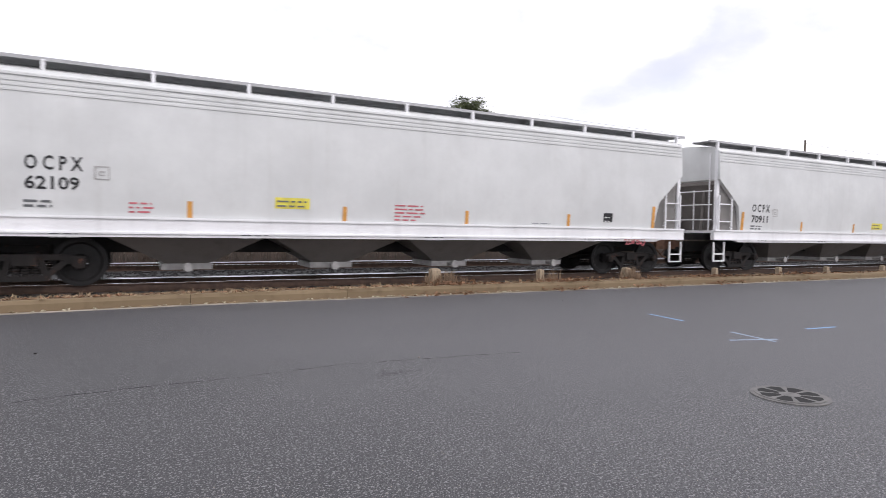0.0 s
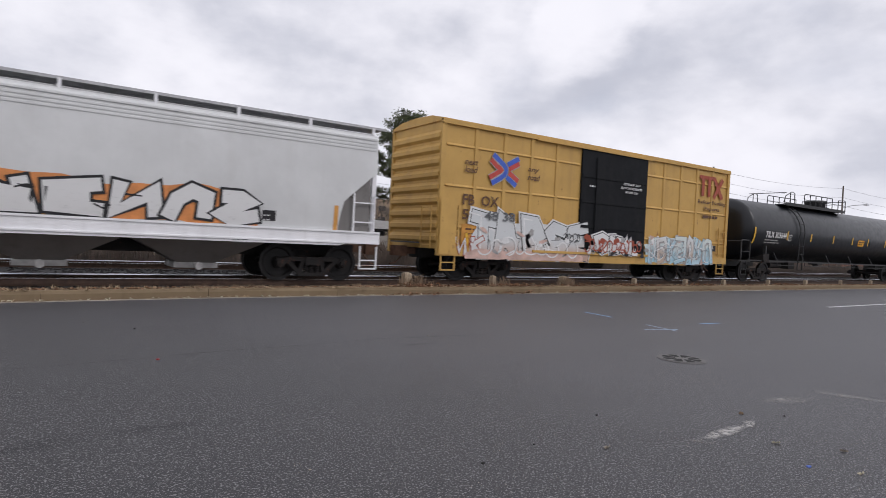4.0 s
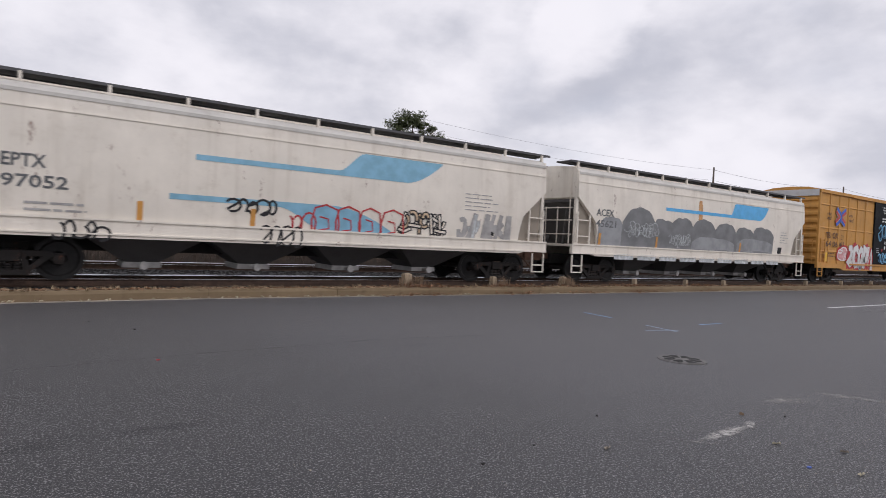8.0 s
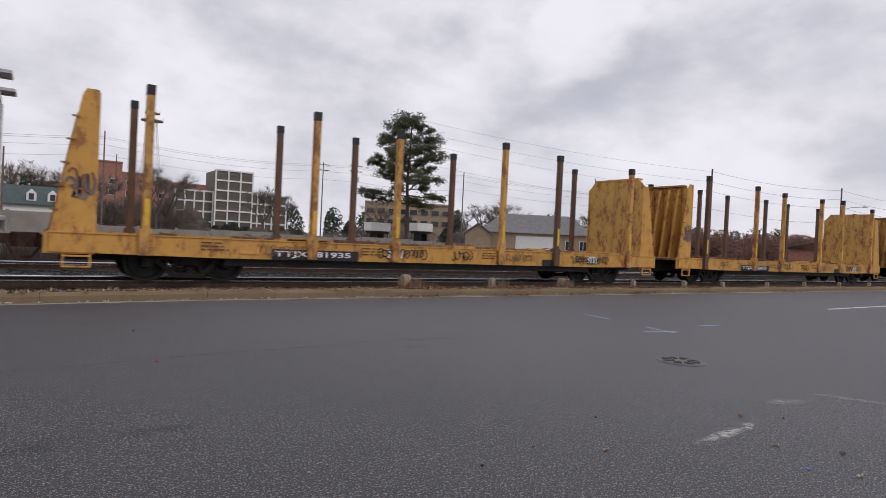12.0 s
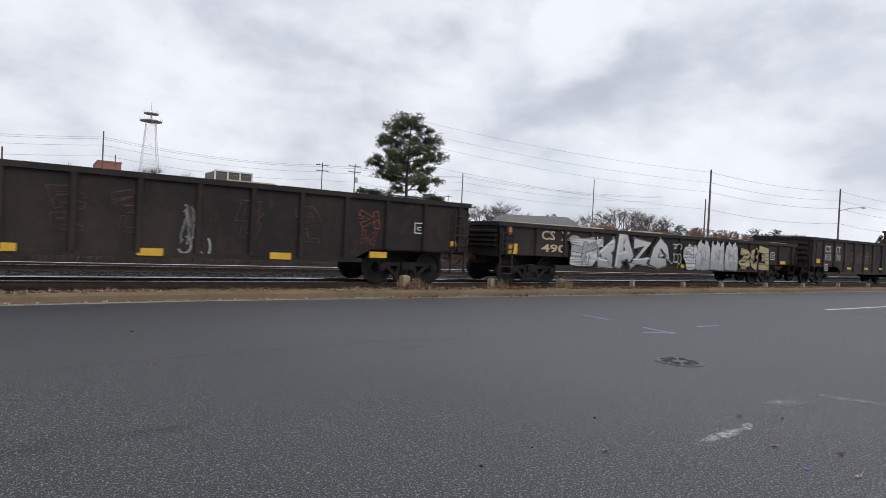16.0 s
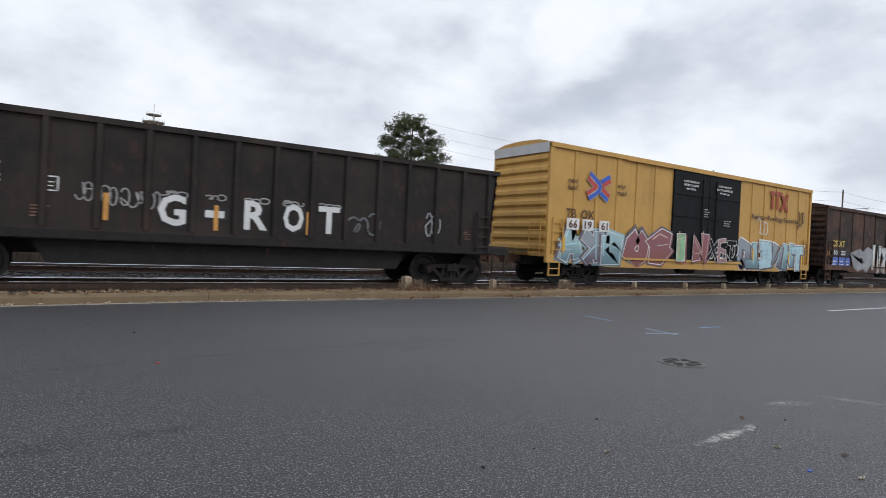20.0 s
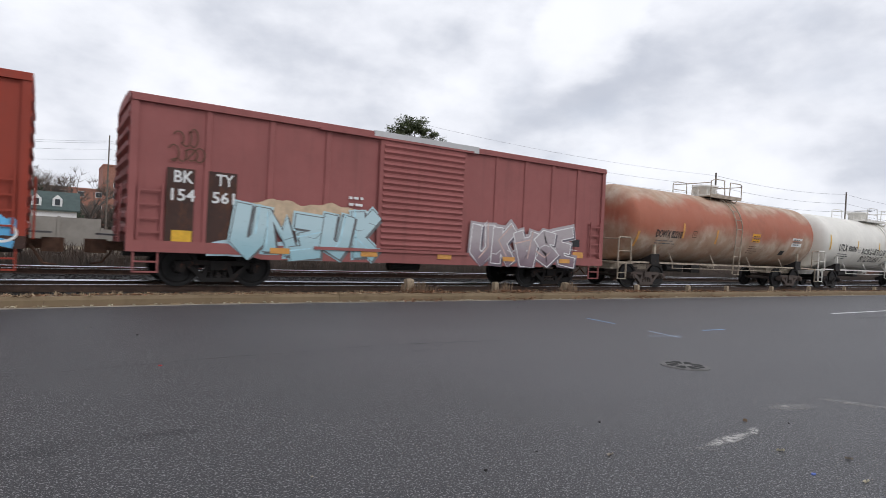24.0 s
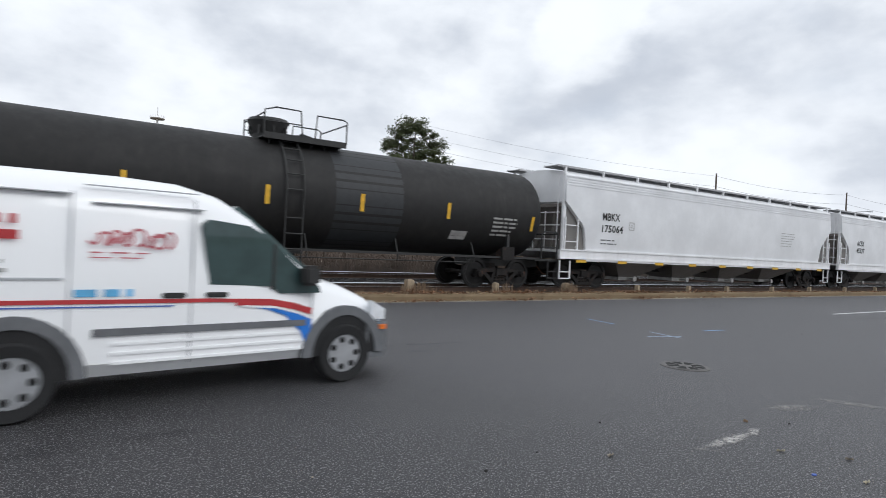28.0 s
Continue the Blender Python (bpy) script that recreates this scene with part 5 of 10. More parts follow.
def pine(x, y, h, seed):
    rng = random.Random(seed)
    tree = tagged(new("pine_tree"), "tall pine with a bare trunk and clumped open green crown", "tree")
    tree.location = (x, y, 0)
    bm = BM()
    n = 9
    rings = []
    for i in range(n + 1):
        r = .30 * (1 - .85 * i / n)
        rings.append([(.12 * math.sin(i) + r * math.cos(q * math.pi / 4), r * math.sin(q * math.pi / 4), h * .97 * i / n) for q in range(8)])
    loft(bm, rings)
    part("trunk", bm, "bark", tree, smooth=60)
    pads = []
    n_limb = 40
    for i in range(n_limb):
        k = (i + .7 * rng.random()) / n_limb
        z = h * (.33 + .60 * k)
        reach = (4.9 - 1.2 * k if k < .45 else 4.36 * (1 - ((k - .45) / .62) ** 1.7)) * rng.choice((.62, .8, .92, 1.0, 1.06))
        reach = max(reach * 1.13, .9)
        a = i * 2.4 + rng.uniform(-.5, .5)
        lift = rng.uniform(.0, .22) + .30 * k - (.12 if k < .15 else 0)
        base = Vector((0, 0, z))
        tip = Vector((math.cos(a) * reach, math.sin(a) * reach, z + reach * lift))
        limbs = BM()
        rod(limbs, base, tip, .085 * (1.2 - k), 5, .025)
        clumps = 1 + int(reach * (.75 if k < .25 else .95))
        for q in range(clumps):
            f = 1.0 - .62 * q / max(1, clumps) - rng.uniform(0, .08)
            side_way = Vector((-math.sin(a), math.cos(a), 0)) * rng.gauss(0, .20 * reach if q else .1)
            c = base.lerp(tip, f) + side_way + Vector((0, 0, rng.uniform(.1, .35)))
            rod(limbs, base.lerp(tip, f * .8), c, .035, 4, .014)
            size = rng.uniform(.55, .95)
            for _ in range(5):
                pads.append((c + Vector((rng.gauss(0, .42), rng.gauss(0, .42), rng.gauss(0, .22))) * size, size * rng.uniform(.5, .8)))
        part("limb", limbs, "bark", tree)
    for _ in range(30):
        pads.append((Vector((rng.gauss(0, .75), rng.gauss(0, .75), h * rng.uniform(.90, .99))), rng.uniform(.4, .6)))
    verts, faces = [], []
    for c, r in pads:
        for _ in range(int(52 * r * r) + 9):
            o = Vector((rng.gauss(0, r * .48), rng.gauss(0, r * .48), rng.gauss(0, r * .34)))
            for _ in range(9):
                d = Vector((rng.gauss(0, 1), rng.gauss(0, 1), rng.gauss(.35, .8))).normalized()
                s = d.orthogonal().normalized() * .032
                p = c + o
                b2 = p + d * rng.uniform(.16, .27)
                k = len(verts)
                verts += [tuple(p - s), tuple(p + s), tuple(b2)]
                faces.append((k, k + 1, k + 2))
    me = bpy.data.meshes.new("crown")
    me.from_pydata(verts, [], faces)
    me.materials.append(MATS["pine_needles"])
    place("crown", me, tree)
    return tree


pine(38.0, 64.7, 17.5, 4)


def bare_tree(x, y, h, seed, spread=1.0, depth=5):
    rng = random.Random(seed)
    tree = tagged(new("bare_tree"), "leafless winter tree with fine grey-brown twigs", "tree", "bare trees beyond the tracks")
    tree.location = (x, y, 0)
    bm, tips = BM(), []
    rod(bm, (0, 0, 0), (0, 0, h * .3), h * .022, 6, h * .016)
    for i in range(5):
        a = i * 1.256 + rng.uniform(-.3, .3)
        d = Vector((math.cos(a) * .55 * spread, math.sin(a) * .55 * spread, 1)).normalized()
        bough(bm, Vector((0, 0, h * rng.uniform(.2, .32))), d, h * .26, h * .012, rng, depth - 2, tips)
    part("trunk", bm, "bark_grey", tree)
    verts, faces = [], []
    for p, d in tips:
        for _ in range(14):
            nd = (d + Vector((rng.gauss(0, .5), rng.gauss(0, .5), rng.gauss(.1, .4)))).normalized()
            s = nd.orthogonal().normalized() * h * .0026
            q = p + nd * h * rng.uniform(.06, .15)
            k = len(verts)
            verts += [tuple(p - s), tuple(p + s), tuple(q)]
            faces.append((k, k + 1, k + 2))
    me = bpy.data.meshes.new("twigs")
    me.from_pydata(verts, [], faces)
    me.materials.append(MATS["twigs"])
    tagged(place("brushwood", me, tree), kind="stuff")


for i, (x, y, h, s) in enumerate([(-9, 122, 13, 1), (-2.6, 121, 13.2, 1.3), (1.6, 124, 11.5, 1.2), (6, 119, 12.5, 1.3), (17.5, 122, 14.5, 1.2), (38.5, 125, 12.5, 1.2), (42, 127, 11, 1.2), (79, 95, 12, 1.3), (84, 96, 10.5, 1.2), (113, 96, 13.3, 1.4), (118.5, 95, 14.6, 1.5), (125, 95, 13.5, 1.4), (20, 128, 15, 1), (53, 172, 15, 1.1), (58, 175, 13, 1.1),
                                  (65, 124, 12, 1), (70, 128, 10, 1.2), (92, 118, 13, 1), (97, 116, 13.5, 1.1), (88, 122, 11, 1), (98, 98, 10.5, 1.2), (103, 95, 10.8, 1.2), (108, 92, 9.5, 1.2), (100, 82, 12, 1.3), (106, 79, 11, 1.3), (84, 104, 10, 1), (112, 100, 10, 1.2)]):
    bare_tree(x, y, h, 30 + i, s)


def leaf_mass(name, label, spots, mat, seed, size=.35, per=420, wide=.6):
    """Distant evergreens: a crown of many small leaves with an uneven outline."""
    rng = random.Random(seed)
    verts, faces = [], []
    for x, y, w, h in spots:
        for _ in range(per):
            a, b2 = rng.uniform(0, 6.28), rng.random() ** .5
            zz = rng.random() ** .8
            r = w * b2 * math.sqrt(max(.02, 1 - max(0, (zz - .45) / .56) ** 2)) * (.8 + .2 * math.sin(3 * a + x))
            c = Vector((x + r * math.cos(a), y + r * math.sin(a), h * (.04 + .96 * zz) * (.86 + .14 * math.sin(a * 3 + y + 5 * b2))))
            d = Vector((rng.gauss(0, 1), rng.gauss(0, 1), rng.gauss(0, 1))).normalized()
            e = d.orthogonal().normalized()
            k = len(verts)
            verts += [tuple(c + d * size), tuple(c - d * size * .5 + e * size * wide), tuple(c - d * size * .5 - e * size * wide)]
            faces.append((k, k + 1, k + 2))
    me = bpy.data.meshes.new(name)
    me.from_pydata(verts, [], faces)
    me.materials.append(MATS[mat])
    return tagged(place(name, me), label, kind="stuff")


rng = random.Random(21)
leaf_mass("far_woods", "dark evergreen woods far behind the tracks", [(60 + 9 * i + rng.uniform(-3, 3), 190 - 3.2 * i + rng.uniform(-6, 6), rng.uniform(4, 6.5), rng.uniform(9, 14)) for i in range(18)] + [(225 + 6 * i, 185 - 6 * i, rng.uniform(4, 7), rng.uniform(9, 15)) for i in range(16)], "evergreen", 22, .6, 900)
leaf_mass("left_woods", "brown and green mixed woods behind the houses", [(-34 + 2.6 * i, 130 + rng.uniform(-5, 5), rng.uniform(3, 5), rng.uniform(8.5, 12.8) if i < 14 else rng.uniform(6, 8)) for i in range(24)], "twigs", 23, .5, 2600, .10)
leaf_mass("left_evergreens", "dark green bushes behind the houses", [(-16 + 4.6 * i, 116 + rng.uniform(-4, 4), rng.uniform(2.2, 3.6), rng.uniform(5, 9.0)) for i in range(5)], "evergreen", 24, .3, 900)
leaf_mass("mid_shrubs", "low bushes round the lots beyond the tracks", [(22 + 3.2 * i, 112 - .8 * i + rng.uniform(-5, 5), rng.uniform(2, 3.5), rng.uniform(1.6, 2.8) if i < 9 else rng.uniform(2.5, 5.5)) for i in range(34)], "twigs", 25, .42, 1500, .09)
leaf_mass("mid_evergreens", "low green bushes round the lots beyond the tracks", [(58 + 5.5 * i, 124 - 1.5 * i + rng.uniform(-5, 5), rng.uniform(2, 3.2), rng.uniform(4, 8)) for i in range(9)], "evergreen", 26, .30, 1700)


leaf_mass("brown_bank", "reddish brown winter thicket along the far side of the yard", [(84 + 3.6 * i, 66 + rng.uniform(-4, 8), rng.uniform(4, 6), rng.uniform(4.6, 7.2)) for i in range(42)], "thicket", 27, .5, 2600, .14)
leaf_mass("hedge_row", "dark evergreen hedge at the foot of the office block", [(17 + 2.2 * i, 140 + rng.uniform(-2, 2), rng.uniform(1.6, 2.4), rng.uniform(2.2, 4.2)) for i in range(17)], "evergreen", 29, .3, 900)
leaf_mass("low_thicket", "grey-brown low thicket across the lots", [(2 + 3.6 * i, 84 + rng.uniform(-8, 8), rng.uniform(2.5, 4.5), rng.uniform(.9, 2.0)) for i in range(26)], "twigs", 28, .35, 900, .12)


# ---------- buildings ----------
def window_at(parent, x, y, z, w, h, frame_mat="white_wall", rows=1, cols=1):
    bm = BM()
    bx(bm, x - w / 2, x + w / 2, y - .06, y + .02, z, z + h)
    win = part("window", bm, frame_mat, parent)
    for i in range(cols):
        for j in range(rows):
            bm = BM()
            a, b2 = x - w / 2 + .08 + (w - .08) * i / cols, z + .08 + (h - .08) * j / rows
            bx(bm, a, a + (w - .08) / cols - .08, y - .09, y - .065, b2, b2 + (h - .08) / rows - .08)
            part("pane", bm, "dark_glass", win)


def gable_roof(name, parent, x0, x1, y0, y1, z0, z1, mat, over=.4):
    bm = BM()
    ym = (y0 + y1) / 2
    prism(bm, [(y0 - over, z0 - .15), (ym, z1), (y1 + over, z0 - .15), (y1 + over, z0 - .35), (ym, z1 - .22), (y0 - over, z0 - .35)], "x", x0 - over, x1 + over)
    return part(name, bm, mat, parent)


def hip_roof(name, parent, x0, x1, y0, y1, z0, z1, mat, over=.5, inset=3.0):
    bm = BM()
    ym = (y0 + y1) / 2
    a = [(x0 - over, y0 - over, z0), (x1 + over, y0 - over, z0), (x1 + over, y1 + over, z0), (x0 - over, y1 + over, z0)]
    v = [bm.verts.new(p) for p in a] + [bm.verts.new((x0 + inset, ym, z1)), bm.verts.new((x1 - inset, ym, z1))]
    for f in ((0, 1, 5, 4), (1, 2, 5), (2, 3, 4, 5), (3, 0, 4), (3, 2, 1, 0)):
        bm.faces.new([v[i] for i in f])
    return part(name, bm, mat, parent)


# white house with a green roof and two dormers
h = tagged(new("green_roofed_house"), "white house with a green roof and two white dormers", "house")
bm = BM()
bx(bm, -8, 3.2, 93, 101, -.05, 3.7)
part("wall", bm, "white_wall", h)
gable_roof("roof", h, -8, 3.2, 93, 101, 3.9, 6.3, "roof_green")
for x in (-1.3, 1.0):
    bm = BM()
    prism(bm, [(x - .55, 4.1), (x - .55, 5.2), (x, 5.75), (x + .55, 5.2), (x + .55, 4.1)], "y", 93.4, 96.0)
    d = part("dormer", bm, "white_wall", h)
    bm = BM()
    bx(bm, x - .27, x + .27, 93.32, 93.39, 4.35, 5.15)
    part("pane", bm, "dark_glass", d)
for x in (-6.5, -4.6, -2.6, -.6, 1.4):
    window_at(h, x, 93, 1.4, 1.0, 1.5, cols=2, rows=2)
# long pale wall by the far road
wall = tagged(new("boundary_wall"), "long low grey concrete boundary wall with posts", "wall", kind="structure")
for i in range(17):
    bm = BM()
    bx(bm, -12 + 3.2 * i, -12 + 3.2 * i + 3.1, 59.9, 60.1, -.05, 2.35 if i < 5 else 1.5 + .12 * math.sin(5 * i))
    part("wall_panel", bm, "wall_concrete", wall)
    bm = BM()
    bx(bm, -12 + 3.2 * i - .12, -12 + 3.2 * i + .12, 59.8, 60.2, -.05, 2.45 if i < 5 else 1.6)
    part("wall_post", bm, "wall_concrete", wall)

# red brick block with a taller stair tower
b1 = tagged(new("brick_building"), "red brick block with a taller corner tower, flat roofs", "building")
for x0, x1, z in ((12.2, 18.0, 19), (18.0, 24, 16.3), (24, 42, 14.6), (-2, 12.2, 12)):
    bm = BM()
    bx(bm, x0, x1 - .02, 188, 205, -.05, z)
    part("wall", bm, "brick_red_hazed", b1)
    bm = BM()
    bx(bm, x0 - .1, x1 + .08, 187.8, 205.2, z, z + .4)
    part("parapet", bm, "brick_red_hazed", b1)
for i in range(9):
    for z in (3, 6.5, 10, 13):
        x = 3 + i * 4.2
        if z < (11 if x < 12 else 14 if x < 18 else 13 if x > 24 else 14):
            window_at(b1, x, 188, z, 1.6, 1.5)

# white framed office block: a four-storey tower with two-storey wings
w1 = tagged(new("white_grid_building"), "white framed office block with brown panels and long wings", "building")
plain("panel_brown", (0.12, 0.10, 0.08), .6, 0, .1, 1)
plain("panel_glass", (0.10, 0.088, 0.074), .4, 0, .1, 1)
for x0, x1, zt, floors, cols in ((36.7, 46.1, 17.4, 6, 3), (27.5, 36.6, 11.7, 4, 4), (46.2, 56.2, 12.0, 4, 5)):
    yf = 160 if floors > 5 else 162
    bm = BM()
    bx(bm, x0 + .05, x1 - .05, yf + .3, yf + 12, -.05, zt - .2)
    part("wall", bm, "panel_brown", w1)
    cw, fh = (x1 - x0) / cols, 2.62
    for i in range(cols + 1):
        bm = BM()
        bx(bm, x0 + cw * i - .17, x0 + cw * i + .17, yf, yf + .6, -.05, zt)
        part("mullion", bm, "white_wall", w1)
    for k in range(floors + 1):
        z = zt - k * fh
        bm = BM()
        bx(bm, x0 - .17, x1 + .17, yf - .03, yf + .5, z - .34, z + .04)
        part("floor_band", bm, "white_wall", w1)
        if k == floors:
            continue
        for i in range(cols):
            bm = BM()
            bx(bm, x0 + cw * i + .3, x0 + cw * (i + 1) - .3, yf + .22, yf + .28, z - fh * .62, z - .5)
            part("window_glass", bm, "panel_glass" if (i + k) % 4 else "panel_brown", w1)

# tan flat-roofed building
t1 = tagged(new("tan_building"), "long tan brick building with a flat roof and small windows", "building")
bm = BM()
prism(bm, [(71, 143), (91, 131.5), (97, 141), (77, 152.5)], "z", -.05, 11)
part("wall", bm, "tan_wall", t1)
bm = BM()
prism(bm, [(70.8, 142.8), (91.1, 131.1), (97.3, 141.1), (76.9, 152.9)], "z", 11, 11.5)
part("parapet", bm, "tan_wall", t1)
for i in range(8):
    for z in (5.6, 8.4):
        f = (i + .5) / 8
        bm = BM()
        x, y = 71 + 20 * f, 143 - 11.5 * f
        prism(bm, [(x - .8, y + .36), (x + .8, y - .56), (x + .7, y - .72), (x - .9, y + .2)], "z", z, z + 1.2)
        part("window", bm, "dark_glass", t1)

# grey-roofed bungalow with a gabled porch
g1 = tagged(new("grey_roofed_house"), "tan brick bungalow with a grey hipped roof and a gabled porch", "house")
g1.matrix_basis = pose(52.5, 68, 0, 0, 0, -38)
bm = BM()
bx(bm, 0, 16, 0, 9, -.05, 3.3)
part("wall", bm, "tan_wall", g1)
hip_roof("roof", g1, 0, 16, 0, 9, 3.3, 6.2, "roof_grey")
bm = BM()
prism(bm, [(-2.2, -.05), (-2.2, 2.9), (-.4, 4.2), (1.4, 2.9), (1.4, -.05)], "y", -1.4, 1.0)
part("porch_gable", bm, "tan_wall", g1)
bm = BM()
prism(bm, [(-2.5, 2.75), (-.4, 4.3), (1.7, 2.75), (1.7, 2.95), (-.4, 4.52), (-2.5, 2.95)], "y", -1.7, 1.2)
part("porch_roof", bm, "roof_grey", g1)
bm = BM()
bx(bm, 5.0, 11.0, -.12, -.02, .9, 2.9)
part("garage_door", bm, "white_wall", g1)
for x in (3.0, 12.6, 14.6):
    window_at(g1, x, -.02, 1.1, 1.1, 1.4, cols=2)

# low shed with a red roof far along the road
r1 = tagged(new("red_roofed_building"), "low brick building with a dull red roof", "building")
bm = BM()
bx(bm, 108, 132, 38, 52, -.05, 3.4)
part("wall", bm, "brick_red_hazed", r1)
bm = BM()
prism(bm, [(37.5, 3.4), (45, 5.0), (52.5, 3.4), (52.5, 3.2), (37.5, 3.2)], "x", 107.5, 132.5)
part("roof", bm, "box_rust", r1)

# ---------- water-tank style lattice mast with two round platforms ----------
mast = tagged(new("lattice_mast"), "white lattice mast with two round platforms on top", "mast")
mast.location = (34.2, 257.7, 0)
bm = BM()
for s in ((-1, -1), (1, -1), (1, 1), (-1, 1)):
    rod(bm, (s[0] * 5.0, s[1] * 5.0, 0), (s[0] * 1.5, s[1] * 1.5, 44), .14, 6, .10)
part("legs", bm, "mast_white", mast)
bm = BM()
for i in range(11):
    z0, z1 = 4 * i, 4 * i + 4
    a, b2 = 5.0 - 3.5 * z0 / 44, 5.0 - 3.5 * z1 / 44
    for p, q in (((-1, -1), (1, -1)), ((1, -1), (1, 1)), ((1, 1), (-1, 1)), ((-1, 1), (-1, -1))):
        rod(bm, (p[0] * a, p[1] * a, z0), (q[0] * b2, q[1] * b2, z1), .055, 4)
        rod(bm, (q[0] * a, q[1] * a, z0), (p[0] * b2, p[1] * b2, z1), .055, 4)
        rod(bm, (p[0] * b2, p[1] * b2, z1), (q[0] * b2, q[1] * b2, z1), .055, 4)
part("bracing", bm, "mast_white", mast)
for z, r in ((43.0, 4.0), (45.9, 2.7)):
    bm = BM()
    rod(bm, (0, 0, z), (0, 0, z + .35), r, 20)
    part("platform", bm, "wall_concrete", mast)
    bm = BM()
    for i in range(16):
        q = i * math.pi / 8
        rod(bm, (r * math.cos(q), r * math.sin(q), z + .5), (r * math.cos(q), r * math.sin(q), z + 1.4), .06, 4)
    part("guard_rail", bm, "mast_white", mast)
bm = BM()
rod(bm, (0, 0, 43), (0, 0, 46), .35, 8)
rod(bm, (0, 0, 47.4), (0, 0, 50.5), .15, 6)
part("stem", bm, "mast_white", mast)


# ---------- utility poles and wires ----------
def pole(x, y, h, arms=0, lamp=False, drum=False, r=.15, mat="pole_wood"):
    p = tagged(new("utility_pole"), "weathered wooden utility pole" + (" with crossarms" if arms else ""), "utility pole", "utility poles beyond the tracks")
    p.location = (x, y, 0)
    bm = BM()
    rod(bm, (0, 0, 0), (0, 0, h), r, 8, r * .62)
    part("shaft", bm, mat, p)
    for i in range(arms):
        bm = BM()
        z = h - .5 - 1.1 * i
        bx(bm, -1.3, 1.3, -.07, .07, z - .07, z + .07)
        arm = part("crossarm", bm, mat, p)
        for q in (-1.2, -.6, .6, 1.2):
            bm = BM()
            rod(bm, (q, 0, z + .07), (q, 0, z + .25), .05, 6)
            part("insulator", bm, "galvanised", arm)
    if drum:
        bm = BM()
        rod(bm, (.45, 0, h - 3.6), (.45, 0, h - 2.6), .3, 10)
        part("transformer", bm, "galvanised", p)
    if lamp:
        bm = BM()
        pipe(bm, [(0, 0, h - 2.9), (1.0, -.9, h - 2.5), (2.2, -1.8, h - 2.35)], .05, 6)
        part("lamp_arm", bm, "galvanised", p)
        bm = BM()
        bx(bm, 2.0, 2.7, -2.1, -1.7, h - 2.45, h - 2.3)
        part("lamp_head", bm, "galvanised", p)


POLES = [(7.8, 109.7, 16.6, 0, False, False), (12.2, 139.5, 16.2, 0, False, False), (45.6, 111, 16.1, 2, False, False), (49.3, 103.9, 15.7, 2, False, True), (70.1, 97.4, 15.7, 0, False, False),
         (119.2, 106.8, 19.9, 0, False, False), (63.7, 39.6, 11.4, 0, False, False), (93.1, 58.6, 11.0, 0, False, False), (87.9, 36.0, 11.2, 0, True, False), (90.5, 132, 14.4, 1, False, False), (-4.2, 89.9, 10.5, 0, False, False), (118, 33, 11.2, 0, False, False)]
for q in POLES:
    pole(*q[:3], arms=q[3], lamp=q[4], drum=q[5])


def wire(a, b2, sag, r=.018):
    bm = BM()
    a, b2 = Vector(a), Vector(b2)
    pts = []
    for i in range(15):
        f = i / 14
        p = a.lerp(b2, f)
        p.z -= sag * 4 * f * (1 - f)
        pts.append(p)
    pipe(bm, pts, r, 4)
    return tagged(part("overhead_wire", bm, "cable"), "thin sagging overhead wire between poles", "wire", "overhead wires")


for dz in (.3, 1.5, 2.6, 4.6):
    wire((63.7, 39.6, 11.4 - dz), (87.9, 36, 11.2 - dz), .5, .015)
    wire((87.9, 36, 11.2 - dz), (118, 33, 11.2 - dz), .6, .015)
    wire((30, 52, 14.2 - dz), (63.7, 39.6, 11.4 - dz), .6, .010)
for dz in (.3, .6, 1.6, 3.2):
    wire((-30, 100, 13.0 - dz), (7.8, 109.7, 16.0 - dz), .8, .019)
    wire((7.8, 109.7, 16.0 - dz), (45.6, 111, 15.9 - dz), 1.0, .019)
    wire((45.6, 111, 15.9 - dz), (49.3, 103.9, 15.4 - dz), .1, .019)
    wire((49.3, 103.9, 15.4 - dz), (70.1, 97.4, 15.4 - dz), .7, .019)
    wire((70.1, 97.4, 15.4 - dz), (119.2, 86, 15.0 - dz), 1.0, .019)


# white box trailers parked on the lot beyond
for x, y, w, h in ((36.7, 70, 2.8, 3.6), (43.5, 70, 2.5, 3.9)):
    t = tagged(new("white_trailer"), "small white box trailer parked on the far lot", "trailer", "trailers on the far lot")
    t.location = (x, y, 0)
    bm = BM()
    bx(bm, -w / 2, w / 2, -1.1, 1.1, h - 1.1, h)
    part("box", bm, "white_wall", t, bevel=.03)
    bm = BM()
    bx(bm, -w / 2 + .2, w / 2 - .2, -.9, .9, h - 1.4, h - 1.105)
    part("chassis", bm, "chassis", t)
    for q in (-.5, .5):
        bm = BM()
        rod(bm, (q, -1.05, .45), (q, 1.05, .45), .45, 12)
        bx(bm, q - .1, q + .1, -.8, .8, .5, h - 1.41)
        part("wheel", bm, "tyre", t)
# ---------- rolling stock, built in car space: x from its left end, y across (track centre 0), z up from the rail top ----------
CACHE = {}


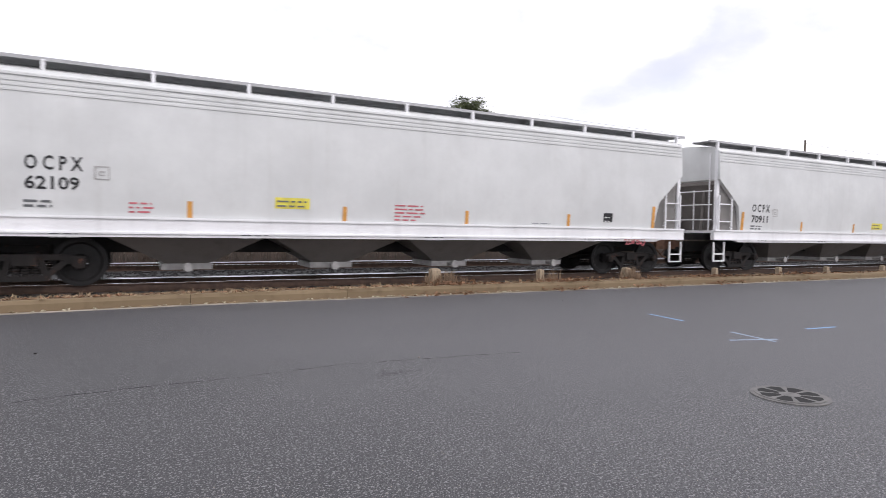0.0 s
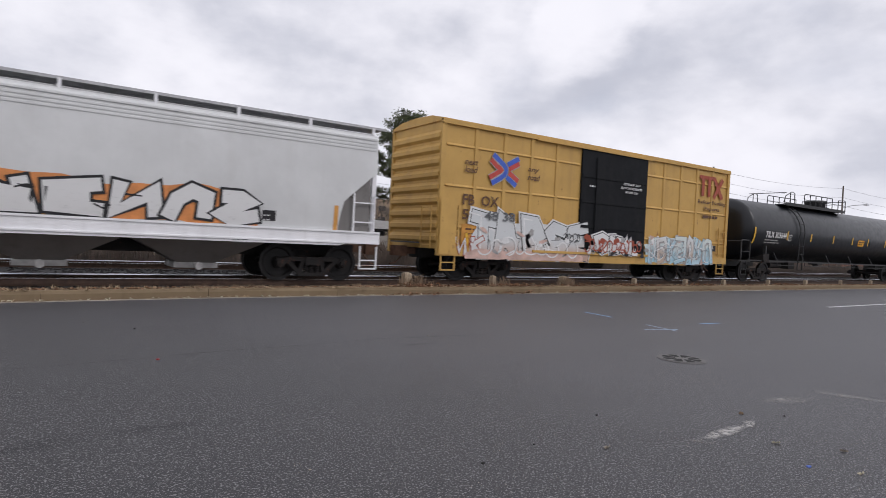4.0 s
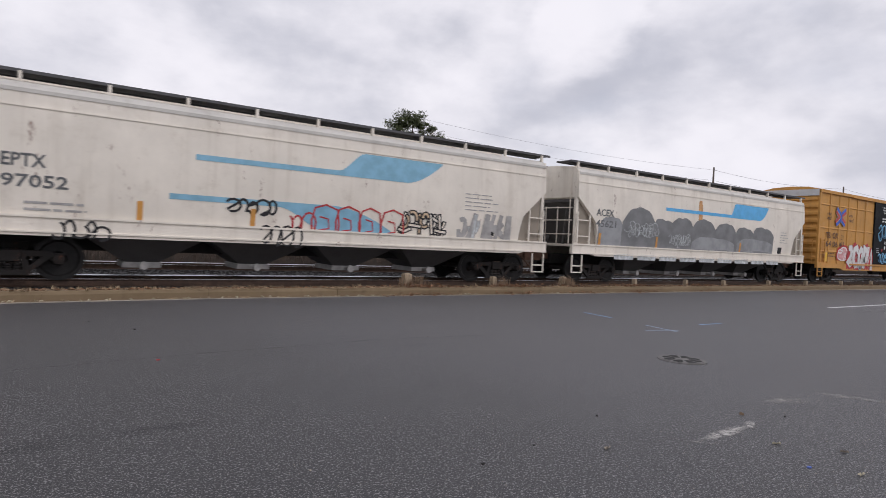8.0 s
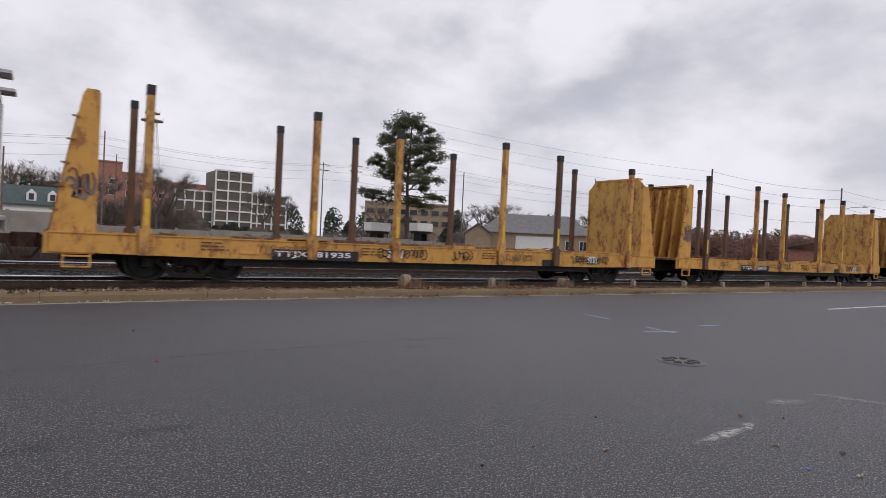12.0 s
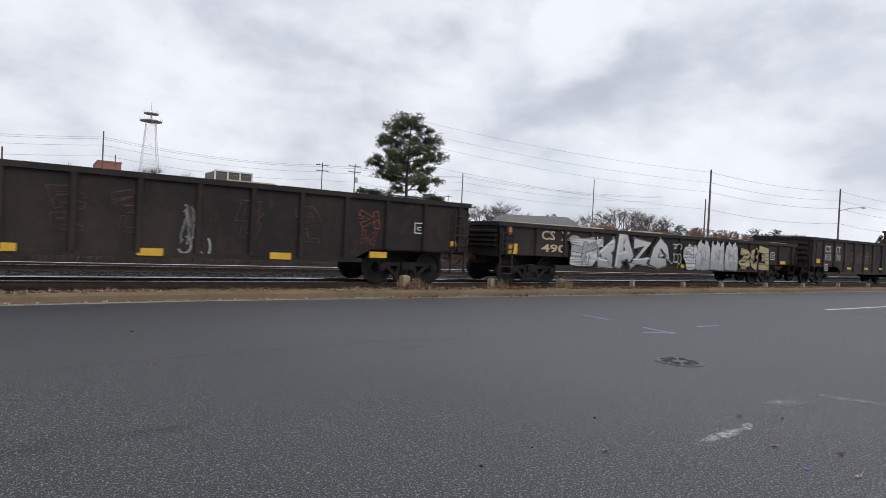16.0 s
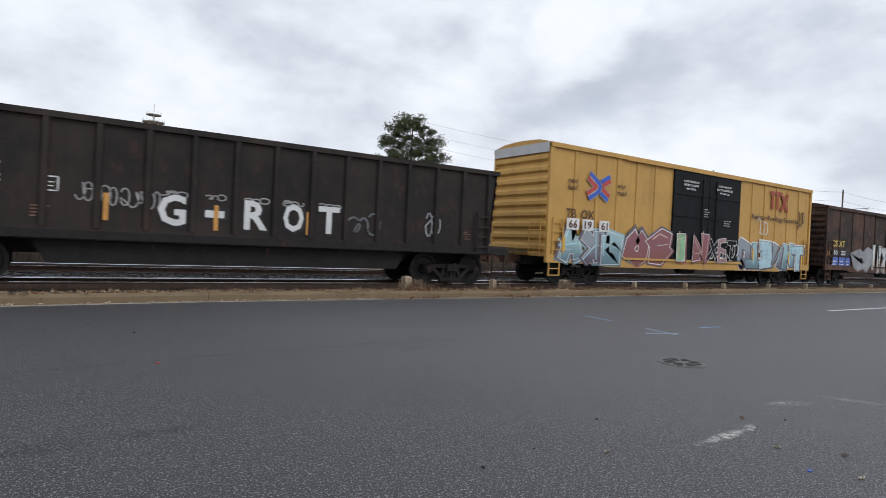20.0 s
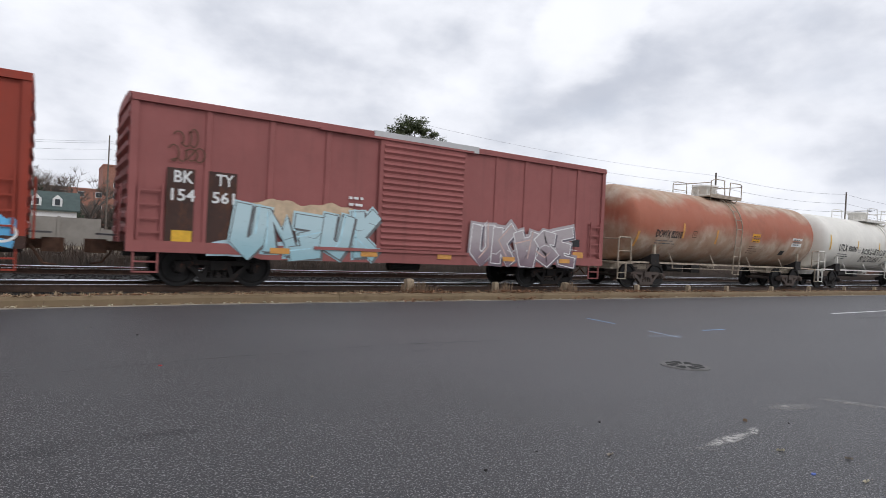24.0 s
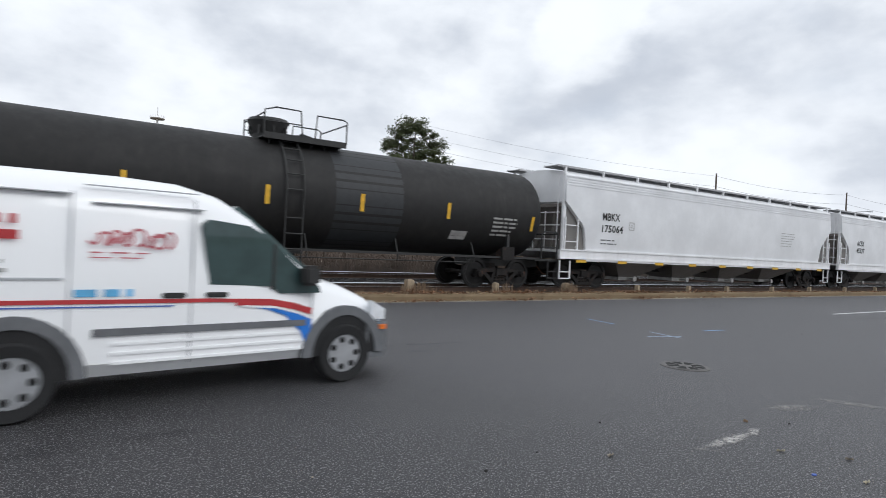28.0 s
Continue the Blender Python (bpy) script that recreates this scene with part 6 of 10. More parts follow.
def side_frame(mat):
    bm = BM()
    prism(bm, [(-.62, .62), (.62, .62), (.95, .56), (.98, .40), (.80, .38), (.62, .50), (-.62, .50), (-.80, .38), (-.98, .40), (-.95, .56)], "y", -.06, .06)
    for s in (-1, 1):
        prism(bm, [(s * .72, .46), (s * .60, .50), (s * .26, .20), (s * .36, .14)], "y", -.055, .055)
        prism(bm, [(s * .30, .13), (s * .42, .13), (s * .30, .52), (s * .20, .52)], "y", -.05, .05)
        bx(bm, s * .89 - .11, s * .89 + .11, -.08, .08, .34, .58)
    prism(bm, [(-.40, .10), (.40, .10), (.34, .20), (-.34, .20)], "y", -.06, .06)
    return to_mesh("side_frame", bm, mat)


def truck_meshes(mat):
    if mat in CACHE:
        return CACHE[mat]
    bm = BM()
    bx(bm, -.20, .20, -1.12, 1.12, .40, .62)
    bx(bm, -.32, .32, -.35, .35, .55, .78)
    for s in (-1, 1):
        rod(bm, (s * .89, -1.0, .45), (s * .89, 1.0, .45), .07, 8)
    bolster = to_mesh("truck", bm, mat)
    bm = BM()
    n = 24
    prof = [(.455, -.07), (.455, .04), (.485, .045), (.485, .07), (.40, .07), (.36, .03), (.16, .03), (.13, .09), (.13, -.10), (.16, -.06), (.36, -.03), (.40, -.07)]
    rings = [[(r * math.cos(2 * math.pi * i / n), y, r * math.sin(2 * math.pi * i / n)) for r, y in prof] for i in range(n)]
    vs = [[bm.verts.new(p) for p in r] for r in rings]
    for i in range(n):
        a, b_ = vs[i], vs[(i + 1) % n]
        for k in range(len(prof)):
            q = (k + 1) % len(prof)
            bm.faces.new((a[k], a[q], b_[q], b_[k]))
    for i in range(4):
        a = i * math.pi / 2 + .4
        rod(bm, (.26 * math.cos(a), -.045, .26 * math.sin(a)), (.26 * math.cos(a), -.02, .26 * math.sin(a)), .035, 6)
    wheel = to_mesh("wheel", bm, "wheel_steel", 35)
    bm = BM()
    for k in range(3):
        for q in range(5):
            rod(bm, (-.16 + .16 * k, 0, .20 + .055 * q), (-.16 + .16 * k, 0, .235 + .055 * q), .07, 8)
    spring = to_mesh("spring_nest", bm, mat)
    bm = BM()
    rod(bm, (0, -.10, 0), (0, .02, 0), .11, 10)
    rod(bm, (0, -.13, 0), (0, -.10, 0), .06, 8)
    cap = to_mesh("bearing_cap", bm, mat)
    CACHE[mat] = (bolster, wheel, spring, cap, side_frame(mat))
    return CACHE[mat]


def truck(car, x, mat="truck_iron"):
    bolster, wheel, spring, cap, frame_me = truck_meshes(mat)
    t = place("truck", bolster, car, (x, 0, 0))
    for s in (-1, 1):
        place("side_frame", frame_me, t, (0, s * 1.0, 0))
        tagged(place("spring_nest", spring, t, (0, s * 1.0, 0)), kind="stuff")
        for a in (-.89, .89):
            place("wheel", wheel, t, (a, s * .78, .455), (0, 0, 0 if s > 0 else 180))
            place("bearing_cap", cap, t, (a, s * 1.08, .45), (0, 0, 0 if s < 0 else 180))


def coupler_mesh():
    if "coupler" not in CACHE:
        bm = BM()
        bx(bm, 0, .55, -.11, .11, .76, .98)
        prism(bm, [(.5, -.2), (.85, -.24), (.95, -.1), (.80, 0), (.95, .12), (.82, .24), (.5, .2)], "z", .70, 1.02)
        rod(bm, (.3, -.2, .85), (.55, -.45, .45), .025, 6)
        rod(bm, (.55, -.45, .45), (.8, -.35, .42), .025, 6)
        CACHE["coupler"] = to_mesh("coupler", bm, "coupler_rust")
    return CACHE["coupler"]


def couplers(car, L):
    place("coupler", coupler_mesh(), car, (L - .25, 0, 0))
    place("coupler", coupler_mesh(), car, (.25, 0, 0), (0, 0, 180))


def ladder(car, x, y, z0, z1, w, mat, n=None, name="ladder", depth=.07):
    bm = BM()
    for s in (0, w):
        bx(bm, x + s - .022, x + s + .022, y - depth - .02, y - depth + .02, z0, z1)
    n = n or max(2, int((z1 - z0) / .38))
    for z in (z0 + .1, z1 - .1):
        for s in (0, w):
            bx(bm, x + s - .02, x + s + .02, y - depth, y, z - .02, z + .02)
    rails = part(name, bm, mat, car)
    bm = BM()
    bx(bm, x, x + w, y - depth - .015, y - depth + .015, -.018, .018)
    rung = to_mesh("rung", bm, mat)
    for i in range(n):
        place("rung", rung, rails, (0, 0, z0 + (i + .5) * (z1 - z0) / n))
    return rails


def stirrup(car, x, y, w, mat, top=.8):
    bm = BM()
    for z in (.35, .58):
        bx(bm, x, x + w, y - .03, y + .02, z - .018, z + .018)
    for s in (0, w):
        bx(bm, x + s - .018, x + s + .018, y - .03, y + .02, .33, top)
    return part("stirrup_step", bm, mat, car)


def reflectors(car, spots, side, mat, h=.30, w=.10, skew=0.0):
    for x, z in spots:
        panel("reflector", x, z, w, h, side, mat, car, .012, skew)


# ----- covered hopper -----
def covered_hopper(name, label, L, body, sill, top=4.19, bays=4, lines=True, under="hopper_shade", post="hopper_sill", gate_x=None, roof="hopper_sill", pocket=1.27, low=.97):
    car = tagged(new(name), label, "freight car", "cars of the train")
    zs, zt = 1.34, 3.95

    def side(z):
        k = (z - zs) / (zt - zs)
        return -1.50 - .07 * math.sin(math.pi * max(0, min(1, k)))
    bm = BM()
    xs = [.16, .30, .50, .70, .85, 1.0, 1.12, 1.2, pocket - .02, pocket] + [pocket + (L - 2 * pocket) * i / 10 for i in range(1, 10)]
    xs += [L - x for x in (pocket, pocket - .02, 1.2, 1.12, 1.0, .85, .70, .50, .30, .16)]
    rings = []
    for x in xs:
        d = min(x, L - x)
        u = max(0, (pocket - d) / (pocket - .16))
        zb = zs + .70 * (1 - (1 - min(1, u / .16)) ** 2) + .98 * u
        zz = [zb + (zt - zb) * i / 8 for i in range(9)]
        half = [(side(z), z) for z in zz] + [(-1.42, 4.03), (-1.2, 4.11), (-.5, 4.19), (0, 4.21)]
        rings.append([(x, y, z) for y, z in half] + [(x, -y, z) for y, z in half[-2::-1]])
    loft(bm, rings)
    part("body", bm, body, car, smooth=40)
    if lines:
        for z, r in ((3.62, .016), (3.71, .016), (3.80, .016), (3.91, .03)):
            bm = BM()
            bx(bm, .2, L - .2, side(z) - r, side(z) + .05, z - .02, z + .02)
            part("side_rib", bm, body, car)
    else:
        bm = BM()
        bx(bm, .2, L - .2, side(3.55) - .018, side(3.55) + .05, 3.545, 3.575)
        part("side_rib", bm, body, car)
        bm = BM()
        prism(bm, [(side(3.86) - .02, 3.84), (side(3.86) - .02, 3.92), (-1.40, 4.06), (-1.36, 4.0)], "x", .2, L - .2)
        part("eave_strip", bm, "eave_dust", car)
    # sill, end platforms, centre sill
    for s in (-1, 1):
        bm = BM()
        prism(bm, [(.0, low + .06), (.0, 1.36), (L, 1.36), (L, low + .06), (L - 1.0, low + .06), (L - 1.2, low), (1.2, low), (1.0, low + .06)], "y", s * 1.40, s * 1.53)
        web = part("side_sill", bm, sill, car)
        for z0, z1 in ((1.325, 1.375), (low + .065, low + .10)):
            bm = BM()
            a, b2 = sorted((s * 1.532, s * 1.565))
            bx(bm, .01, L - .01, a, b2, z0, z1)
            part("sill_flange", bm, sill, web)
    for x0, x1 in ((.02, 1.6), (L - 1.6, L - .02)):
        bm = BM()
        bx(bm, x0, x1, -1.39, 1.39, 1.26, 1.34)
        part("end_platform", bm, sill, car)
    bm = BM()
    bx(bm, .2, L - .2, -.28, .28, .62, .97)
    part("centre_sill", bm, "chassis", car)
    # end bracing and slope sheet, in the darkened underside colour
    for e in (0, 1):
        X = (lambda d: d) if e == 0 else (lambda d: L - d)
        for y in (-1.42, 1.42):
            bm = BM()
            a, b2 = sorted((X(.14), X(.26)))
            bx(bm, a, b2, y - .05, y + .05, 1.345, 4.02)
            part("corner_post", bm, post, car)
        bm = BM()
        for y in (-.75, .75):
            pipe(bm, [(X(.45), y, 2.7), (X(.30), y, 1.34)], .05, 6)
            pipe(bm, [(X(1.1), y, 1.8), (X(.85), y, 1.34)], .05, 6)
        bx(bm, min(X(.2), X(.32)), max(X(.2), X(.32)), -1.38, 1.38, 2.86, 2.96)
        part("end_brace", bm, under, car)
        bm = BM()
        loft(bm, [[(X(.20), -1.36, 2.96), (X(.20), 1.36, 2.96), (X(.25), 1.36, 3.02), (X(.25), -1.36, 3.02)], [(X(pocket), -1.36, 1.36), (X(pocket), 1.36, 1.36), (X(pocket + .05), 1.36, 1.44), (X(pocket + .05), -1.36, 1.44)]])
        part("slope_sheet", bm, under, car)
        # added flat plate closing the pocket, coloured like the slope sheet in shade
        curve = []
        for k in range(13):
            u = k / 12
            curve.append((X(pocket - u * (pocket - .30)), zs + .68 * (1 - (1 - min(1, u / .16)) ** 2) + .90 * u))
        for y in (-1.43, 1.40):
            bm = BM()
            prism(bm, curve + [(X(.30), 1.345)], "y", y, y + .03)
            part("pocket_shade_plate", bm, "pocket_shade_grey" if lines else "pocket_shade_tan", car)
        ladder(car, X(.20) if e == 0 else X(.20) - .62, -1.46, 1.36, 2.50 if e == 0 else 2.42, .62, post)
        for p, q in [((y, 1.34), (y, 3.9 if y < -1 else 2.7)) for y in (-1.2, -.6, 0, .6)] + [((-1.3, z), (.9, z)) for z in (1.7, 2.2, 2.65)]:
            bm = BM()
            rod(bm, (X(.12), *p), (X(.12), *q), .021, 6)
            part("end_rail", bm, post, car)
        stirrup(car, X(.06) if e == 0 else X(.06) - .5, -1.47, .5, post, .97)
    bm = BM()
    rod(bm, (L - .75, -1.1, 1.62), (L - .75, .2, 1.62), .24, 12)
    part("brake_reservoir", bm, sill, car, smooth=40)
    # roof walk and hatches
    for y in (-1.02, 1.02):
        bm = BM()
        bx(bm, -.12, L + .12, y - .30, y + .30, top + .06, top + .085)
        part("running_board", bm, "grating_pale" if lines else "grating", car)
        for q in (-.36, .31):
            bm = BM()
            bx(bm, -.12, L + .12, y + q, y + q + .05, top + .035, top + .10)
            part("running_board_edge", bm, "grating_pale" if lines else "grating", car)
    n = 11
    for i in range(n):
        x = .25 + (L - .5) * i / (n - 1)
        for s in (-1, 1):
            bm = BM()
            bx(bm, x - .035, x + .035, s * 1.36 - .04, s * 1.36 + .04, 4.0, top + .06)
            part("roof_bracket", bm, roof, car)
    bm = BM()
    bx(bm, 1.2, L - 1.2, -.42, .42, 4.2, top + .10)
    part("trough_hatch", bm, body, car)
    # hopper bays, their colour darkened for the shade below the sill
    a0, a1 = 3.0, L - 3.0
    w = (a1 - a0) / bays
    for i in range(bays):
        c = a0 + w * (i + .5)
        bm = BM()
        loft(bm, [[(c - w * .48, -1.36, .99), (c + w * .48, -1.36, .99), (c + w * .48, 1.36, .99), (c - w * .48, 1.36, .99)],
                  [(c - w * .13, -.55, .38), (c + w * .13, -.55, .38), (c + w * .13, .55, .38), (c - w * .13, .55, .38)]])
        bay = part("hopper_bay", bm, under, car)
        bm = BM()
        bx(bm, c - w * .16, c + w * .16, -.62, .62, .26, .39)
        rod(bm, (c, -.95, .33), (c, .95, .33), .05, 8)
        rod(bm, (c, -.98, .33), (c, -.90, .33), .10, 8)
        part("outlet_gate", bm, "paint_dim" if gate_x is None else gate_x, bay)
    truck(car, 1.75)
    truck(car, L - 1.75)
    couplers(car, L)
    return car, side


# ----- box car -----
def box_car(name, label, L, body, zt=4.85, zb=.78, door=None, doors=1, door_mat="box_black", ribs=None, roof_mat="roof_silver", end_band="", door_style="flat", sill_mat=None, rows=True):
    car = tagged(new(name), label, "freight car", "cars of the train")
    W = 1.47

    def side(z):
        return -W - .044
    d0, d1 = door
    bm = BM()
    prism(bm, [(-W, zb + .2), (-W, zt), (W, zt), (W, zb + .2)], "x", .06, L - .06)
    part("body", bm, body, car)
    bm = BM()
    prism(bm, [(-W - .07, zt - .06), (-W - .07, zt + .02), (-.9, zt + .16), (0, zt + .20), (.9, zt + .16), (W + .07, zt + .02), (W + .07, zt - .06)], "x", 0, L)
    part("roof", bm, roof_mat, car)
    for y in (-W - .09, W - .02):
        bm = BM()
        bx(bm, .0, L, y, y + .11, zt - .14, zt - .02)
        part("top_chord", bm, body, car)
    bm = BM()
    prism(bm, [(.0, zb), (.0, zb + .26), (L, zb + .26), (L, zb), (L - 2.6, zb), (L - 3.0, zb - .10), (3.0, zb - .10), (2.6, zb)], "y", -W - .07, -W + .05)
    part("side_sill", bm, sill_mat or body, car)
    bm = BM()
    prism(bm, [(.0, zb), (.0, zb + .26), (L, zb + .26), (L, zb), (L - 2.6, zb), (L - 3.0, zb - .10), (3.0, zb - .10), (2.6, zb)], "y", W - .05, W + .07)
    part("side_sill", bm, sill_mat or body, car)
    for x in (.0, L - .16):
        for y in (-W - .06, W - .05):
            bm = BM()
            bx(bm, x, x + .16, y, y + .11, zb + .26, zt - .1)
            part("corner_post", bm, body, car)
    step = ribs or 1.2
    bm = BM()
    prism(bm, [(-.06, -W - .042), (.06, -W - .042), (.09, -W + .01), (-.09, -W + .01)], "z", zb + .26, zt - .13)
    rib = to_mesh("side_post", bm, body)
    n0 = max(1, round((d0 - .3) / step))
    for i in range(1, n0):
        place("side_post", rib, car, (.15 + (d0 - .15) * i / n0, 0, 0))
    n1 = max(1, round((L - d1 - .3) / step))
    for i in range(1, n1):
        place("side_post", rib, car, (d1 + (L - .15 - d1) * i / n1, 0, 0))
    if rows:
        for z in (zt - .73, zt - 1.96, zt - 3.2):
            for a, b2 in ((.2, d0 - .05), (d1 + .05, L - .2)):
                bm = BM()
                prism(bm, [(-W + .01, z - .045), (-W - .040, z - .03), (-W - .040, z - .01), (-W + .01, z + .06)], "x", a, b2)
                part("seam_strip", bm, body, car)
    # doors on both sides
    for s in (-1, 1):
        w = (d1 - d0) / doors
        for k in range(doors):
            bm = BM()
            x0, x1 = d0 + w * k + .02, d0 + w * (k + 1) - .02
            bx(bm, x0, x1, s * (W + .045) - .035, s * (W + .045) + .035, zb + .30, zt - .16)
            dr = part("door", bm, door_mat, car)
            if door_style == "flat":
                for z in (.25, .5, .75):
                    bm = BM()
                    zz = zb + .3 + (zt - zb - .5) * z
                    bx(bm, x0 + .04, x1 - .04, s * (W + .095) - .015, s * (W + .095) + .015, zz - .05, zz + .05)
                    part("door_rib", bm, door_mat, dr)
                bm = BM()
                xx = (x0 + x1) / 2 + .3 * (x1 - x0) * (1 if k == 0 else -1) * (1 if doors > 1 else -1)
                rod(bm, (xx, s * (W + .12), zb + .4), (xx, s * (W + .12), zt - .4), .025, 6)
                part("lock_bar", bm, door_mat, dr)
            else:
                nn = 17
                for i in range(nn):
                    bm = BM()
                    zz = zb + .42 + (zt - zb - .75) * i / (nn - 1)
                    prism(bm, [(s * (W + .075), zz - .07), (s * (W + .125), zz), (s * (W + .075), zz + .07)], "x", x0 + .12, x1 - .10)
                    part("door_rib", bm, door_mat, dr)
    for z0, z1 in ((zb + .20, zb + .28), (zt - .17, zt - .11)):
        bm = BM()
        bx(bm, d0 - (d1 - d0) * .6, d1 + .2, -W - .13, -W - .06, z0, z1)
        part("door_track", bm, body, car)
    # corrugated ends
    for e in (0, 1):
        nn = 9
        for i in range(nn):
            z0 = zb + .35 + (zt - zb - .6) * i / nn
            h = (zt - zb - .6) / nn
            bm = BM()
            if e == 0:
                prism(bm, [(.07, z0), (-.03, z0 + h * .25), (-.03, z0 + h * .55), (.07, z0 + h * .85)], "y", -W + .04, W - .04)
            else:
                prism(bm, [(L - .07, z0), (L + .03, z0 + h * .25), (L + .03, z0 + h * .55), (L - .07, z0 + h * .85)], "y", -W + .04, W - .04)
            part("end_corrugation", bm, body, car)
        if end_band:
            bm = BM()
            x = -.045 if e == 0 else L + .03
            bx(bm, x, x + .015, -W, W, zt - .32, zt + .02)
            part("end_band", bm, end_band, car)
        X = (lambda d: d) if e == 0 else (lambda d: L - d)
        ladder(car, X(.22) if e == 0 else X(.22) - .48, -W - .02, zb + .3, zb + 1.55, .48, body, 4)
        stirrup(car, X(.16) if e == 0 else X(.16) - .5, -W - .02, .5, body, zb)
        bm = BM()
        for y in (-1.3, -.75):
            rod(bm, (X(-.12), y, zb + .2), (X(-.12), y, zb + 1.5), .02, 6)
        for z in (zb + .3, zb + .7, zb + 1.1, zb + 1.45):
            rod(bm, (X(-.12), -1.3, z), (X(-.12), -.75, z), .018, 6)
        part("end_ladder", bm, body, car)
        bm = BM()
        bx(bm, min(X(-.02), X(-.45)), max(X(-.02), X(-.45)), -.55, .55, 1.12, 1.16)
        part("crossover_platform", bm, "grating", car)
    bm = BM()
    bx(bm, .1, L - .1, -.3, .3, .66, 1.0)
    bx(bm, 2.9, L - 2.9, -1.1, -.3, .80, .9)
    rod(bm, (L * .45, -.9, .62), (L * .45 + 1.0, -.9, .62), .16, 10)
    part("underframe", bm, "chassis", car)
    truck(car, 2.1)
    truck(car, L - 2.1)
    couplers(car, L)
    return car, side


# ----- tank car -----
def tank_car(name, label, L, shell, R=1.5, zc=2.48, hard="frame_black", dome=.5, ladder_at=None, walk_len=(.30, .66), rails="long", truck_mat="truck_iron", hat="frame_black", under_sill=True):
    car = tagged(new(name), label, "freight car", "cars of the train")

    def side(z):
        return -math.sqrt(max(.02, R * R - (z - zc) ** 2)) - .004
    bm = BM()
    n = 40
    prof = [(0, .02)] + [(.55 - .55 * math.cos(radians(a)), R * math.sin(radians(a)) ** .75) for a in (12, 25, 38, 50, 62, 74, 83, 90)]
    prof = [(x, r) for x, r in prof] + [(L - x, r) for x, r in prof[::-1]]
    rings = [[(x, r * math.cos(2 * math.pi * i / n), zc + r * math.sin(2 * math.pi * i / n)) for i in range(n)] for x, r in prof]
    loft(bm, rings)
    part("shell", bm, shell, car, smooth=60)
    for x in (L * .335, L * .665):
        bm = BM()
        loft(bm, [[(x + d, (R + .006) * math.cos(2 * math.pi * i / n), zc + (R + .006) * math.sin(2 * math.pi * i / n)) for i in range(n)] for d in (-.03, .03)], caps=False)
        part("weld_band", bm, shell, car, smooth=60)
    # sills, bolsters and saddles
    for e in (0, 1):
        X = (lambda d: d) if e == 0 else (lambda d: L - d)
        bm = BM()
        a, b2 = sorted((X(-.55), X(2.6)))
        bx(bm, a, b2, -.32, .32, .68, .98)
        a, b2 = sorted((X(-.55), X(.45)))
        bx(bm, a, b2, -1.35, 1.35, .92, .99)
        part("stub_sill", bm, hard, car)
        bm = BM()
        a, b2 = sorted((X(1.45), X(1.95)))
        prism(bm, [(-1.42, 1.02), (-1.42, 1.34), (-1.0, 1.14), (-.5, 1.02), (.5, 1.02), (1.0, 1.14), (1.42, 1.34), (1.42, 1.02)], "x", a, b2)
        bx(bm, a, b2, -1.45, 1.45, .92, 1.03)
        part("saddle", bm, "truck_iron", car)
        for y in (-1.35, 1.35):
            bm = BM()
            bx(bm, min(X(1.66), X(1.76)), max(X(1.66), X(1.76)), y - .05, y + .05, 1.0, 1.72)
            part("bolster_post", bm, hard, car)
        bm = BM()
        y = -1.40
        pipe(bm, [(X(-.48), y, .98), (X(-.48), y, 1.86), (X(-.42), y, 1.92), (X(.15), y, 1.92), (X(.25), y, 1.84), (X(.25), y, .98)], .03, 6)
        pipe(bm, [(X(-.48), -y, .98), (X(-.48), -y, 1.86), (X(-.48), y, 1.86)], .03, 6)
        pipe(bm, [(X(-.48), y, 1.4), (X(.25), y, 1.4)], .02, 6)
        part("end_handrail", bm, hard, car)
        stirrup(car, X(-.5) if e == 0 else X(-.5) - .45, -1.42, .45, hard, .95)
    for s in (-1, 1):
        bm = BM()
        bx(bm, .2, L - .2, s * 1.30 - .04, s * 1.30 + .04, .96, 1.03)
        part("side_walk_rail", bm, hard, car)
    bm = BM()
    k = max(3, int(L / 3))
    for i in range(k):
        x = 3 + (L - 6) * i / (k - 1)
        rod(bm, (x, -1.3, 1.0), (x, -1.10, 1.42), .02, 6)
        rod(bm, (x, -1.3, 1.0), (x, -1.3, .80), .02, 6)
    rod(bm, (3, -1.28, .80), (L - 3, -1.28, .80), .018, 6)
    part("safety_rail", bm, hard, car)
    bm = BM()
    rod(bm, (3.4, -.62, .78), (4.5, -.62, .78), .15, 10)
    bx(bm, 3.2, 4.7, -.8, -.4, .90, .97)
    bx(bm, 4.9, 5.5, -.9, -.5, .62, .95)
    part("brake_gear", bm, "chassis", car)
    bm = BM()
    rod(bm, (L * .5, 0, .80), (L * .5, 0, 1.05), .16, 10)
    bx(bm, L * .5 - .3, L * .5 + .3, -.25, .25, .86, .95)
    part("bottom_valve", bm, hard, car)
    # top platform
    a, b2 = L * walk_len[0], L * walk_len[1]
    zt = zc + R
    for s in (-1, 1):
        bm = BM()
        bx(bm, a, b2, s * .68 - .28, s * .68 + .28, zt - .06, zt - .02)
        bx(bm, a, b2, s * .96 - .015, s * .96 + .015, zt - .10, zt + .06)
        for i in range(6):
            x = a + (b2 - a) * (i + .5) / 6
            rod(bm, (x, s * .9, zt - .06), (x, s * .72, zt - .28), .02, 6)
        part("top_platform", bm, hard, car)
        bm = BM()
        ht = zt + (.62 if rails == "long" else .72)
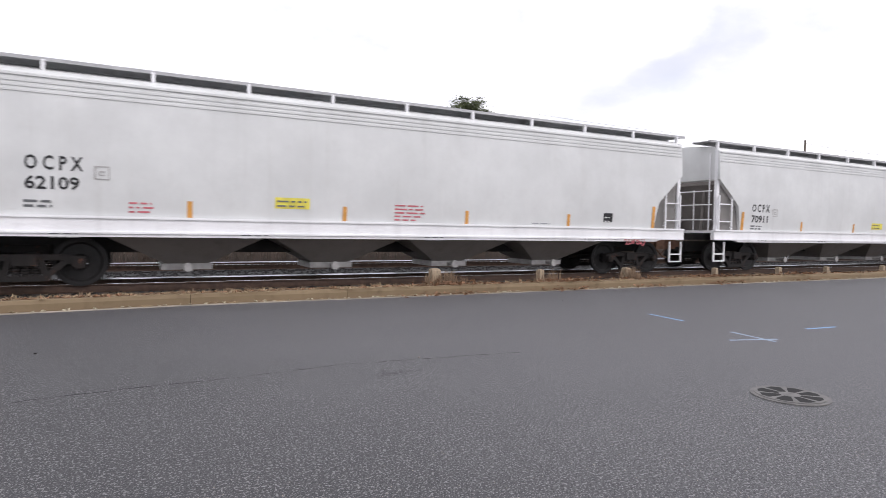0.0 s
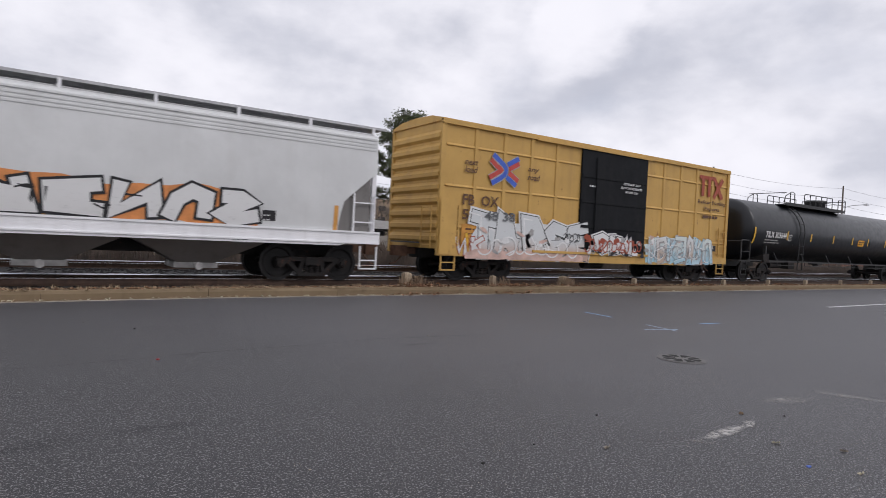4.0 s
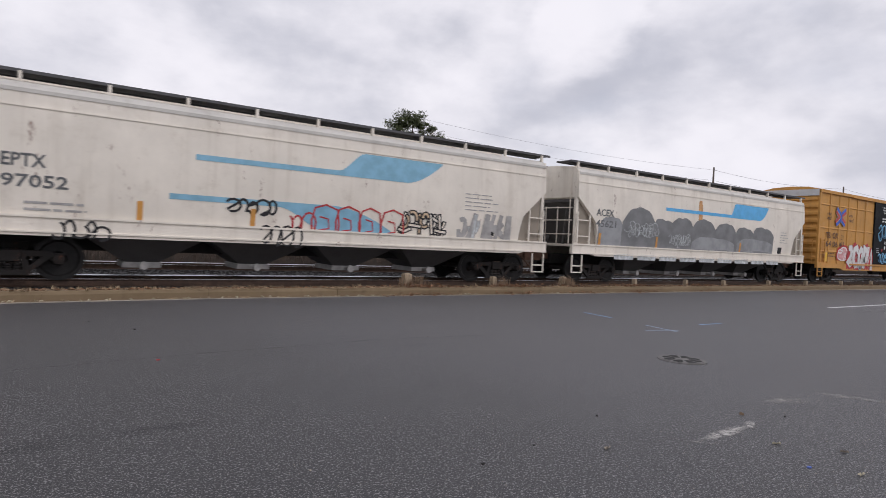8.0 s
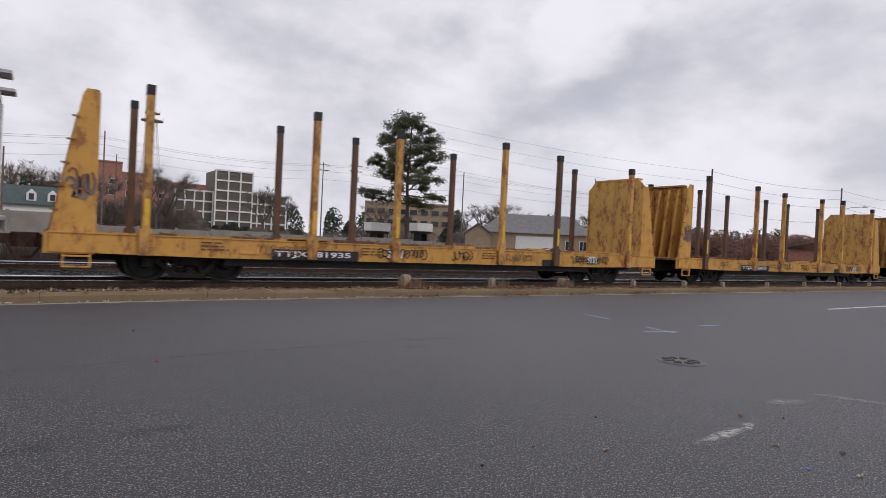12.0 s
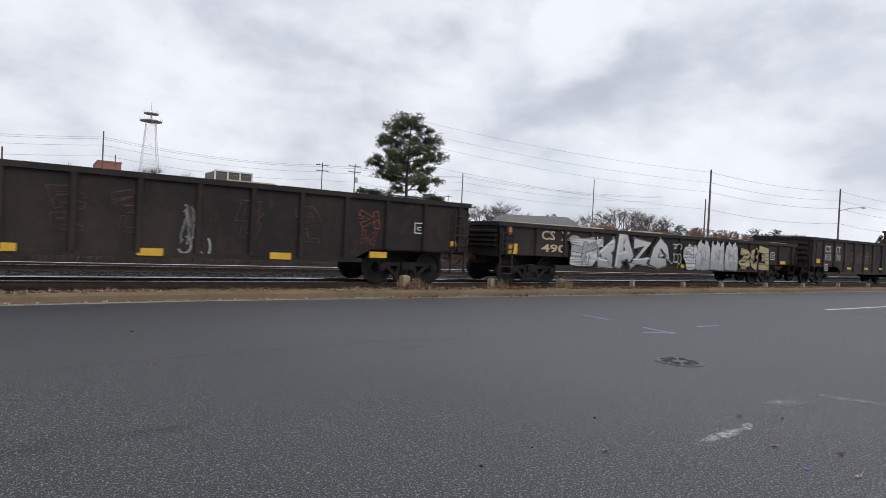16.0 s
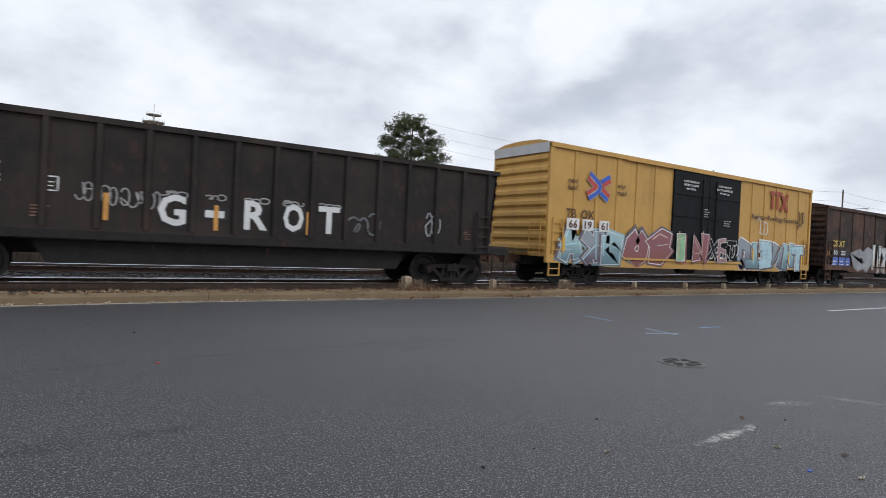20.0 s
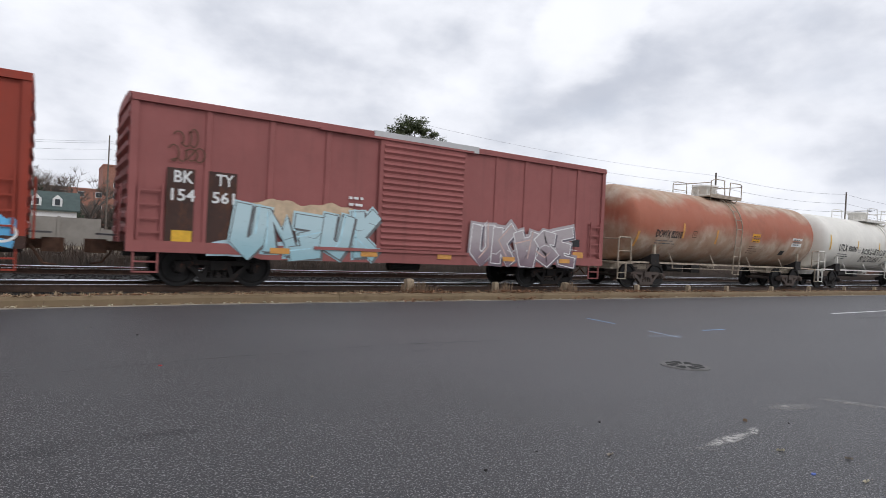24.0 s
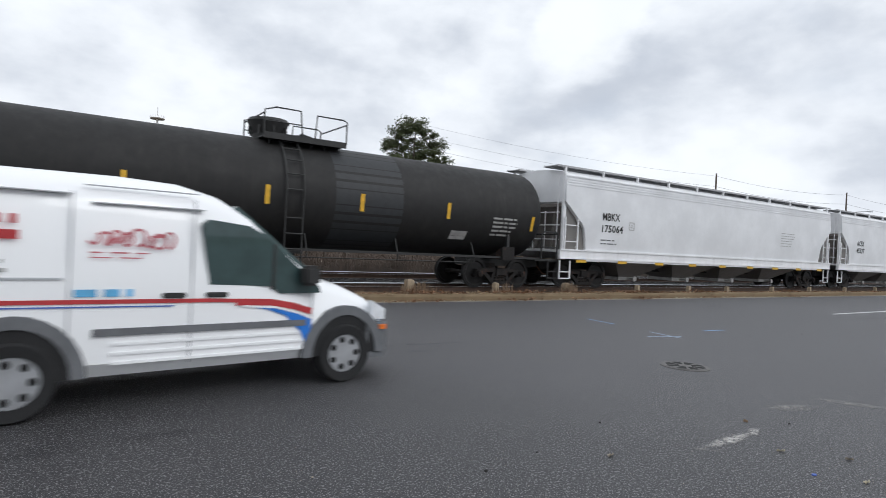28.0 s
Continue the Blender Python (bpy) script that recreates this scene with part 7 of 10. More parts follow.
        if rails == "long":
            m = a + (b2 - a) * .28
            pipe(bm, [(a - .25, s * .96, zt + .05), (a - .1, s * .96, ht - .25), (a + .5, s * .96, ht), (a + .8, s * .96, ht - .05), (a + .85, s * .96, zt)], .022, 6)
            pipe(bm, [(a + .35, s * .96, zt), (a + .4, s * .96, ht - .05)], .02, 6)
            pipe(bm, [(m, s * .96, zt), (m, s * .96, ht - .08), (m + .1, s * .96, ht), (b2 - 1.6, s * .96, ht)], .022, 6)
            for q in range(5):
                x = m + (b2 - 1.6 - m) * (q + 1) / 5
                rod(bm, (x, s * .96, zt), (x, s * .96, ht), .02, 6)
            pipe(bm, [(b2 - .9, s * .96, zt), (b2 - .85, s * .96, ht - .05), (b2 - .1, s * .96, ht), (b2, s * .96, ht - .05), (b2, s * .96, zt)], .022, 6)
            pipe(bm, [(m, s * .96, zt + .32), (b2, s * .96, zt + .32)], .016, 6)
        elif rails == "hoops":
            q = a if s < 0 else b2
            d = .78 if s < 0 else -.62
            top = ht if s < 0 else ht - .1
            pipe(bm, [(q + d, -.6, zt - .05), (q + d, -.6, top - .12), (q + d * .9, -.6, top), (q + d * .35, -.6, top), (q, -.42, top - .04), (q, .42, top - .04), (q + d * .35, .6, top), (q + d * .9, .6, top), (q + d, .6, top - .12), (q + d, .6, zt - .05)], .024, 6)
            for y in (-.42, .42):
                rod(bm, (q + d * .12, y, zt - .05), (q + d * .12, y, top - .03), .022, 6)
            pipe(bm, [(q + d, -.6, zt + .34), (q + d * 1.5, -.6, zt + .34)], .018, 6)
        else:
            pipe(bm, [(a, s * .96, zt), (a, s * .96, ht - .1), (a + .3, s * .96, ht), (a + (b2 - a) * .42, s * .96, ht), (a + (b2 - a) * .45, s * .96, zt)], .022, 6)
            pipe(bm, [(a + (b2 - a) * .6, s * .96, zt), (a + (b2 - a) * .62, s * .96, ht - .05), (b2 - .1, s * .96, ht - .05), (b2, s * .96, ht - .1), (b2, s * .96, zt)], .022, 6)
            pipe(bm, [(a, s * .96, zt + .35), (a + (b2 - a) * .44, s * .96, zt + .35)], .016, 6)
        part("handrail", bm, hard, car)
    for q in (a, b2) if rails != "hoops" else ():
        bm = BM()
        pipe(bm, [(q, -.96, zt + .55), (q, .96, zt + .55)], .02, 6)
        part("handrail_end", bm, hard, car)
    x = L * dome
    bm = BM()
    up = .46 if rails != "hoops" else .14
    rod(bm, (x, 0, zt - .1), (x, 0, zt + up * .26), .42, 20)
    rod(bm, (x, 0, zt + up * .26), (x, 0, zt + up), .42, 20, .55)
    rod(bm, (x, 0, zt + up), (x, 0, zt + up + .08), .57, 20, .52)
    for i in range(8):
        q = i * math.pi / 4
        rod(bm, (x + .5 * math.cos(q), .5 * math.sin(q), zt + up * .2), (x + .5 * math.cos(q), .5 * math.sin(q), zt + up * .7), .035, 6)
    part("manway", bm, hat, car, smooth=35)
    bm = BM()
    if rails == "hoops":
        rod(bm, (x + .72, -.1, zt - .1), (x + .72, -.1, zt + .42), .27, 16)
        rod(bm, (x + .72, -.1, zt + .42), (x + .72, -.1, zt + .47), .29, 16)
    else:
        rod(bm, (x + 1.0, 0, zt - .1), (x + 1.0, 0, zt + .22), .26, 14)
        rod(bm, (x + 1.0, 0, zt + .2), (x + 1.0, 0, zt + .28), .10, 10)
    part("valve_housing", bm, hat, car, smooth=35)
    lx = L * (ladder_at if ladder_at is not None else dome - .02)
    bm = BM()
    for s in (0, .46):
        arc_pts = [(lx + s, -(R + .09) * math.sin(radians(q)), zc + (R + .09) * math.cos(radians(q))) for q in range(20, 101, 10)] + [(lx + s, -1.5, .62)]
        pipe(bm, arc_pts, .024, 6)
    for i in range(9):
        if i < 5:
            q = radians(28 + 15 * i)
            y, z = -(R + .09) * math.sin(q), zc + (R + .09) * math.cos(q)
        else:
            y, z = -1.55, 2.2 - .40 * (i - 4)
        rod(bm, (lx, y, z), (lx + .46, y, z), .02, 6)
    part("ladder", bm, hard, car)
    truck(car, 1.7, truck_mat)
    truck(car, L - 1.7, truck_mat)
    couplers_at(car, -.45, L + .45)
    return car, side


def couplers_at(car, a, b2):
    place("coupler", coupler_mesh(), car, (b2 - .25, 0, 0))
    place("coupler", coupler_mesh(), car, (a + .25, 0, 0), (0, 0, 180))


# ----- bulkhead flat car with stakes -----
def stake_flat(name, label, L, stakes, body="flat_yellow", seed=0):
    car = tagged(new(name), label, "freight car", "cars of the train")
    rng = random.Random(seed)
    zd = 1.06

    def side(z):
        return -1.47
    for s in (-1, 1):
        bm = BM()
        prism(bm, [(.0, .66), (.0, zd), (L, zd), (L, .66), (L - 3.4, .60), (3.4, .60)], "y", s * 1.34, s * 1.45)
        web = part("side_sill", bm, body, car)
        bm = BM()
        a, b2 = sorted((s * 1.34, s * 1.475))
        bx(bm, 0, L, a, b2, zd + .002, zd + .03)
        part("top_flange", bm, body, web)
        bm = BM()
        bx(bm, 3.6, L - 3.6, s * 1.25 - .04, s * 1.25 + .04, .42, .62)
        part("lower_rail", bm, "chassis", car)
    bm = BM()
    bx(bm, .02, L - .02, -1.34, 1.34, zd - .10, zd - .02)
    part("deck", bm, "flat_rusty", car)
    k = 0
    for i in range(9):
        x = 2.6 + (L - 5.2) * i / 8
        bm = BM()
        bx(bm, x - .1, x + .1, -1.3, 1.3, zd - .02, zd + .08)
        part("bunk", bm, "flat_rusty", car)
    bm = BM()
    bx(bm, .2, L - .2, -.35, .35, .45, .95)
    part("centre_sill", bm, "chassis", car)
    for e in (0, 1):
        X = (lambda d: d) if e == 0 else (lambda d: L - d)
        bm = BM()
        prism(bm, [(-1.38, zd), (-1.38, 3.78), (-1.12, 4.08), (1.12, 4.08), (1.38, 3.78), (1.38, zd)], "x", *sorted((X(.70), X(.80))))
        part("bulkhead_wall", bm, "bulkhead_rust", car)
        for y in (-1.40, 1.36):
            bm = BM()
            hi = .0 if e == 0 else .36
            prism(bm, [(X(-.10), .62), (X(-.10), zd), (X(.0), zd + .05), (X(.50), 4.02 - hi), (X(.58), 4.17 - hi), (X(.80), 4.17 - hi), (X(.84), 4.08 - hi), (X(.84), .62)], "y", y, y + .05)
            side_plate = part("bulkhead_side", bm, body, car)
            if y < 0:
                for z in (1.55, 2.05, 2.55, 3.05, 3.55):
                    bm = BM()
                    w = .5 * (z - zd) / 2.95
                    a, b2 = sorted((X(w - .10), X(w + .06)))
                    bx(bm, a, b2, y - .04, y - .002, z - .02, z + .02)
                    part("rung", bm, "flat_rusty", side_plate)
        for y in (-.9, -.45, 0, .45, .9):
            bm = BM()
            prism(bm, [(X(.06), zd), (X(.52), 3.95), (X(.70), 4.0), (X(.70), zd)], "y", y - .05, y + .05)
            part("bulkhead_rib", bm, body, car)
        bm = BM()
        a, b2 = sorted((X(.54), X(.82)))
        bx(bm, a, b2, -1.10, 1.10, 4.085, 4.15)
        part("bulkhead_cap", bm, body if e else "flat_rusty", car)
        stirrup(car, X(.25) if e == 0 else X(.25) - .5, -1.44, .5, body, .7)
    for x, h in stakes:
        for s in (-1, 1):
            hh = h * rng.uniform(.97, 1.02)
            mat = "stake_yellow" if rng.random() < ((.9 if s < 0 else .15) if body == "flat_yellow" else (.25 if s < 0 else 0)) else "stake_worn"
            bm = BM()
            bx(bm, x - .13, x + .13, s * 1.47 - .10, s * 1.47 + .10, .62, 1.22)
            bx(bm, x - .085, x + .085, s * 1.47 - .09, s * 1.47 + .07, 1.22, hh - .22)
            stake = part("stake", bm, mat, car, bevel=.012)
            bm = BM()
            bx(bm, x - .09, x + .09, s * 1.47 - .095, s * 1.47 + .075, hh - .22, hh)
            part("stake_tip", bm, "paint_black", stake)
            if s < 0:
                panel("reflector", x - .05, 1.3, .10, .6, lambda z: -1.565, "reflector_yellow", stake)
    for i in range(14):
        bm = BM()
        x = 1.6 + (L - 4.0) * (i + rng.random()) / 14
        w, h = rng.uniform(.5, 1.4), rng.uniform(.04, .13)
        bx(bm, x, x + w, -1.2, -1.2 + rng.uniform(.1, .3), zd - .02, zd + h)
        part("deck_bearer", bm, rng.choice(("flat_rusty", "stake_worn", body)), car, bevel=.01)
    for i in range(4):
        bm = BM()
        x = 3 + (L - 6) * (i + .3) / 4
        pts = [(x + .35 * q, -1.2 + .5 * q + .2 * math.sin(q * 2 + i), zd + .10 + .04 * math.sin(3 * q + i)) for q in np.linspace(0, 4, 12)]
        pipe(bm, [Vector(p) for p in pts], .015, 5)
        part("tie_down_strap", bm, "stake_worn", car)
    truck(car, 2.8)
    truck(car, L - 2.8)
    couplers(car, L)
    return car, side


# ----- gondola -----
def gondola(name, label, L, body, zt=2.42, zb=.64, posts=13, fish=True, load=False, deep_end=False, truck_x=1.9, slope=0.0, W=1.46, tuck=0.0):
    car = tagged(new(name), label, "freight car", "cars of the train")

    def side(z):
        return -W - .005
    a, b2 = slope, L - slope
    for s in (-1, 1):
        bm = BM()
        z0 = zb + .38 if fish else zb
        pts = [(a, zt), (b2, zt), (L if not tuck else b2 - tuck, z0), (L - 3.3, z0 if not fish else zb + .36), (L - 4.0, zb), (4.0, zb), (3.3, zb + .36 if fish else z0), (0 if not tuck else a + tuck, z0)]
        prism(bm, pts, "y", s * (W - .03), s * W)
        part("side_sheet", bm, body, car)
        bm = BM()
        bx(bm, a - .04, b2 + .04, s * W - .09, s * W + .09, zt - .06, zt + .07)
        part("top_chord", bm, body, car)
        bm = BM()
        bx(bm, 3.6 if fish else .05, L - 3.6 if fish else L - .05, s * W - .05, s * W + .06, zb - .02, zb + .10)
        part("bottom_chord", bm, body, car)
        for i in range(posts):
            x = a + .35 + (b2 - a - .7) * i / (posts - 1)
            lo = zb + .38 if fish and (x < 3.7 or x > L - 3.7) else zb + .08
            bm = BM()
            prism(bm, [(x - .09, s * W), (x - .05, s * (W + .085)), (x + .05, s * (W + .085)), (x + .09, s * W)], "z", lo, zt - .05)
            part("side_post", bm, body, car)
    bm = BM()
    bx(bm, .05, L - .05, -W + .03, W - .03, .95, 1.02)
    part("floor", bm, body, car)
    for e in (0, 1):
        X = (lambda d: d) if e == 0 else (lambda d: L - d)
        foot, low = (slope + tuck, zb) if tuck else (.02, .9)
        bm = BM()
        loft(bm, [[(X(slope), -W, zt), (X(slope), W, zt), (X(slope + .06), W, zt), (X(slope + .06), -W, zt)], [(X(foot), -W, low), (X(foot), W, low), (X(foot + .06), W, low), (X(foot + .06), -W, low)]])
        part("end_sheet", bm, body, car)
        nn = 4 if zt < 3 else 6
        for i in range(nn):
            z = 1.15 + (zt - 1.35) * (i + .3) / nn
            h = (zt - 1.3) / nn
            o = slope * (z - .9) / (zt - .9) if not tuck else slope + tuck * (zt - z) / (zt - zb)
            bm = BM()
            prism(bm, [(X(o + .02), z), (X(o - .09), z + h * .2), (X(o - .09), z + h * .5), (X(o + .02), z + h * .7)], "y", -W + .05, W - .05)
            part("end_rib", bm, body, car)
        bm = BM()
        q0, q1 = sorted((X(slope - .06), X(slope + .10)))
        bx(bm, q0, q1, -W, W, zt - .05, zt + .07)
        part("end_chord", bm, body, car)
        rung = slope + tuck + .12 if tuck else .12
        ladder(car, X(rung) if e == 0 else X(rung) - .45, -W - .05, 1.05, min(zt - .2, 2.3), .45, body, 4)
        stirrup(car, X(.12) if e == 0 else X(.12) - .5, -W - .02, .5, body, 1.05)
    bm = BM()
    bx(bm, .2, L - .2, -.3, .3, .62, .97)
    part("centre_sill", bm, "chassis", car)
    if load:
        rng = random.Random(7)
        for i in range(9):
            x0 = a + .5 + (b2 - a - 1) * i / 9
            bm = BM()
            h = zt + rng.uniform(.02, .13)
            bx(bm, x0, x0 + (b2 - a - 1) / 9 * rng.uniform(.8, .98), -W + .12, W - .12, zt - .7, h)
            part("load_slab", bm, "gon_load", car)
    truck(car, truck_x)
    truck(car, L - truck_x)
    couplers(car, L)
    return car, side
# ---------- the train: each car with its lettering, and how far along it rides ----------
TRAIN = []


def ride(car, s):
    TRAIN.append((car, s))
    return car


def cross_badge(car, x, z, w, h, side):
    """A crossed badge of red and blue bands."""
    def trace(mat, pts, wd, lift):
        fine = []
        for p, q in zip(pts, pts[1:]):
            fine += [(p[0] + (q[0] - p[0]) * k / 4, p[1] + (q[1] - p[1]) * k / 4) for k in range(4)]
        p, f = ribbon([(w * a, h * b2) for a, b2 in fine + [pts[-1]]], wd * h)
        on_side("badge_band", p, f, x, z, side, mat, car, lift)
    blue, red = "paint_badge_blue", "paint_badge_red"
    for line in ([(.13, .95), (.36, .76), (.50, .64), (.56, .55), (.56, .45), (.50, .35), (.36, .22), (.11, .06)], [(.06, .78), (.26, .60), (.43, .50), (.26, .38), (.03, .22)], [(.60, .68), (.97, .93)], [(.66, .56), (.99, .77)], [(.66, .44), (.97, .21)], [(.58, .30), (.91, .06)]):
        trace("paint_dim", line, .20, .008)
    trace(blue, [(.13, .95), (.36, .76), (.50, .64), (.56, .55), (.56, .45), (.50, .35), (.36, .22), (.11, .06)], .15, .012)
    trace(red, [(.06, .78), (.26, .60), (.43, .50), (.26, .38), (.03, .22)], .15, .010)
    trace(blue, [(.60, .68), (.97, .93)], .15, .012)
    trace(red, [(.66, .56), (.99, .77)], .15, .010)
    trace(red, [(.66, .44), (.97, .21)], .15, .010)
    trace(blue, [(.58, .30), (.91, .06)], .15, .012)


def maker_mark(car, x, z, w, h, side):
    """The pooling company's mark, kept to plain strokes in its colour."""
    for k, (a, b2, wd) in enumerate((((0, .93), (.66, .93), .16), ((.16, .9), (.16, .1), .15), ((.42, .9), (.42, .1), .15), ((.62, .95), (1.0, .05), .15), ((.62, .05), (1.0, .95), .15))):
        p, f = ribbon([(a[0] * w, a[1] * h), (b2[0] * w, b2[1] * h)], wd * (h if a[1] == b2[1] else w * .8))
        on_side("mark_stroke", p, f, x, z, side, "paint_brownred", car, .010 + .002 * k)


DOOR_RULE = ("CLOSE AND LOCK", "BOTH DOORS BEFORE", "MOVING CAR")


def door_words(x, z, w, side, car, k=1.0, said=DOOR_RULE):
    for i, text in enumerate(said):
        f = len(text) / 17
        words(text, x + w * (1 - f) / 2, z + (.30 - .15 * i) * k, w * f, .085 * k, side, "paint_white", car)


bside = lambda z: -1.47 - .074


# grey covered hoppers at the head
def grey_hopper(label, L, mark, number, s, seed, up=0.0, sign=9.1):
    car, side = covered_hopper("covered_hopper", label, L, "hopper_grey", "hopper_sill")
    ride(car, s)
    words(mark, 1.82, 2.0 + up, .92, .27, side, "paint_black", car)
    words(number, 1.82, 1.64 + up, .86, .25, side, "paint_black", car)
    boxmark(2.92, 1.86 + up, .26, side, "paint_dim", car)
    bars(1.80, 1.50 + up * .5, .6, 2, side, "paint_darkgrey", car, seed=seed)
    reflectors(car, [(1.30, 1.37)], side, "reflector_orange", .62, .13)
    reflectors(car, [(4.55, 1.37), (7.82, 1.37), (11.03, 1.37), (14.28, 1.37)], side, "reflector_orange", .34, .10)
    reflectors(car, [(L - 1.40, 1.37)], side, "reflector_orange", .66, .12)
    panel("warning_sign", sign, 1.62 if up else 1.52, .76, .24, side, "sign_yellow", car)
    bars(sign + .04, 1.76 if up else 1.66, .66, 2, lambda z: side(z) - .01, "paint_darkgrey", car, .1, .035, seed + 1)
    panel("label_plate", 15.6, 1.52, .34, .26, side, "paint_black", car)
    bars(15.63, 1.64, .28, 2, lambda z: side(z) - .012, "paint_white", car, .11, .03, seed)
    for x in (2.2, 5.6, 9.9, 14.9):
        bars(x, 1.02, .6, 2, lambda z: -1.535, "paint_darkgrey", car, .07, .02, seed + int(x))
    bars(13.1, 1.42, .7, 2, side, "paint_grey", car, .1, .03, seed + 4)
    return car, side


car, side = grey_hopper("light grey covered hopper, clean, with white side sill", 18.9, "O C P X", "62109", -2.13, 1, .2, 6.3)
bars(3.5, 1.62, .55, 3, side, "paint_rose", car, .085, .035, 3)
bars(9.1, 1.76, .85, 5, side, "paint_rose", car, .085, .035, 5)
tag(16.4, .86, .8, .22, lambda z: -1.54, "paint_rose", car, 9, .03)
car, side = grey_hopper("light grey covered hopper, clean, with brown outlet bays", 18.9, "O C P X", "70911", 18.17, 2)
car, side = grey_hopper("light grey covered hopper with thin black sprayed scrawls", 18.9, "O C P X", "62226", 38.6, 3)
tag(3.0, 1.36, 1.3, .62, side, "paint_black", car, 31, .04, 6)
tag(3.1, 1.5, 1.1, .4, side, "paint_black", car, 37, .03, 5)
tag(5.0, 1.45, 1.5, .6, side, "paint_black", car, 32, .035, 6)
tag(5.1, 1.3, 1.3, .4, lambda z: side(z) - .03, "paint_black", car, 38, .03, 4)
tag(8.1, 1.34, 1.15, .24, side, "paint_sky", car, 33, .035)
bars(9.35, 1.82, .75, 5, side, "paint_rose", car, .10, .04, 7)
tag(11.6, 1.38, 1.4, .62, side, "paint_black", car, 34, .035, 5)
tag(11.8, 1.2, 1.0, .6, lambda z: side(z) - .03, "paint_black", car, 35, .03, 4)
tag(14.5, 1.2, 1.1, .6, side, "paint_black", car, 36, .035)
car, side = grey_hopper("light grey covered hopper with an orange and black graffiti piece", 18.9, "D C P X", "62374", 59.05, 4)
blob(7.3, 1.34, 8.2, .95, side, "paint_orange", car, 4)
burner("AHRENUS", 7.6, 1.36, 8.0, .88, lambda z: side(z) - .01, ["fade_white"], "paint_black", car, 44, .34, .06)


# box cars of the pool
def pool_box(label, L, number, s, mat, zt, door, doors, rows=True, mark="TB  OX"):
    car, side = box_car("box_car", label, L, mat, zt, .78, door, doors, end_band="roof_silver" if doors > 1 else "", ribs=1.15, roof_mat=mat, rows=rows)
    ride(car, s)
    words("next", .88, 3.60, .5, .16, side, "paint_brown", car, .25)
    words("load", .88, 3.36, .5, .20, side, "paint_brown", car, .25)
    words("any", 3.45, 3.60, .5, .16, side, "paint_brown", car, .25)
    words("road", 3.45, 3.36, .55, .20, side, "paint_brown", car, .25)
    cross_badge(car, 1.80, 3.06, 1.27, 1.02, side)
    words(mark, .86, 2.36, 1.42, .34, side, "paint_brown", car)
    if number:
        words(number, .86, 1.92, 2.1, .32, side, "paint_brown", car)
    maker_mark(car, L - 4.1 if doors > 1 else L - 2.25, 3.55, 1.7, .95, side)
    return car, side


car, side = pool_box("yellow ribbed box car with a black door, heavy silver graffiti", 15.3, "50 48 38", 79.9, "box_yellow_fresh", 4.88, (5.95, 9.6), 1, True, "FB  OX")
words("Railcar Pooling", 13.0, 3.28, 2.05, .20, side, "paint_brown", car)
words("Experts", 13.5, 3.0, 1.1, .20, side, "paint_brown", car)
bars(13.4, 2.72, 1.1, 1, side, "paint_brown", car, .1, .12, 2)
blob(1.18, .70, 5.0, 1.34, bside, "fade_blush", car, 5, .0025, "graffiti_ground")
burner("TARSE", 1.12, .70, 5.25, 1.46, bside, ["fade_blush"], "paint_black", car, 51, .33, .026, "fade_white", .05, "", (0, 0), "paint_white", 1.2)
words("48 38", 1.69, 1.93, 1.26, .30, lambda z: side(z) - .065, "paint_darkgrey", car)
blob(1.0, .70, 5.2, .34, lambda z: bside(z) - .024, "paint_rosy", car, 56, .001, "graffiti_ground")
patches(1.4, .8, 4.6, .9, lambda z: bside(z) - .026, ["paint_rosy", "paint_dim", "paint_white"], car, 58, 10, .22)
tag(1.5, .82, 4.4, .62, lambda z: bside(z) - .022, "paint_white", car, 61, .05, 9)
tag(5.2, 1.35, .8, .35, lambda z: bside(z) - .022, "paint_black", car, 62, .03, 5)
burner("NK", .62, .78, 1.1, .62, bside, ["fade_white"], "paint_brownred", car, 63, .22, .03)
blob(9.7, .70, 4.5, 1.15, bside, "fade_ice", car, 64, .0025, "graffiti_ground")
patches(9.7, .72, 4.4, 1.15, bside, ["paint_dim", "fade_ice", "paint_rosy", "paint_white", "paint_frost"], car, 65, 26, .34, .003)
burner("NBKEARU", 9.75, .72, 4.35, 1.2, bside, ["fade_ice", "fade_chrome", "paint_frost"], "paint_darkgrey", car, 52, .24, .014, "", .10, "paint_dim", (.06, -.05), "paint_white", 1.3)
tag(9.8, .8, 4.2, .8, lambda z: bside(z) - .026, "paint_white", car, 66, .035, 9)
tag(9.9, .95, 4.0, .5, lambda z: bside(z) - .026, "paint_grey", car, 67, .03, 8)
dside = lambda z: side(z) - .10
burner("CAM", 6.75, .98, 2.1, .82, dside, ["fade_white"], "paint_black", car, 54, .36, .03, "paint_white", .04)
patches(6.2, .92, 3.2, .75, dside, ["paint_brownred", "paint_white", "paint_dim", "paint_black"], car, 68, 16, .22, .014)
tag(6.2, 1.06, 3.1, .5, lambda z: dside(z) - .012, "paint_brownred", car, 53, .05)
tag(6.6, 1.05, 2.4, .3, dside, "paint_dim", car, 59, .04)
door_words(8.0, 3.32, 1.2, dside, car)
bars(6.3, 3.4, .4, 1, dside, "paint_white", car, .13, .06, 4)
panel("end_patch", .02, .82, .6, 1.7, lambda z: side(z) - .045, "box_yellow_fresh", car, .03)
panel("end_patch", .86, 1.0, .9, .78, lambda z: side(z) - .004, "patch_amber", car, .004)
bars(1.0, 1.6, .6, 2, lambda z: side(z) - .012, "paint_brown", car, .14, .05, 2)
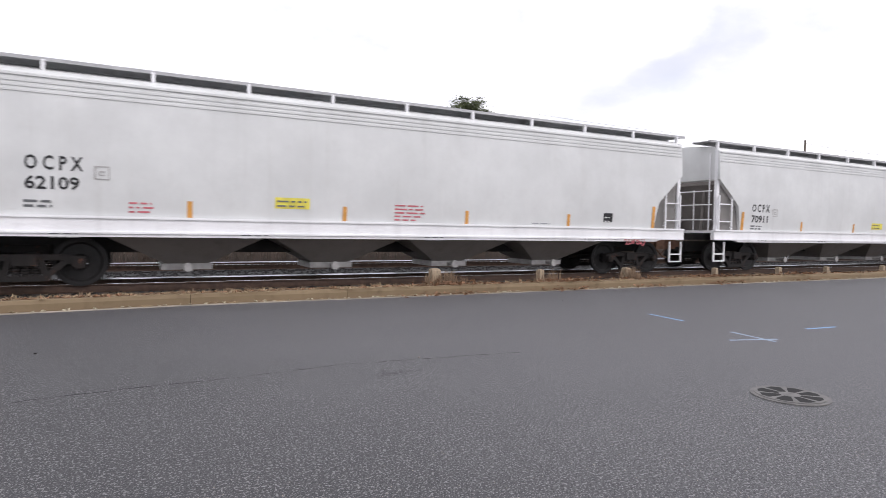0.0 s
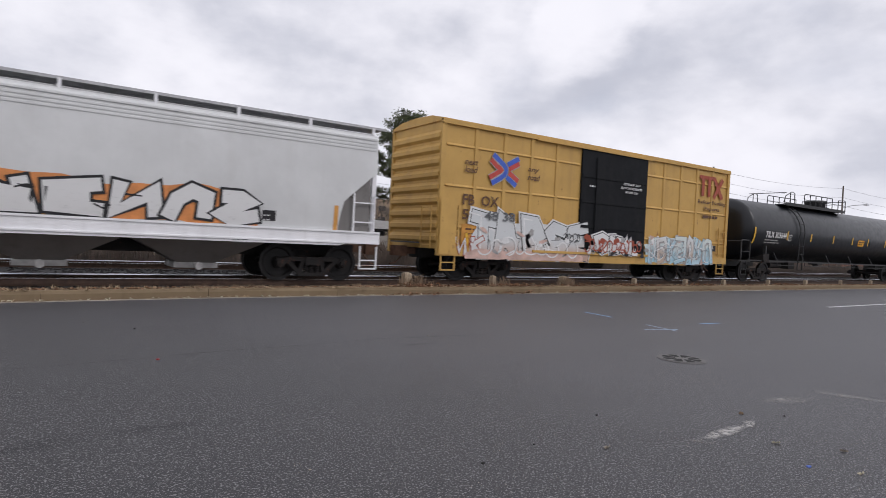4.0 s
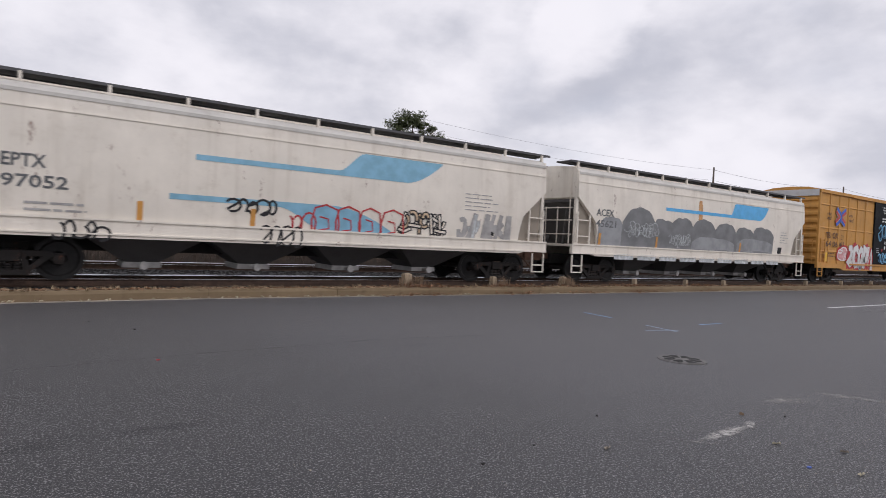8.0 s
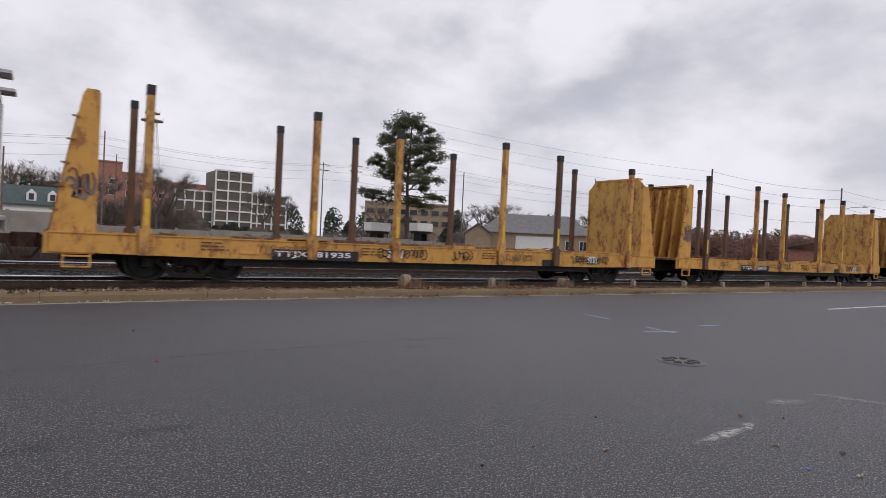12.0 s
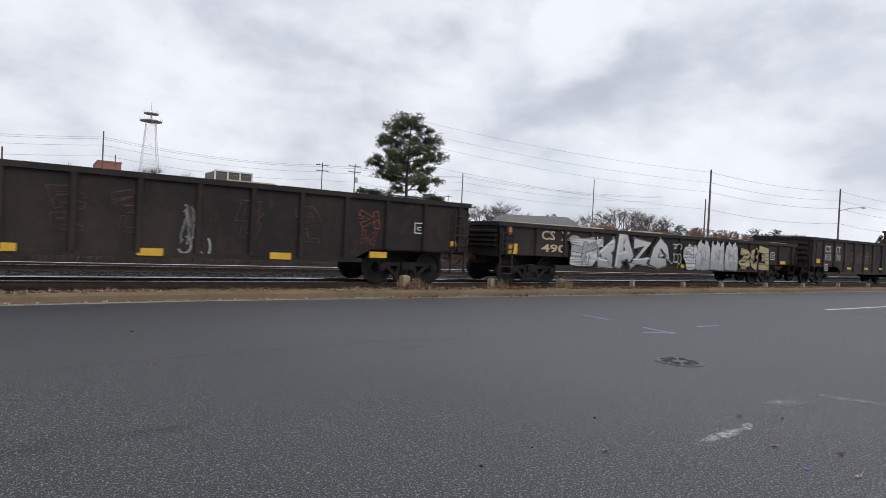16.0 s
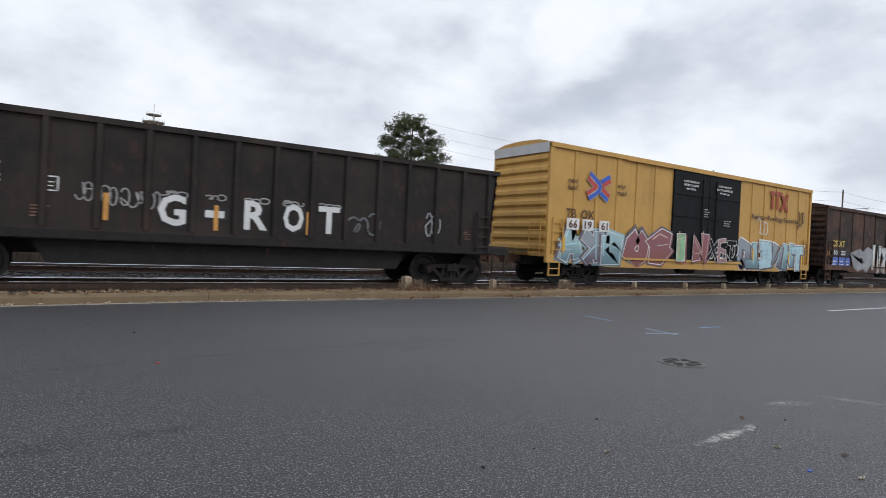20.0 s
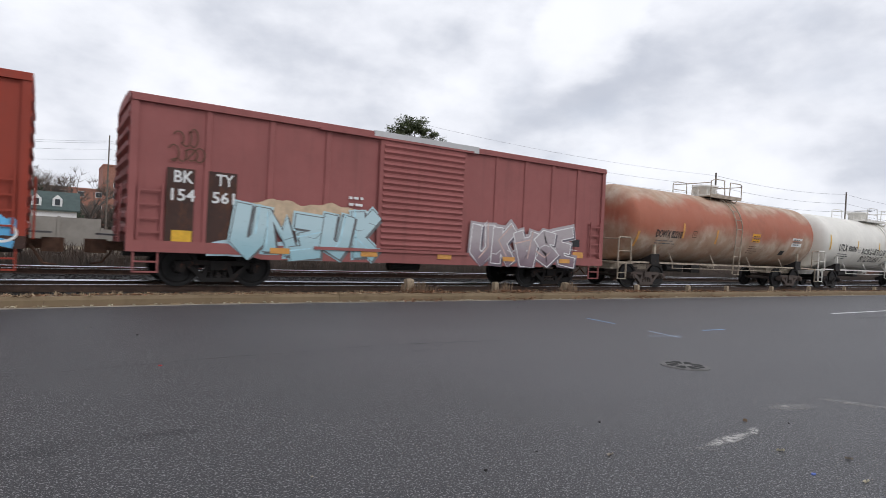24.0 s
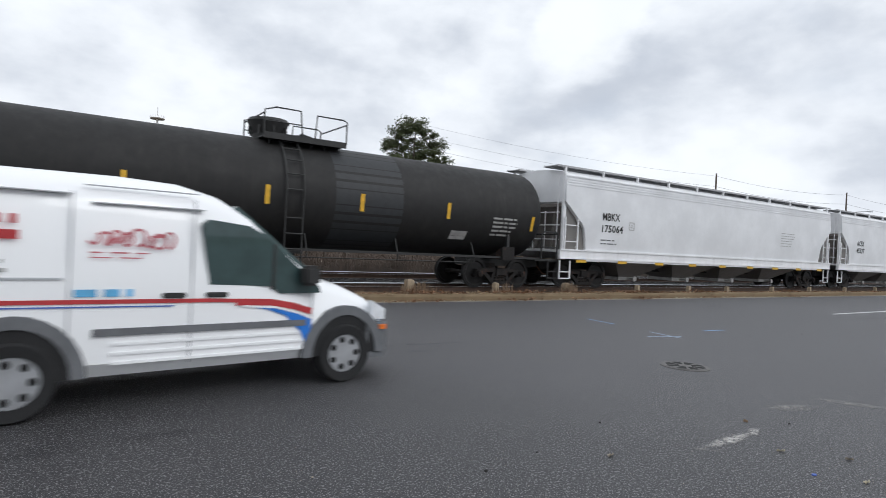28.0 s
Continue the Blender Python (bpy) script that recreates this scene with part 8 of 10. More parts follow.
reflectors(car, [(1.0, 1.1), (3.4, 1.2), (11.0, 1.4)], lambda z: side(z) - .02, "reflector_yellow", .4, .1)
panel("label_plate", 13.9, 1.32, .55, .24, lambda z: side(z) - .02, "paint_black", car)


# black tank cars
def black_tank(label, L, shell, mark, s, hat_at=.43, **kw):
    car, side = tank_car("tank_car", label, L, shell, 1.48, 2.47, dome=hat_at, **kw)
    ride(car, s)
    return car, side


for s, num in ((97.1, "TILX 303644"), (117.6, "TILX 303639")):
    car, side = black_tank("long glossy black tank car with top walkway railings", 19.7 if s < 100 else 18.9, "tank_black", num, s, .48 if s < 100 else .505, walk_len=(.215, .55) if s < 100 else (.234, .565), ladder_at=.232)
    dx = 0 if s < 100 else .45
    words(num, 1.48 + dx, 2.12, 1.95, .30, side, "paint_white", car)
    bars(1.50, 1.98, 1.6, 2, side, "paint_dim", car, .12, .05, 3)
    boxmark(3.66, 2.03, .30, side, "paint_white", car)
    reflectors(car, [(.45, 1.8)], lambda z: side(z), "reflector_yellow", .75, .12)
    reflectors(car, [(q, 2.07) for q in ((3.48, 5.9, 8.4, 10.72, 12.74, 15.16, 18.6) if s < 100 else (3.85, 6.28, 8.77, 11.25, 15.7, 17.9))], side, "reflector_yellow", .42, .11)
    sx = 11.5 if s < 100 else 13.2
    panel("warning_sign", sx, 2.03, .78, .34, side, "sign_orange", car)
    bars(sx + .06, 2.24, .66, 2, lambda z: side(z) - .012, "paint_black", car, .13, .05, 6)
    bars(17.0 - .6 * dx, 2.40, 1.0, 5, side, "paint_dim", car, .11, .06, 8)
    bars(15.6, 2.1, .8, 2, side, "paint_dim", car, .12, .04, 9)
    bm = BM()
    prism(bm, [(-.17, 0), (0, -.17), (.17, 0), (0, .17)], "y", -.01, .01)
    pl = part("placard", bm, "paint_red", car)
    pl.location = (18.1 if s < 100 else 17.3, side(1.45) - .05, 1.45)


# cream hoppers with a blue swoosh
def cream_hopper(label, L, s, seed):
    car, side = covered_hopper("covered_hopper", label, L, "hopper_cream", "hopper_cream", 4.22, 4, False, "hopper_deep_shade", "hopper_cream", roof="hopper_cream", low=.95)
    ride(car, s)
    return car, side


def swoosh(car, side, x0, x1, z, b0, b1, e0, mat, up=1, h=.66, thin=.13):
    """A long thin line that swells to one side into a rounded blade."""
    pts, faces = [], []
    n = 60
    for i in range(n + 1):
        x = x0 + (x1 - x0) * i / n
        k = min(1, max(0, (x - b0) / (b1 - b0)))
        k = k * k * (3 - 2 * k)
        q = max(0, (x - e0) / (x1 - e0)) ** 1.7
        far, near = thin + (h - thin) * k, (h - .03) * q
        for j in range(5):
            d = near + (far - near) * j / 4
            pts.append((x - x0, d if up > 0 else thin - d))
        if i:
            for j in range(4):
                a = 5 * (i - 1) + j
                faces.append((a, a + 5, a + 6, a + 1))
    on_side("blue_blade", pts, faces, x0, z, side, mat, car, .008)


car, side = cream_hopper("dirty cream covered hopper with faded blue blades and graffiti", 16.5, 137.97, 5)
swoosh(car, side, 5.23, 12.13, 2.85, 8.8, 9.6, 10.9, "paint_sky_dull")
swoosh(car, side, 4.7, 10.65, 1.90, 7.2, 8.6, 8.7, "paint_sky_dull", -1, .72)
words("EPTX", 1.6, 2.34, .75, .27, side, "paint_darkgrey", car)
words("97052", 1.6, 1.92, 1.15, .27, side, "paint_darkgrey", car)
for q, w in enumerate((.8, .75, .7, .75)):
    p, f = ribbon([(.06, .0), (.02, .5), (.10, .82), (w * .5, .92), (w - .06, .80), (w, .4), (w - .04, .0), (w * .5, -.03), (.06, .0)], .05)
    on_side("graffiti", p, f, 8.1 + .68 * q, 1.12, side, "paint_red", car, .014)
    p, f = ribbon([(w * .3, .6), (w * .6, .55), (w * .65, .3), (w * .3, .25)], .04)
    on_side("graffiti", p, f, 8.1 + .68 * q, 1.12, side, "paint_red", car, .016)
tag(7.3, 1.2, .9, .6, side, "paint_red", car, 61, .05)
tag(6.0, 1.6, 1.2, .45, side, "paint_black", car, 62, .06)
piece(10.8, 1.4, 1.5, .62, 5, side, ["paint_sand", "hopper_cream"], "paint_black", car, 63, .2, .04)
tag(2.5, .86, 1.0, .42, lambda z: side(z) - .03, "paint_black", car, 64, .05)
tag(6.8, .9, 1.1, .6, lambda z: side(z) - .03, "paint_black", car, 65, .05)
piece(12.8, 1.3, 2.1, .85, 5, side, ["paint_dim", "paint_chrome"], "paint_dim", car, 66, .2, .03)
bars(13.0, 2.7, 1.4, 5, side, "paint_dim", car, .12, .03, 4)
bars(2.0, 1.6, 1.2, 3, side, "paint_dim", car, .14, .05, 5)
reflectors(car, [(1.30, 1.36), (4.05, 1.36), (6.55, 1.36)], side, "reflector_orange", .44, .12)
panel("label_plate", 13.85, 1.47, .36, .32, side, "paint_black", car)
car, side = cream_hopper("dirty cream covered hopper with a blue blade and grey painted-over band", 16.6, 155.73, 6)
swoosh(car, side, 5.13, 12.95, 2.87, 9.8, 10.15, 12.2, "paint_bright_blue", 1, .64)
for q, (x, w, h, mat) in enumerate(((1.25, 1.4, 1.02, "paint_pale_over"), (2.55, 2.0, 1.46, "paint_over"), (4.4, 1.35, 1.16, "paint_over"), (5.5, 1.5, 1.32, "paint_over"), (6.85, 1.9, 1.26, "paint_over"), (8.5, 1.8, 1.18, "paint_over"), (10.15, 1.7, 1.10, "paint_over"), (11.6, 1.9, 1.20, "paint_over"), (7.0, 3.2, .55, "paint_pale_over"), (10.4, 3.1, .62, "paint_pale_over"))):
    hill(x, 1.16, w, h + .2, side, mat, car, 3 + q, .006 + .0012 * q)
for q, (x, z, w, h) in enumerate(((2.7, 1.85, 1.9, .5), (2.9, 1.7, 1.5, .55), (3.4, 1.75, 1.3, .4), (5.4, 1.55, 1.4, .42), (5.6, 1.5, 1.3, .35), (5.9, 1.45, .9, .5))):
    tag(x, z, w, h, lambda zz: side(zz) - .012, "paint_chrome", car, 70 + q, .022, 7)
hill(7.35, 2.62, .28, .85, side, "rust_run", car, 77, .0045)
words("ACEX", 1.1, 2.42, .95, .26, side, "paint_darkgrey", car)
words("45621", 1.1, 2.02, 1.1, .26, side, "paint_darkgrey", car)
panel("label_plate", 14.0, 1.4, .36, .3, side, "paint_black", car)
bars(14.1, 2.4, .8, 5, side, "paint_dim", car, .12, .03, 4)
for q in range(9):
    panel("sill_patch", 2.2 + 1.35 * q, .86, 1.1, .2, lambda z: -1.535, "paint_chrome", car)
reflectors(car, [(1.3, 1.36), (4.6, 1.36), (10.6, 1.36)], lambda z: side(z) - .012, "reflector_orange", .44, .12)

# ochre box car with red and blue pieces
car, side = pool_box("ochre ribbed box car with double black doors, pink and blue graffiti", 18.4, "64 06 41", 173.79, "box_ochre", 4.88, (6.75, 11.8), 2, True)
words("RAILCAR POOLING EXPERTS", 12.6, 3.0, 4.6, .24, side, "paint_brown", car)
blob(3.35, .70, 3.4, 1.58, bside, "paint_red", car, 81, .0020, "graffiti_ground")
burner("SCOPN", 3.5, .72, 3.15, 1.42, bside, ["fade_white"], "paint_wine", car, 81, .42, .022, "", .16, "", (0, 0), "paint_white", 1.3)
tag(3.7, .85, 2.7, .7, lambda z: bside(z) - .026, "paint_dim", car, 91, .02, 7)
throwup(2.35, 1.25, 1.2, .72, 1, side, ["paint_pink"], "paint_white", car, 87, .06, "paint_red", 2.2)
burner("CHES", 12.15, .75, 4.8, 1.95, bside, ["fade_sea"], "paint_black", car, 82, .36, .05, "paint_lime", .05, "fade_sea", (.12, -.06), "paint_sky", 1.2)
blob(11.95, .78, 4.7, 1.2, side, "fade_sea", car, 88, .0030, "graffiti_ground")
blob(16.4, .9, .9, .9, side, "paint_orange", car, 89, .0025, "graffiti_ground")
dside = lambda z: side(z) - .10
for x, z, w, h, seed, n in ((7.2, 2.5, 1.9, 1.0, 83, 4), (9.6, 2.3, 1.9, 1.2, 84, 3), (7.2, 1.1, 1.9, .66, 85, 4), (10.6, 1.5, 1.0, 1.0, 86, 3)):
    tag(x, z, w, h, dside, "paint_sky_dull", car, seed, .06, n)
    tag(x + .03, z + .03, w, h, lambda z: dside(z) - .003, "paint_sky", car, seed, .03, n)
    tag(x + .1, z + .1, w * .9, h * .8, lambda z: dside(z) + .003, "paint_seablue", car, seed + 400, .07, n + 2)
for x in (8.05, 10.4):
    panel("notice", x, 1.98, .16, .2, dside, "paint_white", car)
    panel("notice", x - .35, 1.86, .15, .15, dside, "paint_red", car)
    tag(x - .05, 2.3, .42, .2, dside, "paint_white", car, 92, .03, 4)
bars(7.0, 2.0, .4, 3, dside, "paint_white", car, .11, .04, 3)
tag(10.2, 1.35, .5, .22, dside, "paint_violet", car, 93, .03, 4)
for x, said in ((7.5, ("CLOSE THIS DOOR", "BEFORE CLOSING", "MAIN DOOR")), (9.8, DOOR_RULE)):
    door_words(x, 4.1, 1.15, dside, car, 1.0, said)
    bars(x + .1, 3.75, .9, 2, dside, "paint_white", car, .16, .07, 6)
reflectors(car, [(.74, 1.14)], lambda z: side(z) - .04, "reflector_yellow", .5, .26)
reflectors(car, [(9.5, 1.3), (14.0, 1.2)], dside, "reflector_yellow", .42, .1)
boxmark(2.6, 2.36, .26, side, "paint_brown", car)
bars(1.2, 1.55, .9, 2, side, "paint_brown", car, .15, .05, 7)

# silver hopper
car, side = covered_hopper("covered_hopper", "silver-grey covered hopper with bright yellow reflectors", 16.35, "hopper_silver", "hopper_sill")
ride(car, 193.4)
words("AEX", 2.05, 2.42, .66, .28, side, "paint_black", car)
words("13163", 2.05, 2.08, .80, .28, side, "paint_black", car)
boxmark(3.44, 2.33, .27, side, "paint_dim", car)
bars(2.0, 1.66, .9, 2, side, "paint_darkgrey", car, .14, .05, 2)
reflectors(car, [(1.30, 1.40)], side, "reflector_yellow", .86, .15, .05)
reflectors(car, [(3.7, 1.42), (6.06, 1.42), (10.1, 1.48)], side, "reflector_yellow", .40, .12, .04)
reflectors(car, [(14.75, 1.46)], side, "reflector_yellow", .7, .12, .04)
bars(7.6, 1.93, 1.4, 1, side, "paint_rose", car, .1, .10, 2)
bars(11.5, 1.75, .7, 4, side, "paint_darkgrey", car, .1, .03, 3)
bars(13.1, 1.7, .5, 4, side, "paint_dim", car, .1, .03, 3)
bars(1.2, 1.10, 1.3, 1, lambda z: -1.54, "paint_black", car, .1, .12, 3)
for x in (7.4, 10.6):
    bars(x, 1.04, .9, 3, lambda z: -1.54, "paint_darkgrey", car, .07, .025, 6)

# bulkhead flats
STAKES = [(1.80, 4.55), (5.75, 4.5), (8.25, 4.45), (12.15, 4.5), (14.6, 4.5), (18.4, 4.5)]
for s, L, num, seed in ((210.6, 20.1, "TTJX  81935", 1), (232.3, 20.0, "TTJX  82650", 2), (254.1, 20.1, "TTJX  82662", 3)):
    car, side = stake_flat("bulkhead_flat_car", "rusty yellow bulkhead flat car with tall worn stakes, empty", L, STAKES, ("flat_yellow", "flat_yellow", "flat_ochre")[seed - 1], seed)
    ride(car, s)
    panel("number_board", 4.7, .60, 2.4, .27, side, "paint_black", car)
    words(num, 4.76, .64, 2.1, .19, lambda z: side(z) - .012, "paint_white", car)
    for q in range(4):
        bars(3.0 + 4.2 * q, .95, .7, 3, side, "paint_brown", car, .08, .03, q + seed)
        panel("sill_patch", 3.9 + 4.1 * q, .72, .5, .26, side, "paint_white" if q % 2 else "reflector_orange", car)
        if q in (0, 2):
            tag(4.3 + 4.0 * q, .72, 1.3, .26, lambda z: side(z) - .012, "paint_umber", car, 90 + q + 10 * seed, .022)
    panel("number_board", 14.0, .60, .8, .22, side, "paint_black", car)
    for q, (x, w) in enumerate(((7.7, 1.6), (10.2, .8), (15.3, 2.0))):
        tag(x, .70, w, .30, lambda z: side(z) - .014, "paint_black", car, 300 + 7 * q + seed, .03)
    tag(.28, 1.75, .5, .62, lambda z: -1.41, "paint_darkgrey", car, 330 + seed, .05, 4)
    tag(.30, 1.95, .45, .5, lambda z: -1.412, "paint_umber", car, 340 + seed, .04, 3)

# black gondolas
car, side = gondola("gondola_car", "black gondola with worn white numbers and yellow marks, loaded", 15.8, "gon_black", 2.42, .62, 13)
ride(car, 275.8)
words("915", 1.88, 1.28, .72, .34, side, "paint_dim", car)
words("592", 2.78, 1.28, .78, .34, side, "paint_white", car)
words("CS  XT", 1.75, 1.70, 1.9, .36, side, "gon_brown", car)
panel("yellow_mark", .26, 1.15, .16, .66, side, "reflector_yellow", car)
panel("yellow_mark", .42, 1.15, .34, .18, side, "reflector_yellow", car)
reflectors(car, [(3.9, .66), (6.62, .64), (9.62, .63), (12.4, .74)], lambda z: side(z) - .06, "reflector_yellow", .17, .54)
panel("yellow_mark", 15.15, 1.15, .40, .16, side, "reflector_yellow", car)
panel("yellow_mark", 15.4, 1.3, .14, .36, side, "reflector_yellow", car)
boxmark(13.85, 1.48, .32, side, "paint_white", car)
tag(7.5, .62, .7, .6, side, "paint_dim", car, 101, .04)
for k, (x, m) in enumerate(((4.95, "ghost_red"), (6.15, "ghost_red"), (8.8, "ghost_red"), (10.3, "ghost_red"), (12.1, "paint_brownred"))):
    burner("RSBGK"[k], x, 1.55, .62, .50, side, ["gon_black"], m, car, 100 + k, .26, .016)
    burner("EUHTN"[k], x + .05, 1.10, .5, .42, side, ["gon_black"], "ghost_red" if k < 3 else m, car, 120 + k, .24, .012)
burner("SEPT", 7.55, .95, .3, .9, side, ["gon_black"], "paint_dim", car, 131, .16, .010)
GON_LOADS = [(275.8, 15.8, 2.42)]

car, side = gondola("gondola_car", "low black gondola with huge silver and yellow graffiti, loaded", 19.4, "gon_black", 1.96, .60, 15, fish=True)
ride(car, 292.8)
words("CS  X", 1.92, 1.52, 1.35, .32, side, "paint_sand", car)
words("490 5", 1.92, 1.10, 1.75, .28, side, "paint_sand", car)
panel("yellow_mark", .30, 1.0, .55, .34, side, "reflector_yellow", car)
panel("orange_mark", .30, 1.62, .28, .26, side, "paint_orange", car)
gside = lambda z: side(z) - .075
throwup(3.3, .66, 1.3, 1.15, 1, gside, ["spray_white", "paint_grey"], "gon_black", car, 12, .03, "", 4.0, .12)
burner("RAZG", 4.55, .60, 4.3, 1.2, gside, ["fade_ash"], "gon_black", car, 212, .31, .03, "paint_dim", .02, "gon_black", (-.12, .02), "paint_white", 1.12)
tag(8.98, .8, .75, .55, gside, "paint_dim", car, 112, .04)
tag(9.1, 1.4, .6, .3, gside, "paint_chrome", car, 114, .035, 2)
throwup(10.0, .62, .75, 1.15, 1, gside, ["spray_white"], "gon_black", car, 122, .03, "", 3.0, .14)
for q in range(3):
    x = 10.75 + 1.1 * q
    blob(x, .58, 1.04, 1.36, gside, "fade_ash", car, 120 + q, .008, "graffiti_ground")
    patches(x + .15, .75, .75, .85, gside, ["paint_dim", "fade_ash", "paint_grey"], car, 130 + q, 5, .2, .010)
    tag(x + .1, .7, .85, .95, lambda z: gside(z) - .008, "paint_grey", car, 140 + q, .035, 3)
    tag(x + .15, .9, .7, .7, lambda z: gside(z) - .010, "paint_chrome", car, 150 + q, .03, 3)
burner("SBE", 14.15, .66, 2.5, 1.12, gside, ["spray_yellow"], "gon_black", car, 113, .34, .03)
reflectors(car, [(5.6, .68), (9.6, .68), (14.3, .66), (17.9, 1.0)], lambda z: side(z) - .015, "reflector_yellow", .15, .5)
boxmark(17.0, 1.2, .36, side, "paint_white", car)
GON_LOADS.append((292.8, 19.4, 1.96))

car, side = gondola("gondola_car", "black gondola with white numbers and yellow marks", 15.7, "gon_black", 2.42, .62, 13)
ride(car, 313.6)
words("CS  XT", 1.77, 1.74, 1.9, .36, side, "paint_dim", car)
words("915  778", 1.77, 1.30, 1.9, .36, side, "paint_dim", car)
reflectors(car, [(.78, 1.15)], side, "sign_orange", .22, .5)
reflectors(car, [(4.4, .86), (6.63, .88), (8.74, .90), (11.5, .91)], lambda z: side(z) - .06, "reflector_yellow", .11, .5)
boxmark(13.7, 1.3, .3, side, "paint_dim", car)
panel("yellow_mark", 14.72, 1.2, .46, .19, side, "reflector_yellow", car)
for k, (ch, x, mat) in enumerate((("E", 3.85, "faded_wine"), ("S", 4.8, "faded_wine"), ("P", 5.70, "ghost_pink"), ("S", 6.64, "ghost_pink"), ("G", 7.62, "ghost_pink"), ("M", 8.72, "ghost_red"), ("N", 11.4, "faded_wine"))):
    burner(ch, x, 1.22, .66, .62, side, ["faded_wine"], mat, car, 231 + k, .30, .014)
boxmark(1.85, .75, .36, side, "paint_white", car)
for q in (1.72, 2.2, 2.85, 3.3):
    panel("number_patch", q, 1.24, .46, .92, side, "faded_wine", car, .004)

car, side = gondola("gondola_car", "tall dark brown gondola with white scrawls and rust", 14.25, "gon_brown", 3.58, .80, 11, fish=False, truck_x=1.3)
ride(car, 331.28)
words("41", 1.64, 1.70, .50, .30, side, "paint_dim", car)
words("52", 2.38, 1.70, .54, .32, side, "paint_white", car)
tag(4.15, 1.80, .8, .40, side, "paint_white", car, 141, .035)
tag(4.2, 2.2, .7, .45, side, "paint_white", car, 147, .035)
tag(5.05, 1.5, .7, .4, side, "paint_white", car, 148, .035)
tag(5.1, 1.05, .65, .42, side, "paint_white", car, 142, .035)
tag(6.1, 1.1, .8, .65, side, "paint_sand", car, 143, .04)
tag(1.0, 1.0, 1.1, .3, side, "paint_dim", car, 144, .04)
tag(9.0, 1.1, 1.2, .4, side, "paint_darkgrey", car, 145, .06)
tag(11.8, 1.0, 1.0, .3, side, "paint_white", car, 146, .04)
reflectors(car, [(.14, 1.03)], side, "reflector_orange", .22, .5)
reflectors(car, [(4.2, 1.0), (7.0, 1.0), (9.9, 1.05)], lambda z: side(z) - .09, "reflector_orange", .55, .12)
reflectors(car, [(3.2, .95), (6.0, .95), (11.0, .95)], side, "reflector_orange", .14, .5)

car, side = gondola("gondola_car", "black flat-sided gondola with white block graffiti", 16.35, "gon_black", 3.54, 1.14, 16, fish=False, truck_x=1.9, slope=.55, tuck=.22)
ride(car, 346.95)
bm = BM()
bx(bm, -.02, 16.37, -1.52, -1.40, .98, 1.16)
bx(bm, -.02, 16.37, 1.40, 1.52, .98, 1.16)
part("side_sill", bm, "chassis", car)
bm = BM()
prism(bm, [(3.6, .98), (3.9, .45), (12.4, .45), (12.75, .98)], "y", -1.2, 1.2)
part("belly_tub", bm, "chassis", car)
for x0, x1 in ((.0, 1.2), (15.15, 16.35)):
    bm = BM()
    bx(bm, x0, x1, -1.38, 1.38, 1.0, 1.08)
    part("end_platform", bm, "chassis", car)
bm = BM()
pipe(bm, [(.08, -1.42, 1.165), (.08, -1.42, 1.95), (.15, -1.42, 2.0), (1.0, -1.42, 2.0)], .022, 6)
part("end_handrail", bm, "frame_tan", car)
words("TF  OX", 2.1, 2.18, 1.0, .30, side, "paint_white", car)
words("10  17", 1.9, 1.84, 1.2, .28, side, "paint_white", car)
boxmark(3.76, 1.95, .32, side, "paint_white", car)
for ch, x, w in (("G", 5.98, .60), ("-", 7.0, .44), ("R", 7.91, .58), ("O", 8.89, .54), ("T", 9.83, .60)):
    tall = .72 if ch != "-" else .17
    for k, (mat, grow) in enumerate((("paint_black", .07), ("fade_white", 0))):
        pts, fc = letters(ch, w + 2 * grow, tall + 2 * grow, 0, .03)
        on_side("graffiti", pts, fc, x - grow + .03 * (1 - k), (1.36 if ch != "-" else 1.60) - grow, side, mat, car, .010 + .003 * k)
    tag(x, 2.02, w, .14, side, "paint_dim", car, 150 + int(x), .03, 3)
tag(4.38, 1.72, .78, .5, side, "paint_dim", car, 155, .03, 5)
tag(5.23, 1.72, .8, .4, side, "paint_dim", car, 156, .03, 5)
tag(10.7, 1.4, .9, .6, side, "paint_darkgrey", car, 157, .06)
tag(13.2, 1.5, .5, .7, side, "paint_grey", car, 158, .05)
for x in (1.9, 2.7, 3.6, 14.4):
    bars(x, 1.62, .42, 4, side, "paint_umber", car, .07, .03, int(x * 7))
reflectors(car, [(1.84, 1.5), (4.9, 1.4), (7.2, 1.3), (9.5, 1.3), (12.5, 1.4)], lambda z: side(z) - .015, "reflector_orange", .6, .1)

# yellow box car with grey and pink pieces
car, side = pool_box("yellow ribbed box car with double black doors, grey and pink graffiti", 18.4, "", 364.98, "box_yellow", 4.88, (6.85, 11.75), 2, False)
words("Railcar Pooling Experts", 12.8, 3.02, 4.3, .30, side, "paint_brown", car)
for x, w, said in ((.84, .62, "66"), (1.62, .58, "19"), (2.5, .54, "61")):
    panel("number_patch", x, 1.96, w, .40, lambda z: -1.58, "placard_white", car, .004)
    words(said, x + .10, 2.02, w - .2, .28, lambda z: -1.59, "paint_brown", car)
burner("AKB", .6, .74, 3.2, 1.34, bside, ["fade_teal", "fade_violet"], "paint_white", car, 161, .36, .025, "fade_teal", .10, "paint_violet", (-.14, .02), "paint_ice", 1.2)
burner("OS", 3.95, .74, 2.9, 1.46, bside, ["fade_wine"], "paint_white", car, 162, .40, .035, "paint_violet", .09, "fade_wine", (.08, -.05), "paint_rosy", 1.15)
dside = lambda z: side(z) - .10
